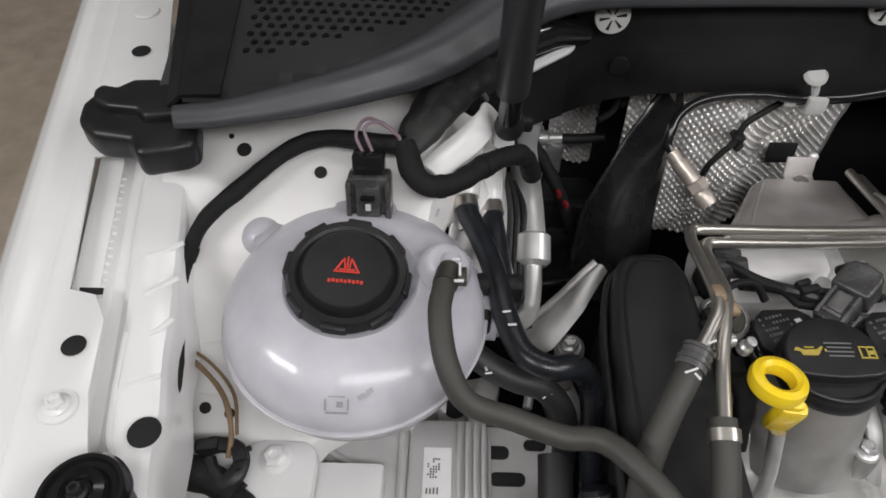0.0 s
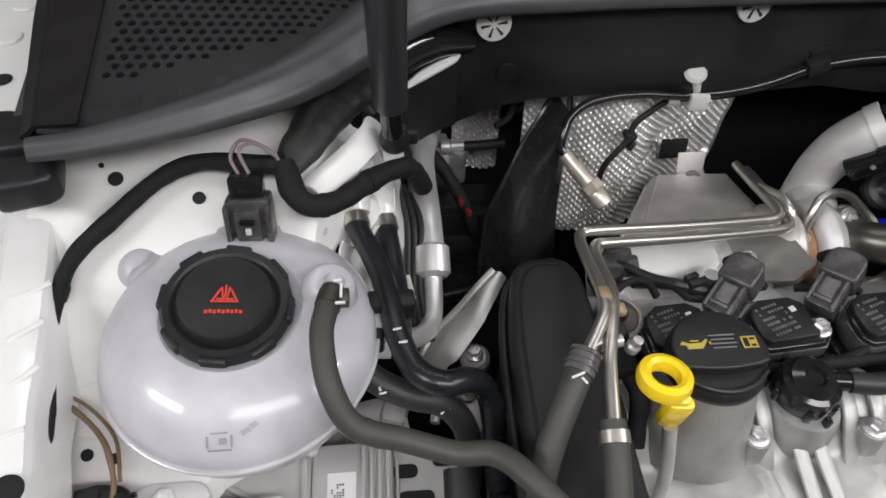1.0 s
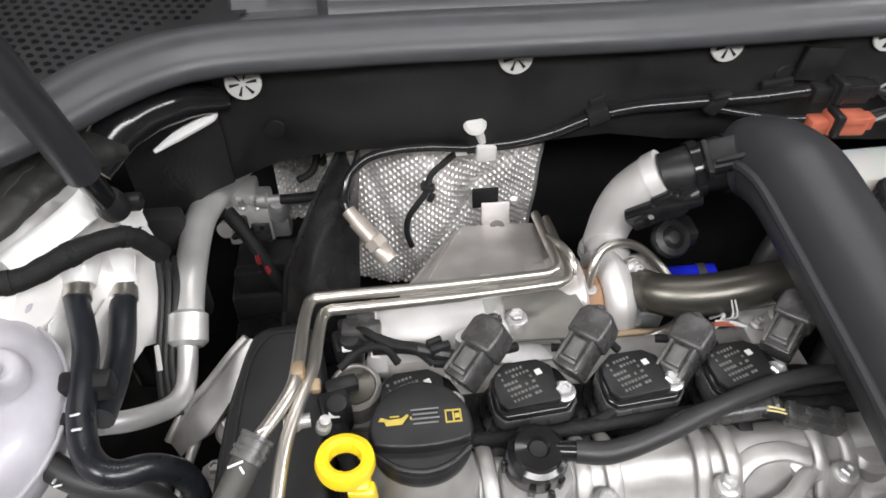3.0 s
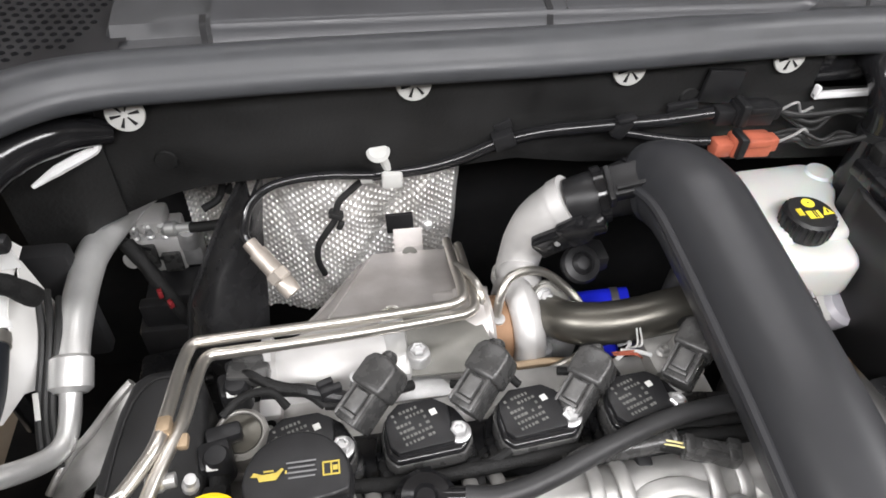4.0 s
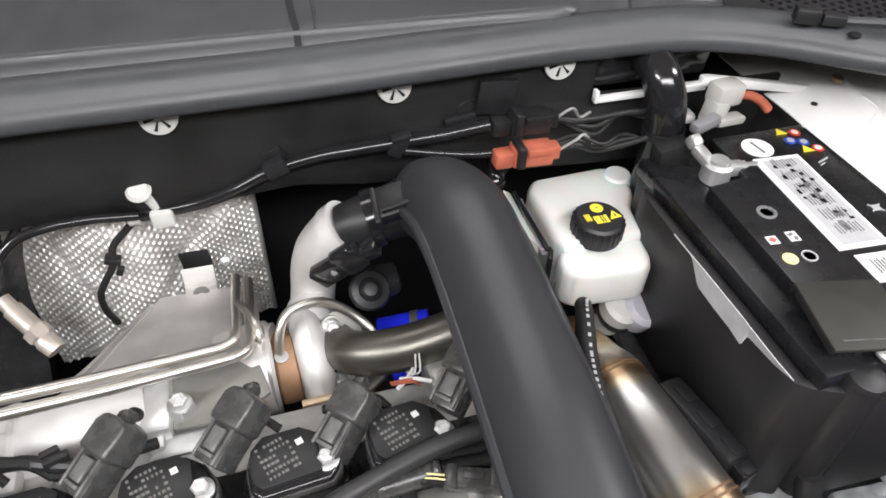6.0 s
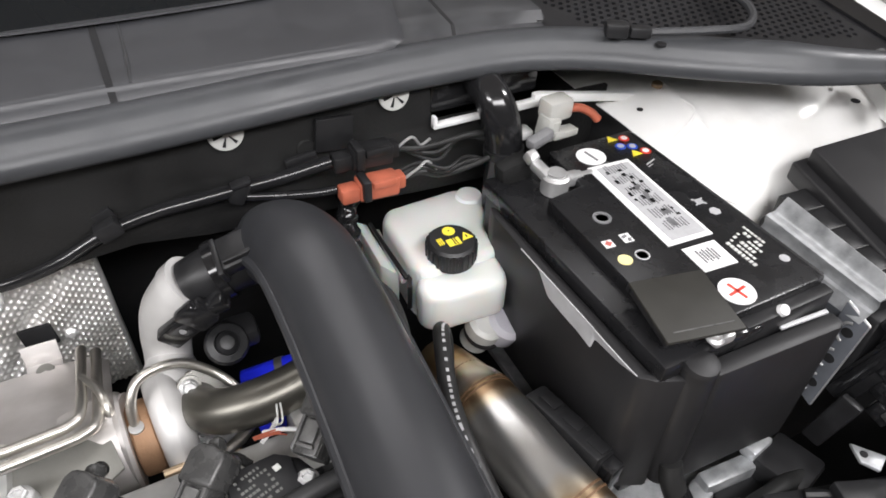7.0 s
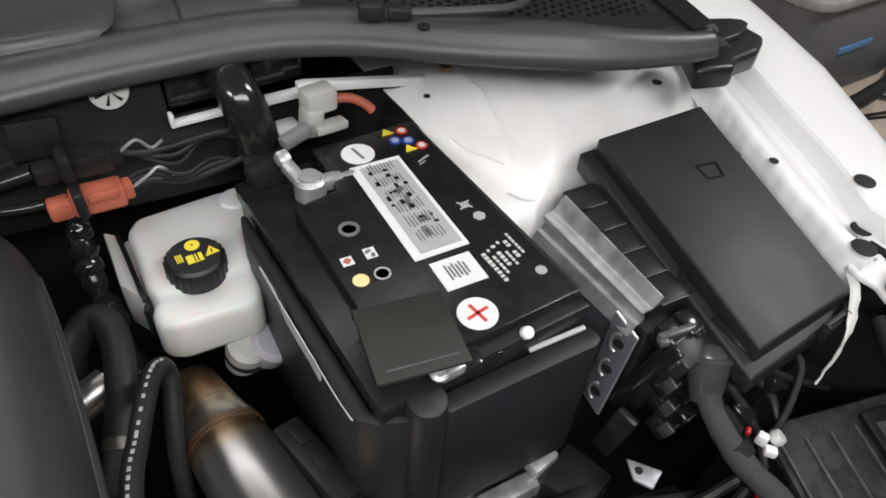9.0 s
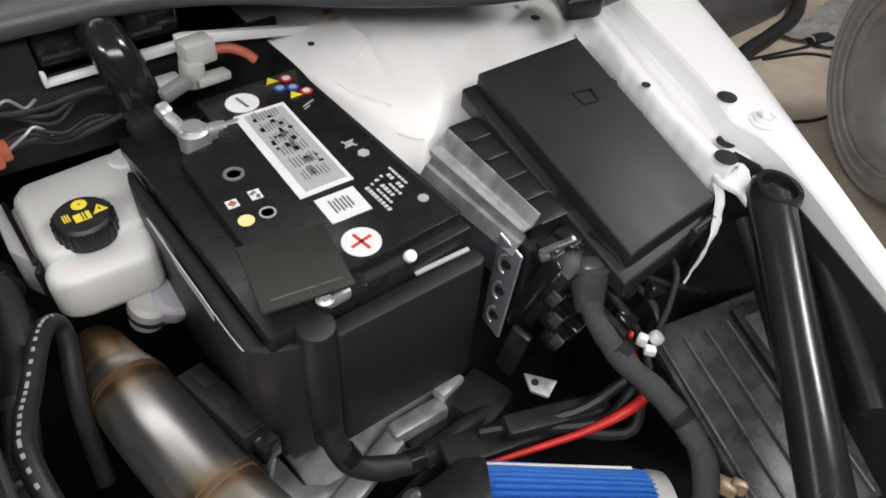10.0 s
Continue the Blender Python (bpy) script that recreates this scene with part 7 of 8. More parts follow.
# ---- brake fluid reservoir ----
bf = thing("brake_fluid_reservoir", (0.87, 0.61, 0.79), "white plastic brake fluid reservoir with black cap", "brake reservoir")
part("upper_body", fuse(prism([(0.822, 0.680), (0.834, 0.697), (0.912, 0.700), (0.928, 0.694), (0.934, 0.676), (0.928, 0.650), (0.914, 0.632), (0.908, 0.590), (0.828, 0.590), (0.820, 0.600)], 0.800, 0.866, 0.009, seg=4), lathe([(0.016, 0), (0.016, 0.058), (0.013, 0.064), (0, 0.065)], (0.922, 0.678, 0.805), n=24)), WHITETANK, bf)
part("lower_body", fuse(prism([(0.836, 0.612), (0.912, 0.615), (0.909, 0.590), (0.904, 0.567), (0.896, 0.556), (0.832, 0.561), (0.818, 0.568), (0.815, 0.582), (0.820, 0.594)], 0.810, 0.857, 0.009, seg=4), prism([(0.84, 0.60), (0.90, 0.60), (0.895, 0.566), (0.832, 0.572)], 0.800, 0.815, 0.005, seg=3)), WHITETANK, bf)
part("edge_seam", fuse(tube([(0.816, 0.612, 0.842), (0.818, 0.645, 0.842), (0.822, 0.692, 0.842)], 0.0032, 8, 4), prism([(0.803, 0.640), (0.8145, 0.618), (0.8165, 0.705), (0.806, 0.716)], 0.795, 0.845, 0.003)), WHITETANK, bf)
part("strap", fuse(block((0.8165, 0.652, 0.850), (0.0042, 0.092, 0.0035), 0.0008), block((0.8175, 0.602, 0.836), (0.0045, 0.018, 0.030), 0.0012, (0, 0, -25)), block((0.823, 0.590, 0.822), (0.0045, 0.020, 0.018), 0.0012, (0, 0, -30))), PLASTIC, bf, "black plastic holding strap")
CX, CY = 0.863, 0.606
bc = part("cap", lathe([(0.024, -0.012), (0.0245, 0.0), (0.0235, 0.008), (0.021, 0.0105), (0, 0.0105)], (CX, CY, 0.872), (0, -0.03, 1), 48), PLASTIC, bf, "black cap with yellow symbols")
part("ribs", fuse(*[block((CX + 0.0243 * math.cos(a), CY + 0.0243 * math.sin(a), 0.871), (0.0016, 0.003, 0.016), 0.0005, (0, 0, math.degrees(a))) for a in np.linspace(0, 6.283, 24, endpoint=False)]), PLASTIC, bc)
yz = 0.8828
part("symbol", moved(fuse(prism(disc_outline(0.862, 0.611, 0.0062), yz, yz + 0.0006), prism([(0.868, 0.593), (0.880, 0.594), (0.874, 0.604)], yz, yz + 0.0006), prism([(0.853, 0.590), (0.866, 0.590), (0.866, 0.600), (0.853, 0.600)], yz, yz + 0.0006), *[block((0.846 + 0.002 * i, 0.600, yz), (0.0012, 0.009, 0.0012), 0) for i in range(3)]), Matrix.Translation((0.003, 0.006, 0))), YELLOWINK, bc)
part("symbol_detail", moved(fuse(prism(disc_outline(0.862, 0.611, 0.0009), yz + 0.0007, yz + 0.001), block((0.8595, 0.595, yz + 0.0008), (0.001, 0.009, 0.0006), 0), block((0.862, 0.595, yz + 0.0008), (0.001, 0.009, 0.0006), 0), block((0.874, 0.5975, yz + 0.0008), (0.0012, 0.004, 0.0006), 0)), Matrix.Translation((0.003, 0.006, 0))), PLASTIC, bc)
part("neck", lathe([(0.016, 0), (0.016, 0.02), (0.019, 0.022), (0.019, 0.034), (0.014, 0.038)], (0.876, 0.572, 0.770), (0.2, -0.35, 1), 24), CLEAR, bf)
part("neck", lathe([(0.014, 0), (0.019, 0.008), (0.020, 0.024), (0.016, 0.030)], (0.894, 0.564, 0.776), (0.35, -0.35, 1), 24), TANK, bf, "pale lilac port")
part("neck_ring", lathe([(0.0195, 0), (0.021, 0.003), (0.0195, 0.006)], (0.880, 0.566, 0.784), (0.2, -0.35, 1), 24), PLASTIC, bf)
whole("crinkled_cable", tube([(0.800, 0.70, 0.90), (0.788, 0.685, 0.87), (0.785, 0.66, 0.83), (0.788, 0.63, 0.80), (0.790, 0.59, 0.78)], 0.012, 14, 10, wobble=0.5), GLOSS, "crinkled glossy black conduit beside the brake reservoir", "wiring")
dot = thing("printed_brake_hose", (0.80, 0.5, 0.85), "black hose with a line of white printed marks", "hose")
DP = [(0.788, 0.450, 0.750), (0.794, 0.472, 0.790), (0.801, 0.493, 0.822), (0.8105, 0.515, 0.847), (0.8105, 0.522, 0.862), (0.8035, 0.512, 0.875), (0.794, 0.491, 0.882), (0.779, 0.454, 0.885), (0.770, 0.428, 0.891), (0.765, 0.402, 0.892), (0.766, 0.365, 0.875), (0.772, 0.32, 0.84), (0.778, 0.28, 0.79)]
part("hose_body", tube(DP, 0.0072, 14, 8), RUBBER, dot)
sp = spline(DP, 8)


def on_hose(i, r):
    """A frame on the hose's upper side: across, along and out of it."""
    along = (sp[i + 1] - sp[i - 1]).normalized()
    out = Vector((-0.15, -0.55, 0.85))
    out = (out - along * out.dot(along)).normalized()
    return Matrix.Translation(sp[i] + out * r) @ Matrix((along.cross(out), along, out)).transposed().to_4x4()


parts("print_mark", [moved(block((0, 0, 0), (0.0024, 0.0036 if i % 7 else 0.0060, 0.0008), 0.0003), on_hose(i, 0.0072)) for i in range(38, 84, 2)], SILVERLABEL, dot)
bh = thing("black_hose", (0.76, 0.55, 0.80), "fat black rubber hose arching beside the charge pipe", "hose")
part("hose_body", tube([(0.742, 0.592, 0.790), (0.750, 0.600, 0.822), (0.766, 0.608, 0.843), (0.780, 0.606, 0.849), (0.786, 0.581, 0.847), (0.778, 0.538, 0.838), (0.763, 0.501, 0.820), (0.750, 0.481, 0.790)], 0.0120, 20, 8), RUBBER, bh)
part("clamp", tube([(0.7655, 0.5070, 0.8235), (0.7625, 0.5000, 0.8195)], 0.0128, 20, 2, smooth=False), DARKSTEEL, bh, "dark spring clamp")
st = thing("stainless_pipe", (0.835, 0.44, 0.75), "welded stainless pipe with straw and brown heat tints", "pipe")
part("pipe_body", tube([(0.828, 0.56, 0.775), (0.829, 0.53, 0.786), (0.831, 0.505, 0.792), (0.833, 0.485, 0.795), (0.838, 0.44, 0.795), (0.846, 0.39, 0.790), (0.855, 0.35, 0.783), (0.87, 0.30, 0.77), (0.89, 0.25, 0.752), (0.92, 0.20, 0.735)], [0.022, 0.025, 0.0275, 0.0315, 0.0325, 0.0325, 0.0325, 0.033, 0.033, 0.033], 36, 8), STAINLESS, st)
parts("weld", [tube([(0.8328 + k * 0.0006, 0.4868 - 0.0042 * k, 0.795), (0.8330 + k * 0.0006, 0.4850 - 0.0042 * k, 0.795)], 0.0320 + 0.0003 * k, 40, 2, smooth=False) for k in (0, 1)] + [tube([(0.8498 + 0.0012 * k, 0.3710 - 0.0055 * k, 0.7869), (0.8502 + 0.0012 * k, 0.3692 - 0.0055 * k, 0.7866)], 0.0331, 40, 2, smooth=False) for k in (0, 1)] + [tube([(0.8302, 0.511, 0.7905), (0.8304, 0.5095, 0.7908)], 0.0272, 40, 2, smooth=False)], WELD, st, "rippled brown weld seam")
whole("stainless_stub", tube([(0.7395, 0.5534, 0.8149), (0.7495, 0.5564, 0.8179), (0.7595, 0.5594, 0.8199), (0.7695, 0.5634, 0.8209)], 0.0145, 24, 6), STAINLESS, "short bright pipe end deep in the bay", "pipe")
rbx = thing("relay_box", (0.885, 0.42, 0.76), "long black plastic relay box beside the battery", "relay box")
part("body", block((0.884, 0.428, 0.795), (0.026, 0.085, 0.026), 0.004, (0, 10, 12)), PLASTIC, rbx)
parts("cover", [block((0.884 + 0.005 * i, 0.452 - 0.027 * i, 0.8075), (0.014, 0.018, 0.003), 0.001, (0, 10, 12)) for i in range(3)], PLASTIC, rbx)
part("catch", block((0.896, 0.385, 0.788), (0.018, 0.022, 0.026), 0.003, (0, 0, 12)), GLOSS, rbx)
part("catch_edge", block((0.892, 0.396, 0.803), (0.020, 0.002, 0.003), 0.0006, (0, 0, 25)), SILVERLABEL, rbx)

# ---- battery ----
bat = thing("car_battery", (1.0, 0.51, 0.74), "black car battery with grey label and red plus sign", "battery")
part("case", span(0.916, 1.088, 0.380, 0.638, 0.74, 0.905, 0.004), PLASTIC, bat)
part("lid", fuse(span(0.914, 1.090, 0.378, 0.640, 0.898, 0.915, 0.003), prism([(0.950, 0.388), (1.086, 0.388), (1.086, 0.636), (0.985, 0.636), (0.982, 0.575), (0.940, 0.570), (0.936, 0.45)], 0.914, 0.9295, 0.002)), BATT, bat)
part("front_ledge", fuse(span(0.985, 1.088, 0.377, 0.389, 0.900, 0.922, 0.002), block((1.085, 0.51, 0.926), (0.004, 0.24, 0.008), 0.001)), PLASTIC, bat)
LM = pose(1.021, 0.531, 0.9297, 0, 0, -3.5)
lab = part("type_label", moved(block((0, 0, 0.0004), (0.047, 0.124, 0.0008), 0), LM), PAPER, bat, "grey printed type label")
part("grey_field", moved(block((0.002, 0, 0.0010), (0.036, 0.114, 0.0005), 0), LM), SILVERLABEL, lab)
rnd = random.Random(4)
part("print", moved(fuse(*[block((0.012 - 0.003 * (i % 8), 0.052 - 0.0045 * (i // 8) * 4 - 0.001 * (i % 3), 0.0014), (0.0011, 0.010 + 0.004 * rnd.random(), 0.0003), 0) for i in range(48)], block((0.002, 0.018, 0.0014), (0.010, 0.006, 0.0003), 0, (0, 0, 40)), block((0.003, 0.004, 0.0014), (0.012, 0.005, 0.0003), 0, (0, 0, 70)), block((0.004, -0.022, 0.0014), (0.008, 0.007, 0.0003), 0), block((0.0, -0.036, 0.0014), (0.005, 0.012, 0.0003), 0)), LM), GREYINK, lab)
part("black_print", moved(fuse(*[block((-0.011 + 0.0045 * (i % 6) + 0.001 * rnd.random(), 0.046 - 0.0075 * (i // 6) + 0.002 * rnd.random(), 0.0018), (0.0020 + 0.0022 * rnd.random(), 0.0022 + 0.0035 * rnd.random(), 0.0003), 0) for i in range(78) if rnd.random() < 0.2]), LM), BATT, lab)
part("second_label", moved(block((0, 0, 0), (0.034, 0.030, 0.0008), 0), pose(1.017, 0.447, 0.9300, 0, 0, -4)), PAPER, bat, "small white printed label")
part("second_print", moved(fuse(*[block((-0.008 + 0.003 * i, 0.001, 0.0006), (0.0016, 0.016 - 0.004 * (i % 2), 0.0003), 0) for i in range(6)]), pose(1.017, 0.447, 0.9300, 0, 0, -4)), GREYINK, bat)
for sx, sy, plus in ((1.018, 0.610, False), (1.006, 0.406, True)):
    dsc = part("pole_mark", prism(disc_outline(sx, sy, 0.0148, 36), 0.9297, 0.9304), PAPER, bat, "white disc with a pole sign")
    bars = [block((sx, sy, 0.9307), (0.0025, 0.0185, 0.0004), 0, (0, 0, 8))]
    if plus:
        bars.append(block((sx, sy, 0.9307), (0.0185, 0.0025, 0.0004), 0, (0, 0, 8)))
    part("sign", fuse(*bars), REDINK if plus else GREYINK, dsc)
for ix, iy, im in ((1.056, 0.628, YELLOWINK), (1.070, 0.624, REDINK), (1.057, 0.613, BLUEINK), (1.068, 0.608, BLUEINK), (1.075, 0.596, REDINK), (1.063, 0.597, YELLOWINK)):
    if im is YELLOWINK:
        part("hazard_symbol", prism([(ix - 0.006, iy - 0.004), (ix + 0.006, iy - 0.004), (ix, iy + 0.006)], 0.9297, 0.9303), im, bat)
    else:
        part("hazard_symbol", prism(disc_outline(ix, iy, 0.0056, 20), 0.9297, 0.9303), im, bat)
        part("symbol_core", prism(disc_outline(ix, iy, 0.0035, 16), 0.9304, 0.9307), PAPER if im is REDINK else SILVERLABEL, bat)
rnp = random.Random(21)
part("fine_print", fuse(*[block((1.043 + 0.0058 * i, 0.452 + 0.002 * i - 0.0042 * j, 0.9300), (0.0034 - 0.0012 * (i % 2), 0.0026 + 0.001 * rnp.random(), 0.0005), 0, (0, 0, -4)) for i in range(6) for j in range(8 - (i % 3)) if rnp.random() < 0.88]), CLEAR, bat, "rows of tiny pale print")
parts("recycling_mark", (prism(disc_outline(1.072, 0.418, 0.0045, 16), 0.9297, 0.9303), prism(disc_outline(1.066, 0.491, 0.0055, 6), 0.9297, 0.9303), block((1.063, 0.508, 0.93), (0.014, 0.0015, 0.0006), 0, (0, 0, 30)), block((1.063, 0.508, 0.93), (0.014, 0.0015, 0.0006), 0, (0, 0, -50)), block((1.063, 0.508, 0.93), (0.007, 0.007, 0.0005), 0), block((1.066, 0.578, 0.93), (0.014, 0.0015, 0.0005), 0, (0, 0, 20)), block((1.062, 0.573, 0.93), (0.008, 0.001, 0.0005), 0, (0, 0, 20))), SILVERLABEL, bat)
part("left_symbol", prism(disc_outline(0.950, 0.473, 0.0062, 20), 0.9297, 0.9304), PALEYELLOW, bat)
part("left_symbol", lathe([(0.0050, 0), (0.0050, 0.0006), (0.0064, 0.0006), (0.0064, 0)], (0.967, 0.472, 0.9297), n=24), SILVERLABEL, bat)
part("left_symbol", block((0.950, 0.495, 0.9300), (0.009, 0.009, 0.0006), 0, (0, 0, -5)), PAPER, bat)
part("left_symbol", block((0.950, 0.495, 0.9304), (0.005, 0.005, 0.0006), 0, (0, 0, 40)), FADEDRED, bat)
part("left_symbol", block((0.969, 0.495, 0.9300), (0.009, 0.011, 0.0006), 0, (0, 0, -5)), PAPER, bat)
part("left_symbol", fuse(block((0.968, 0.497, 0.9304), (0.005, 0.003, 0.0006), 0, (0, 0, 20)), block((0.970, 0.492, 0.9304), (0.003, 0.004, 0.0006), 0, (0, 0, -20))), GREYINK, bat)
part("vent_plug", lathe([(0.0085, 0), (0.0085, 0.001), (0.006, 0.0014), (0.0055, 0.0), (0, 0)], (0.967, 0.526, 0.9297), n=24), GREYINK, bat)
part("handle_pin", lathe([(0.0050, 0), (0.0045, 0.004), (0, 0.005)], (1.030, 0.380, 0.922), (0, -0.6, 0.8), 16), PAPER, bat)
TM = pose(0.953, 0.408, 0.9355, 2, 0, -12)
tc2 = part("terminal_cover", moved(block((0, 0, 0), (0.064, 0.062, 0.0036), 0.0012), TM), FLAP, bat, "black flap over the positive terminal")
part("flap_hinge", moved(block((0, 0.030, -0.0035), (0.064, 0.004, 0.008), 0.001), TM), PLASTIC, tc2)
part("flap_side", moved(block((-0.029, 0, -0.004), (0.004, 0.055, 0.007), 0.001), TM), PLASTIC, tc2)
part("flap_line", moved(prism([(-0.024, -0.024), (0.026, -0.024), (0.026, -0.0228), (-0.024, -0.0228)], 0.0019, 0.0024), TM), WORN, tc2)
part("positive_clamp", fuse(block((0.968, 0.381, 0.921), (0.020, 0.012, 0.010), 0.003), bolt(0.958, 0.379, 0.925, 0.005)), ZINC, bat)
part("terminal_lug", fuse(block((0.984, 0.385, 0.919), (0.018, 0.022, 0.012), 0.004, (0, 0, -12)), block((1.0, 0.383, 0.915), (0.020, 0.014, 0.010), 0.003)), GLOSS, bat)
neg = thing("negative_terminal", (0.955, 0.60, 0.915), "bolted grey metal battery clamp with cable lug", "battery clamp")
part("clamp", fuse(lathe([(0.0135, 0), (0.0135, 0.016), (0.011, 0.018), (0.009, 0.018), (0.009, 0.021), (0, 0.022)], (0.965, 0.594, 0.916), n=28), block((0.980, 0.592, 0.926), (0.020, 0.013, 0.012), 0.003, (0, 0, -5))), ZINC, neg)
part("bolt", fuse(lathe([(0.0065, 0), (0.0065, 0.006), (0.0045, 0.007), (0.0045, 0.018), (0, 0.018)], (0.986, 0.591, 0.926), (1, -0.1, 0.05), 6)), ZINC, neg)
part("lug", fuse(block((0.956, 0.606, 0.934), (0.012, 0.022, 0.010), 0.003, (15, 0, 12)), block((0.953, 0.620, 0.941), (0.012, 0.012, 0.012), 0.003, (30, 0, 12))), ZINC, neg)
part("sensor", fuse(block((0.972, 0.635, 0.948), (0.030, 0.012, 0.011), 0.003, (0, -8, 14))), GREYINK, neg, "grey sensor body on the clamp")
clr = thing("clear_terminal_block", (1.01, 0.655, 0.93), "clear plastic terminal block with an orange wire", "connector")
part("shell", fuse(block((1.005, 0.660, 0.962), (0.030, 0.022, 0.022), 0.004, (0, 0, 5)), block((0.995, 0.655, 0.945), (0.018, 0.020, 0.026), 0.004, (0, 8, 5)), block((1.010, 0.650, 0.938), (0.034, 0.014, 0.008), 0.002, (0, 6, 10)), lathe([(0.008, 0), (0.008, 0.012), (0, 0.014)], (0.998, 0.652, 0.942), n=16)), CLEARPLASTIC, clr)
part("wire", tube([(1.018, 0.660, 0.958), (1.034, 0.658, 0.956), (1.046, 0.654, 0.950), (1.054, 0.650, 0.942)], 0.0045, 12, 6), ORANGE, clr, "orange-brown wire")
elbh = thing("vacuum_elbow", (0.945, 0.66, 0.90), "glossy black hose elbow through the firewall", "hose")
part("bend", tube([(0.938, 0.715, 0.990), (0.938, 0.692, 0.988), (0.939, 0.672, 0.978), (0.943, 0.662, 0.960), (0.947, 0.660, 0.935), (0.948, 0.660, 0.90), (0.948, 0.66, 0.85)], [0.018, 0.018, 0.0185, 0.019, 0.0185, 0.018, 0.018], 24, 8), GLOSS, elbh)
part("collar", fuse(tube([(0.9475, 0.6598, 0.932), (0.948, 0.6595, 0.924)], 0.0205, 24, 2, smooth=False), block((0.947, 0.640, 0.930), (0.006, 0.004, 0.010), 0.001)), PLASTIC, elbh)
whole("tape_wrap", fuse(block((0.943, 0.632, 0.918), (0.034, 0.020, 0.034), 0.006, (0, -12, 0)), block((0.948, 0.628, 0.895), (0.026, 0.018, 0.03), 0.006, (0, 12, 0))), TAPE, "black taped cable bundle beside the battery", "wiring")
sl = thing("battery_sleeve", (1.0, 0.48, 0.72), "black padded sleeve round the battery's sides", "battery sleeve")
part("left_side", prism([(0.899, 0.400), (0.903, 0.388), (0.912, 0.380), (0.934, 0.370), (0.938, 0.377), (0.914, 0.390), (0.914, 0.612), (0.909, 0.617), (0.904, 0.600)], 0.755, 0.900, 0.003), SATIN, sl)
part("front_side", prism([(0.952, 0.372), (0.958, 0.362), (1.082, 0.356), (1.091, 0.360), (1.090, 0.375), (0.956, 0.379)], 0.755, 0.902, 0.004), SATIN, sl)
LIN = [((0.9030, 0.545, 0.9035), (0.9040, 0.545, 0.9030)), ((0.9025, 0.518, 0.9045), (0.9045, 0.518, 0.902)), ((0.9025, 0.500, 0.9050), (0.9045, 0.500, 0.884)), ((0.9025, 0.478, 0.9050), (0.9045, 0.478, 0.883)), ((0.9025, 0.456, 0.9050), (0.9045, 0.456, 0.883)), ((0.9025, 0.440, 0.9050), (0.9045, 0.439, 0.881)), ((0.9025, 0.437, 0.9045), (0.9045, 0.437, 0.894)), ((0.9025, 0.407, 0.9040), (0.9045, 0.407, 0.897)), ((0.9035, 0.388, 0.9035), (0.9045, 0.388, 0.9025))]


def lining(u, v):
    i = u * (len(LIN) - 1)
    a = min(int(i), len(LIN) - 2)
    p, q = (Vector(LIN[a][k]).lerp(Vector(LIN[a + 1][k]), i - a) for k in (0, 1))
    return p.lerp(q, v) + Vector((-0.0045, 0, 0.0018))


part("lining", sheet(lining, 42, 4, 0.0008), LINING, sl, "pale grey lining")
part("lining", block((1.058, 0.3745, 0.9045), (0.05, 0.004, 0.003), 0.001, (0, 0, -4)), LINING, sl, "pale grey lining")
part("corner_loop", fuse(tube([(0.946, 0.374, 0.909), (0.945, 0.372, 0.87), (0.944, 0.370, 0.82), (0.944, 0.368, 0.77)], [0.0145, 0.0145, 0.0135, 0.012], 20, 6, flat=0.8), lathe([(0.0145, 0), (0.0135, 0.004), (0.009, 0.006), (0, 0.0065)], (0.946, 0.374, 0.908), (0.03, -0.1, 1), 24)), SATIN, sl)
pc = thing("battery_cable", (1.0, 0.33, 0.72), "black battery cable hanging in front of the sleeve", "cable")
part("cable_body", tube([(0.942, 0.362, 0.80), (0.942, 0.354, 0.782), (0.949, 0.340, 0.760), (0.975, 0.326, 0.746), (1.01, 0.318, 0.740), (1.05, 0.320, 0.738), (1.09, 0.322, 0.73)], [0.0095, 0.010, 0.010, 0.010, 0.0095, 0.009, 0.009], 18, 8, wobble=0.1), RUBBER, pc)
parts("tape_band", [tube([(0.9445, 0.3490, 0.7740), (0.9475, 0.3430, 0.7645)], 0.0108, 18, 2, smooth=False), tube([(0.990, 0.3222, 0.743), (1.004, 0.3190, 0.7408)], 0.0108, 18, 2, smooth=False)], GLOSS, pc)
trayp = thing("battery_tray", (1.0, 0.45, 0.66), "galvanised battery tray edge below the sleeve", "battery tray")
part("plate", fuse(prism([(0.885, 0.47), (0.905, 0.47), (0.918, 0.375), (0.935, 0.362), (1.09, 0.345), (1.09, 0.325), (0.92, 0.345), (0.90, 0.36)], 0.700, 0.706, 0.002), block((0.896, 0.43, 0.74), (0.004, 0.11, 0.07), 0.001, (0, 12, -6)), span(0.92, 1.08, 0.36, 0.62, 0.690, 0.700, 0.002)), ZINCDULL, trayp)
part("brace", fuse(block((0.965, 0.345, 0.716), (0.085, 0.022, 0.012), 0.003, (0, 0, 18)), block((1.030, 0.357, 0.722), (0.06, 0.018, 0.02), 0.004, (0, 0, -4)), block((1.068, 0.362, 0.738), (0.03, 0.016, 0.014), 0.003, (0, 0, 10))), ZINCDULL, trayp)
part("bolt", fuse(bolt(0.985, 0.300, 0.715, 0.008), lathe([(0.014, 0), (0.012, 0.004)], (0.985, 0.300, 0.711), n=20)), ZINC, trayp)
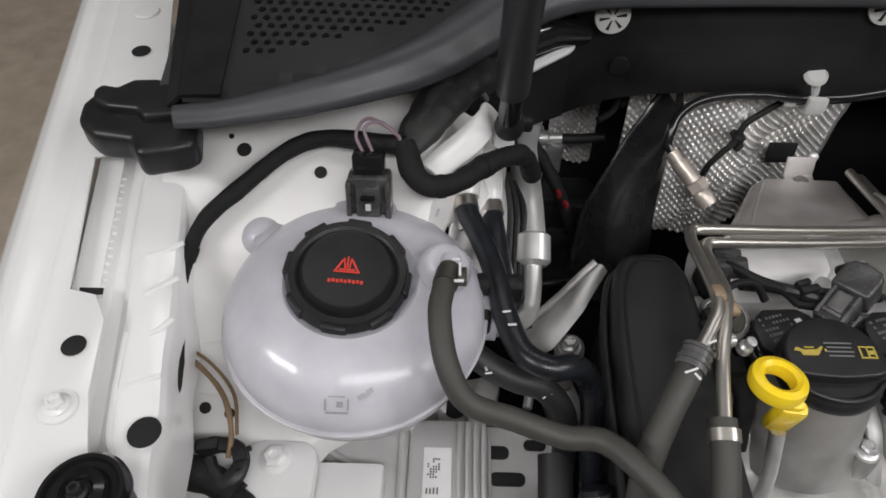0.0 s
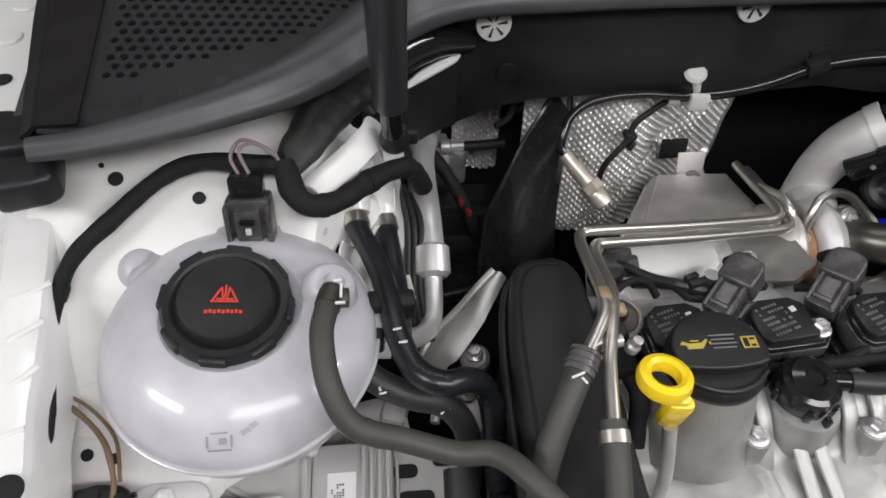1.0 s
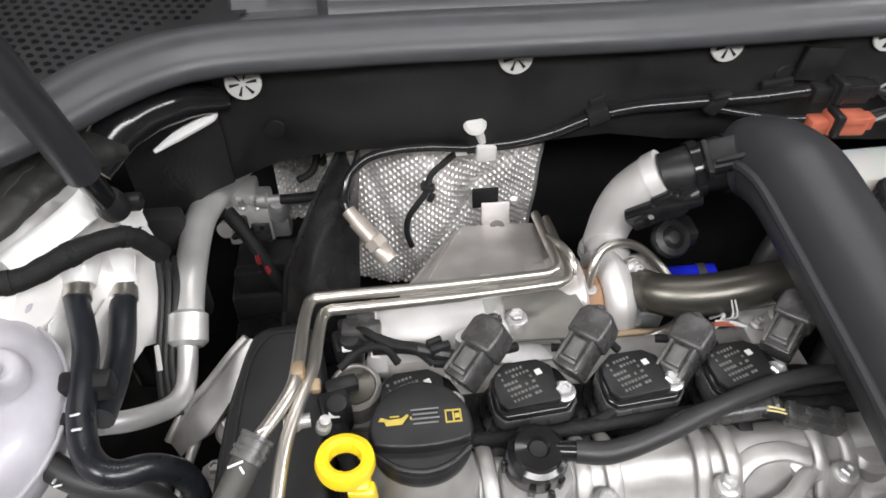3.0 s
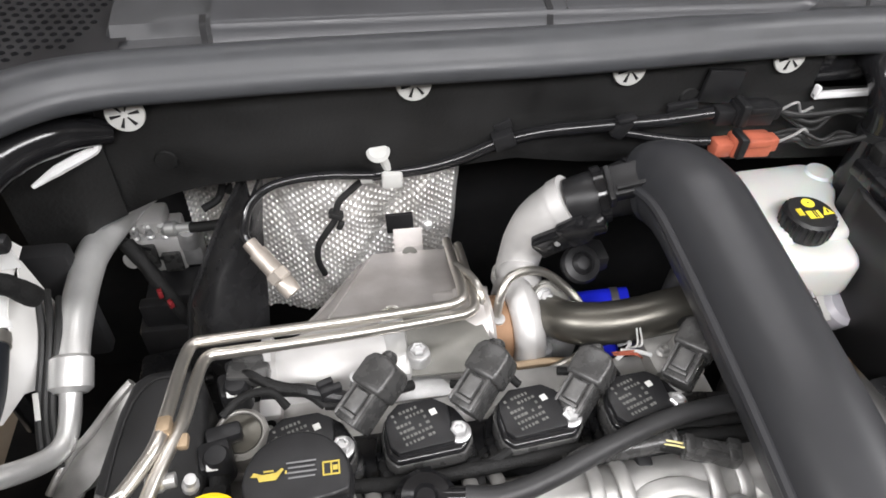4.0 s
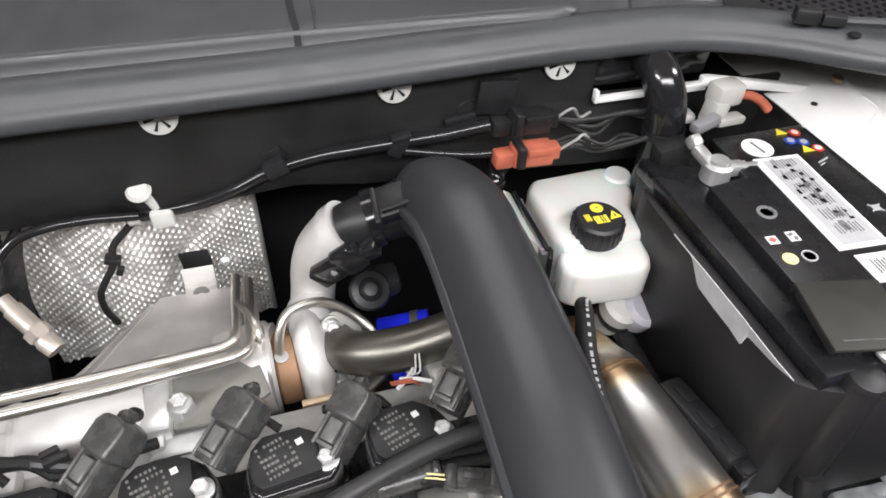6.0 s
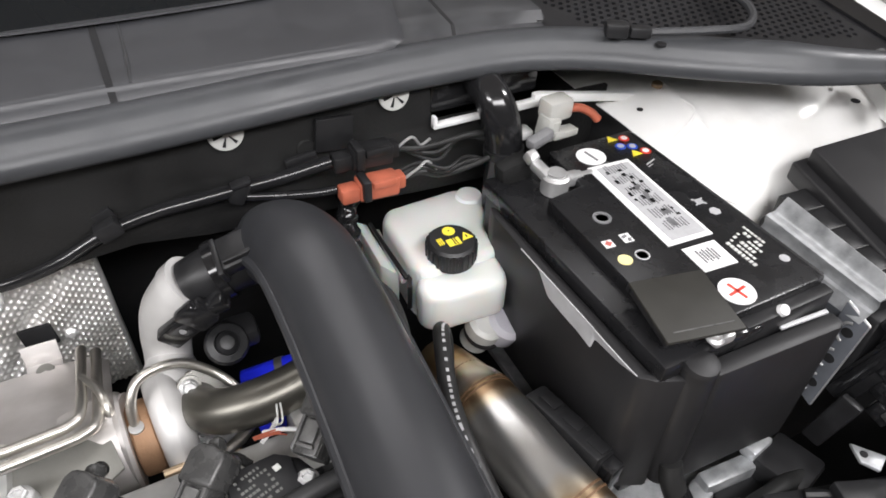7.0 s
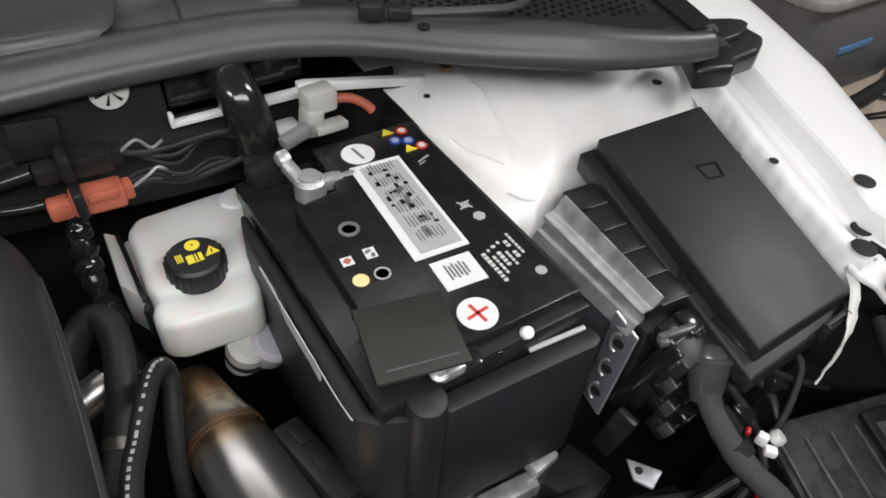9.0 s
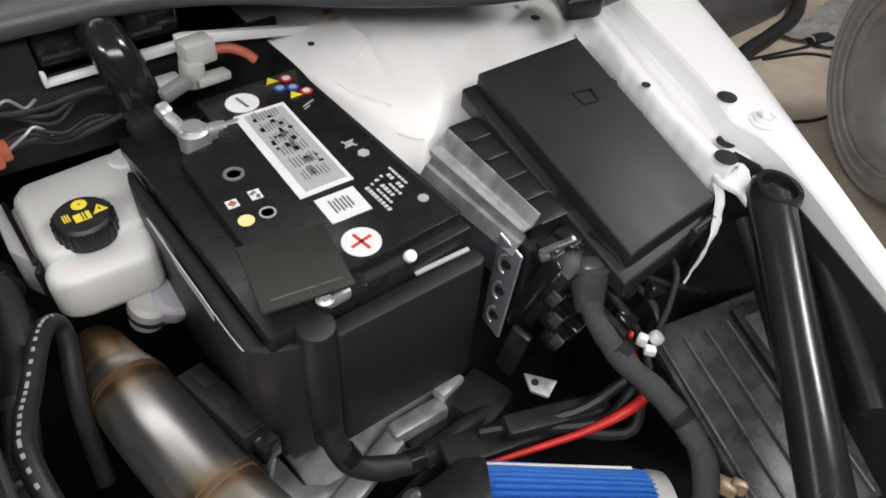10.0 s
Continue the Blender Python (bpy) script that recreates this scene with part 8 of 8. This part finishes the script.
whole("tray_plastic", fuse(block((1.085, 0.335, 0.725), (0.05, 0.05, 0.03), 0.006, (0, 0, 15)), block((0.985, 0.295, 0.690), (0.10, 0.05, 0.04), 0.008, (0, 0, 10)), block((1.045, 0.335, 0.700), (0.07, 0.04, 0.03), 0.006)), PLASTIC, "black plastic parts below the battery", "bracket")

# ---- fuse box ----
fb = thing("fuse_box", (1.25, 0.40, 0.80), "large black fuse box with a plain lid", "fuse box")


def plane_box(c, thick, bevel, inset=0.0):
    """A slab under the four corners c, in order round it."""
    bm = bmesh.new()
    mid = sum((Vector(q) for q in c), Vector()) / 4
    top = [bm.verts.new(Vector(q) + (mid - Vector(q)) * inset) for q in c]
    f = bm.faces.new(top)
    r = bmesh.ops.extrude_face_region(bm, geom=[f])
    bmesh.ops.translate(bm, verts=[v for v in r["geom"] if isinstance(v, bmesh.types.BMVert)], vec=(0, 0, -thick))
    bmesh.ops.recalc_face_normals(bm, faces=bm.faces[:])
    bmesh.ops.bevel(bm, geom=bm.edges[:], offset=bevel, segments=3, affect="EDGES", profile=0.5)
    return geo_of(bm)


LID = [(1.208, 0.512, 0.947), (1.342, 0.510, 0.945), (1.300, 0.294, 0.9050), (1.182, 0.291, 0.9058)]
lid = part("lid", plane_box(LID, 0.022, 0.0025), SATIN, fb, "satin black fuse box lid")
LID2 = [(x, y, z - 0.016) for x, y, z in ((1.196, 0.519, 0.947), (1.346, 0.516, 0.945), (1.306, 0.286, 0.9035), (1.170, 0.281, 0.9045))]
part("rim", plane_box(LID2, 0.020, 0.003), SATIN, fb)
fm = Matrix.Translation((1.283, 0.440, 0.9330)) @ pose(0, 0, 0, 10.6, 0.7, -10)
part("embossed_mark", moved(fuse(block((0, 0.008, 0), (0.022, 0.0016, 0.0012), 0), block((0, -0.008, 0), (0.018, 0.0016, 0.0012), 0), block((-0.010, 0, 0), (0.0016, 0.016, 0.0012), 0, (0, 0, 8)), block((0.010, 0, 0), (0.0016, 0.016, 0.0012), 0, (0, 0, -8))), fm), GLOSS, lid)
part("box", fuse(span(1.20, 1.330, 0.30, 0.50, 0.78, 0.872, 0.006)), PLASTIC, fb)
part("latch", fuse(block((1.268, 0.2835, 0.8915), (0.030, 0.005, 0.017), 0.0015, (0, 0, 2)), block((1.254, 0.281, 0.892), (0.0025, 0.006, 0.018), 0.0008), block((1.282, 0.282, 0.892), (0.0025, 0.006, 0.018), 0.0008)), SATIN, fb)
part("latch_slot", block((1.268, 0.2805, 0.8915), (0.020, 0.002, 0.010), 0.0005, (0, 0, 2)), DARK, fb)
part("side_teeth", fuse(*[block((1.345 - 0.012 * i, 0.46 - 0.045 * i, 0.912 - 0.007 * i), (0.012, 0.014, 0.016), 0.003) for i in range(4)]), GLOSS, fb)
rb = thing("relay_row", (1.17, 0.42, 0.80), "row of black relays beside the fuse box", "relay row")
for i in range(5):
    q = Vector((1.186, 0.484, 0.898)).lerp(Vector((1.170, 0.374, 0.889)), i / 4)
    part("relay", block(q, (0.046, 0.0265, 0.030), 0.0025, (5, -4, -8)), PLASTIC, rb)
    part("relay_edge", block(q + Vector((-0.004, -0.0148, 0.0135)), (0.026, 0.0014, 0.0014), 0.0004, (5, -4, -8)), WORN, rb, "worn grey edge")
part("carrier", prism([(1.160, 0.505), (1.215, 0.512), (1.20, 0.352), (1.146, 0.355)], 0.78, 0.884, 0.004), PLASTIC, rb)
# Added black sheet: covers the lit tower, so the gap behind the tab stays dark.
part("carrier_shade_wall", span(1.096, 1.29, 0.396, 0.401, 0.60, 0.84, 0.001), PLASTIC, rb)
mp2 = thing("mounting_plate", (1.14, 0.42, 0.78), "galvanised sloping plate with a punched tab", "bracket")


def sloping(u, v):
    """A channel: a low lip, a sloping web and a raised bright edge."""
    a = Vector((1.126, 0.486, 0.878)).lerp(Vector((1.128, 0.362, 0.880)), u)
    b = Vector((1.149, 0.480, 0.927)).lerp(Vector((1.142, 0.356, 0.922)), u)
    p = a.lerp(b, v)
    p.x -= 0.006 * math.exp(-((v - 0.55) / 0.08) ** 2) + 0.003 * (v < 0.3)
    p.z += 0.004 * math.exp(-((v - 0.55) / 0.08) ** 2)
    return p


part("channel", sheet(sloping, 12, 40, 0.002), ZINCDULL, mp2, "scuffed galvanised channel")
part("upright", prism([(1.128, 0.486), (1.131, 0.486), (1.133, 0.366), (1.130, 0.366)], 0.835, 0.884, 0.0008), BLUEGREY, mp2)


def tab(u, v):
    a = Vector((1.1240, 0.3785, 0.8935)).lerp(Vector((1.1290, 0.3560, 0.8810)), u)
    b = Vector((1.1265, 0.3840, 0.7765)).lerp(Vector((1.1270, 0.3625, 0.7680)), u)
    return a.lerp(b, v)


tabp = part("tab", sheet(tab, 4, 8, 0.002), BLUEGREY, mp2, "blue-grey punched tab with a bright edge")
rim_pts = [tab(0, 0), tab(1, 0), tab(1, 1), tab(0, 1)]
nrm = (Vector(tab(1, 0)) - Vector(tab(0, 0))).cross(Vector(tab(0, 1)) - Vector(tab(0, 0))).normalized()
nrm = nrm if nrm.x < 0 else -nrm
down = (Vector(tab(0.5, 1)) - Vector(tab(0.5, 0))).normalized()
for p0, p1 in ((rim_pts[0], rim_pts[1]), (rim_pts[1], rim_pts[2]), (rim_pts[2], rim_pts[3])):
    part("bright_edge", tube([Vector(p0), (Vector(p0) + Vector(p1)) / 2, Vector(p1)], 0.0014, 8, 2, smooth=False), ZINC, tabp)
side = down.cross(nrm)
for i in range(3):
    c = Vector(tab(0.55, 0.19 + 0.31 * i)) + nrm * 0.0022
    part("slot", moved(lathe([(0.0050, -0.001), (0.0050, 0.0006), (0, 0.0006)], n=20), Matrix.Translation(c) @ nrm.to_track_quat("Z", "Y").to_matrix().to_4x4()), DARK, tabp)
    part("louvre", tube([c + down * (0.0115 * math.cos(q)) + side * (0.0075 * math.sin(q)) for q in np.linspace(0.1, 3.1, 11)], 0.0014, 8, 2), ZINC, tabp)
fl2 = thing("plug_cluster", (1.17, 0.32, 0.78), "cluster of glossy black plugs under the fuse box", "connector")
parts("plug", [block((1.146 + 0.021 * (i % 2), 0.343 - 0.007 * (i // 2), 0.888 - 0.021 * (i // 2)), (0.0185, 0.020, 0.0185), 0.0025, (16, 0, 6)) for i in range(10)], GLOSS, fl2)
parts("plug_rib", [block((1.146 + 0.021 * (i % 2), 0.3325 - 0.007 * (i // 2), 0.893 - 0.021 * (i // 2)), (0.012, 0.002, 0.003), 0.0006, (16, 0, 6)) for i in range(10)], GREYPLASTIC, fl2)
part("housing", fuse(prism([(1.137, 0.372), (1.215, 0.366), (1.213, 0.349), (1.137, 0.353)], 0.785, 0.884, 0.003), *[block((1.157 + 0.021 * i, 0.350, 0.835), (0.003, 0.006, 0.09), 0.001) for i in range(3)]), PLASTIC, fl2, "black plug housing")
part("plug_block", block((1.156, 0.341, 0.838), (0.040, 0.026, 0.104), 0.003, (16, 0, 6)), PLASTIC, fl2)
part("frame", fuse(block((1.133, 0.340, 0.845), (0.004, 0.012, 0.11), 0.0015, (16, 0, 6)), block((1.182, 0.330, 0.845), (0.006, 0.035, 0.11), 0.0015, (16, 0, 6))), GLOSS, fl2)
part("foot_plate", prism([(1.109, 0.312), (1.127, 0.288), (1.109, 0.281), (1.101, 0.295)], 0.780, 0.784, 0.0012), ZINCDULL, fl2, "bright steel corner")
part("foot_hole", prism(disc_outline(1.1095, 0.2985, 0.0035, 14), 0.7842, 0.7848), DARK, fl2)
part("boot", fuse(lathe([(0.012, -0.024), (0.015, -0.006), (0.0165, 0.006), (0.014, 0.016), (0.008, 0.021), (0, 0.022)], (1.166, 0.311, 0.868), (0.25, 0.45, 0.85), 28), lathe([(0.0175, 0), (0.0175, 0.003), (0.016, 0.004)], (1.168, 0.314, 0.878), (0.25, 0.45, 0.85), 28)), BOOT, fl2, "smooth glossy grey cable boot")
part("worn_ledge", fuse(block((1.148, 0.3385, 0.8965), (0.033, 0.006, 0.005), 0.0015, (0, 0, -9)), block((1.134, 0.338, 0.894), (0.008, 0.008, 0.006), 0.0015, (0, 0, -20))), WORN, fl2, "worn pale edge")
part("cover", fuse(block((1.178, 0.346, 0.886), (0.040, 0.022, 0.012), 0.004, (16, 14, 6)), *[block((1.166 + 0.006 * i, 0.334, 0.890), (0.003, 0.010, 0.006), 0.001, (16, 14, 6)) for i in range(5)]), PLASTIC, fl2)
parts("lip", [block((1.1355 + 0.0005 * i, 0.327 - 0.007 * i, 0.880 - 0.0225 * i), (0.003, 0.010, 0.016), 0.0008, (16, 0, 6)) for i in range(4)], GREYPLASTIC, fl2)
part("side_shell", block((1.212, 0.335, 0.832), (0.04, 0.030, 0.06), 0.006), PLASTIC, fl2)
part("bracket_arm", block((1.122, 0.338, 0.775), (0.008, 0.020, 0.08), 0.003, (10, -6, 10)), PLASTIC, fl2)
gc = thing("grey_conduit", (1.155, 0.22, 0.80), "dark grey fabric conduit below the fuse box", "conduit")
part("sleeve", tube([(1.160, 0.302, 0.858), (1.154, 0.285, 0.848), (1.152, 0.250, 0.835), (1.155, 0.219, 0.830), (1.157, 0.190, 0.820), (1.154, 0.166, 0.810), (1.142, 0.150, 0.803), (1.125, 0.135, 0.79)], [0.009, 0.0095, 0.010, 0.010, 0.010, 0.010, 0.010, 0.010], 16, 8, wobble=0.15), FABRIC, gc)
parts("tape_band", [tube([(1.1532, 0.262, 0.8395), (1.1545, 0.252, 0.8357)], 0.0108, 16, 2, smooth=False), tube([(1.1575, 0.196, 0.8225), (1.1572, 0.188, 0.8195)], 0.0108, 16, 2, smooth=False)], TAPE, gc)
fw = thing("fuse_box_wiring", (1.22, 0.28, 0.80), "loose black wires and plugs under the fuse box", "wiring")
parts("wire", [tube(q, r, 10, 7, wobble=0.15) for q, r in (
    ([(1.205, 0.318, 0.850), (1.218, 0.303, 0.842), (1.228, 0.278, 0.826), (1.220, 0.255, 0.808)], 0.0036),
    ([(1.190, 0.312, 0.846), (1.196, 0.292, 0.834), (1.204, 0.264, 0.806), (1.198, 0.245, 0.790)], 0.0042),
    ([(1.262, 0.300, 0.858), (1.253, 0.280, 0.850), (1.236, 0.268, 0.836), (1.217, 0.260, 0.822), (1.200, 0.258, 0.812)], 0.0030),
    ([(1.176, 0.300, 0.836), (1.184, 0.280, 0.822), (1.190, 0.262, 0.806)], 0.0050))], RUBBER, fw)
parts("plug", [block((1.212, 0.300, 0.842), (0.020, 0.016, 0.018), 0.003, (20, 10, 30)), block((1.232, 0.284, 0.836), (0.018, 0.014, 0.014), 0.0025, (10, 20, -20)), block((1.196, 0.284, 0.822), (0.016, 0.020, 0.016), 0.003, (25, 0, 10))], GLOSS, fw)
part("red_tag", block((1.186, 0.268, 0.824), (0.007, 0.004, 0.005), 0.001, (0, 0, 30)), RED, fw, "small red tag")
rw = thing("red_power_cable", (1.10, 0.24, 0.78), "bright red power cable behind the filter", "cable")
part("cable_body", tube([(1.180, 0.262, 0.815), (1.176, 0.244, 0.806), (1.167, 0.228, 0.80), (1.142, 0.229, 0.794), (1.113, 0.241, 0.778), (1.08, 0.256, 0.768), (1.04, 0.272, 0.762), (0.99, 0.290, 0.756)], [0.0045, 0.0045, 0.0046, 0.0044, 0.0034, 0.003, 0.0025, 0.0025], 14, 8), RED, rw)
wp = thing("white_plug", (1.185, 0.25, 0.822), "small white plug on a red wire", "connector")
part("body", block((1.183, 0.256, 0.833), (0.008, 0.009, 0.011), 0.002, (0, 0, 20)), PAPER, wp)
part("latch", block((1.182, 0.246, 0.830), (0.008, 0.010, 0.008), 0.002, (0, 0, 40)), PAPER, wp)
part("knob", lathe([(0.006, 0), (0.007, 0.004), (0.0055, 0.008), (0, 0.009)], (1.194, 0.252, 0.828), (0.5, -0.3, 0.8), 18), CLEAR, wp)
cf = thing("cone_air_filter", (1.07, 0.20, 0.70), "bright blue pleated cone air filter", "air filter")
m1, m2 = Vector((0.984, 0.245, 0.744)), Vector((1.140, 0.127, 0.757))
d = (m2 - m1).normalized()
pts, fcs, k = [], [], 112
mm = d.to_track_quat("Z", "Y").to_matrix()
for j, (h, rad) in enumerate(((0.018, 0.058), (0.03, 0.058), (0.08, 0.054), (0.14, 0.049), (0.15, 0.047))):
    for i in range(k * 2):
        a = math.pi * i / k
        q = rad - (0.0 if i % 4 == 0 else 0.016 if i % 4 == 2 else 0.006)
        pts.append(m1 + d * h + mm @ Vector((q * math.cos(a), q * math.sin(a), 0)))
for j in range(4):
    for i in range(k * 2):
        a, b = j * 2 * k + i, j * 2 * k + (i + 1) % (2 * k)
        fcs.append([a, b, b + 2 * k, a + 2 * k])
part("pleats", (pts, fcs), BLUEFILTER, cf, "blue pleated filter fabric", sharp=20)
part("seam", tube([m1 + d * h + Vector((0.36, 0.66, 0.66)).normalized() * (0.0600 - 0.065 * h) for h in (0.02, 0.05, 0.08, 0.11, 0.14)], 0.0013, 8, 3), CLEAR, cf, "pale glued seam")
part("base_ring", lathe([(0.040, -0.03), (0.045, -0.02), (0.060, 0.002), (0.062, 0.017), (0.060, 0.022), (0.04, 0.022)], m1, d, 48), RUBBER, cf)
part("end_ring", lathe([(0.046, 0), (0.048, 0.004), (0.046, 0.014), (0.0, 0.016)], m1 + d * 0.148, d, 48), CLEAR, cf)
whole("amber_clip", fuse(block((1.153, 0.140, 0.798), (0.014, 0.020, 0.010), 0.003, (0, 10, 25)), block((1.160, 0.132, 0.800), (0.008, 0.012, 0.012), 0.002, (0, 10, 25))), TAN, "small amber plastic clip beside the conduit", "clip")
bst = thing("black_struts", (1.11, 0.27, 0.74), "black plastic struts behind the filter", "bracket")
parts("strut", [tube([(1.05 + 0.02 * i, 0.30 - 0.01 * i, 0.76), (1.12 + 0.01 * i, 0.26 - 0.02 * i, 0.775), (1.17, 0.25 - 0.01 * i, 0.79)], 0.005, 8, 5) for i in range(3)], PLASTIC, bst)
part("cross_bar", block((1.11, 0.268, 0.77), (0.10, 0.02, 0.012), 0.003, (0, 5, -20)), PLASTIC, bst)
part("base", block((1.08, 0.285, 0.75), (0.14, 0.03, 0.01), 0.003, (0, 5, -15)), PLASTIC, bst)
# headlamp back and front beam
hl = thing("headlamp_housing", (1.25, 0.18, 0.70), "ribbed black back of the headlamp", "headlamp")
HM = pose(1.238, 0.180, 0.812, 8, -12, -20)
part("shell", moved(span(-0.055, 0.085, -0.115, 0.075, -0.02, 0.0, 0.006), HM), GREYPLASTIC, hl)
parts("fin", [moved(span(-0.050 + 0.021 * i, -0.0475 + 0.021 * i, -0.110, 0.055, -0.002, 0.005, 0.001), HM) for i in range(6)], WORN, hl)
part("raised_field", moved(span(0.02, 0.075, -0.02, 0.062, 0, 0.010, 0.003), HM), PLASTIC, hl)
part("panel", moved(span(0.026, 0.066, -0.012, 0.05, 0.010, 0.0115, 0.001), HM), WORN, hl, "dull grey inset panel")
part("wire", tube([(1.225, 0.30, 0.850), (1.240, 0.285, 0.842), (1.262, 0.272, 0.832), (1.285, 0.262, 0.820)], 0.003, 10, 6), RUBBER, hl)
fbm = thing("front_support", (1.27, 0.18, 0.85), "long glossy black front support bar", "support bar")
part("bar", tube([(1.332, 0.262, 0.908), (1.30, 0.235, 0.907), (1.26, 0.201, 0.904), (1.221, 0.167, 0.900), (1.18, 0.130, 0.895), (1.141, 0.095, 0.889), (1.10, 0.055, 0.88)], [0.021, 0.020, 0.019, 0.0185, 0.018, 0.018, 0.018], 24, 6, flat=0.75), BAR, fbm)
part("head", lathe([(0.022, -0.006), (0.023, 0.006), (0.021, 0.011), (0.016, 0.011), (0.0145, 0.002), (0.008, 0.001), (0.0075, 0.006), (0, 0.007)], (1.334, 0.262, 0.913), (0.05, -0.1, 1), 32), GLOSS, fbm)
part("side_bar", tube([(1.305, 0.265, 0.895), (1.275, 0.225, 0.885), (1.232, 0.175, 0.875), (1.180, 0.115, 0.865)], 0.008, 12, 6), PLASTIC, fbm)
part("outer_bar", tube([(1.372, 0.262, 0.90), (1.335, 0.21, 0.89), (1.285, 0.150, 0.878), (1.24, 0.10, 0.868)], 0.010, 12, 6), PLASTIC, fbm)

# ---- beyond the fenders, on the workshop floor ----
TYRE_AT, TYRE_AX = Vector((2.95, 0.47, 0.36)), Vector((0.80, -0.58, 0.10)).normalized()
tyre = thing("loose_tyre", (TYRE_AT.x, TYRE_AT.y, 0.0), "dusty pale grey ribbed tyre standing on the floor", "tyre")
part("tread", lathe([(0.22, -0.12), (0.30, -0.135), (0.335, -0.125), (0.352, -0.10), (0.358, -0.085), (0.350, -0.078), (0.360, -0.070), (0.362, -0.035), (0.353, -0.028), (0.362, -0.021), (0.362, 0.021), (0.353, 0.028), (0.362, 0.035), (0.360, 0.070), (0.350, 0.078), (0.358, 0.085), (0.352, 0.10), (0.335, 0.125), (0.30, 0.135), (0.22, 0.12), (0.22, -0.12)], TYRE_AT, TYRE_AX, 80), TYRE, tyre)
parts("sidewall_ring", [lathe([(q, -0.131), (q + 0.004, -0.138), (q + 0.010, -0.138), (q + 0.014, -0.131), (q, -0.131)], TYRE_AT, TYRE_AX, 72) for q in (0.25, 0.285, 0.315)], TYRE, tyre)
fc = thing("floor_cable", (3.3, 0.9, 0.0), "thin dark cable looped on the floor", "cable")
part("cable_body", tube([(3.25, 1.13, 0.006), (3.46, 1.075, 0.006), (3.56, 1.05, 0.008)], 0.006, 8, 8), RUBBER, fc)
part("plug", block((3.62, 1.045, 0.02), (0.10, 0.055, 0.035), 0.008, (0, 0, -10)), RUBBER, fc)
whole("floor_cable", tube([(3.30, 1.10, 0.006), (3.50, 1.02, 0.006), (3.56, 0.90, 0.006), (3.44, 0.80, 0.006), (3.30, 0.74, 0.006), (3.10, 0.76, 0.006), (2.95, 0.84, 0.006)], 0.006, 8, 10), RUBBER, "thin dark cable in a wide loop on the floor", "cable")
whole("floor_hose", tube([(3.00, 1.10, 0.03), (3.244, 1.151, 0.03), (3.453, 1.171, 0.03), (3.714, 1.217, 0.035), (4.10, 1.42, 0.04)], 0.03, 16, 10), RUBBER, "thick black hose on the floor", "hose")


def cloth(u, v):
    p = Vector((3.50, 1.16, 0)).lerp(Vector((4.15, 1.22, 0)), u).lerp(Vector((3.58, 1.02, 0)).lerp(Vector((3.75, 0.82, 0)), u), v)
    return p.x, p.y, 0.012 + 0.03 * abs(noise.noise(p * 9)) + 0.02 * abs(noise.noise(p * 23))


whole("crumpled_cloth", sheet(cloth, 40, 30, 0.004), TYRE, "crumpled pale grey cloth on the floor", "cloth")
bin_ = thing("plastic_bin", (3.45, 1.6, 0.0), "grey plastic storage bin with a blue stripe", "bin")
part("body", prism(rounded(3.02, 3.80, 1.27, 1.95, 0.10), 0.0, 0.40, 0.02), BINGREY, bin_)
part("rim", prism(rounded(3.00, 3.82, 1.25, 1.97, 0.11), 0.385, 0.42, 0.01), TYRE, bin_, "pale rim")
part("stripe", span(3.26, 3.46, 1.262, 1.272, 0.19, 0.215, 0.002), FADEDBLUE, bin_)
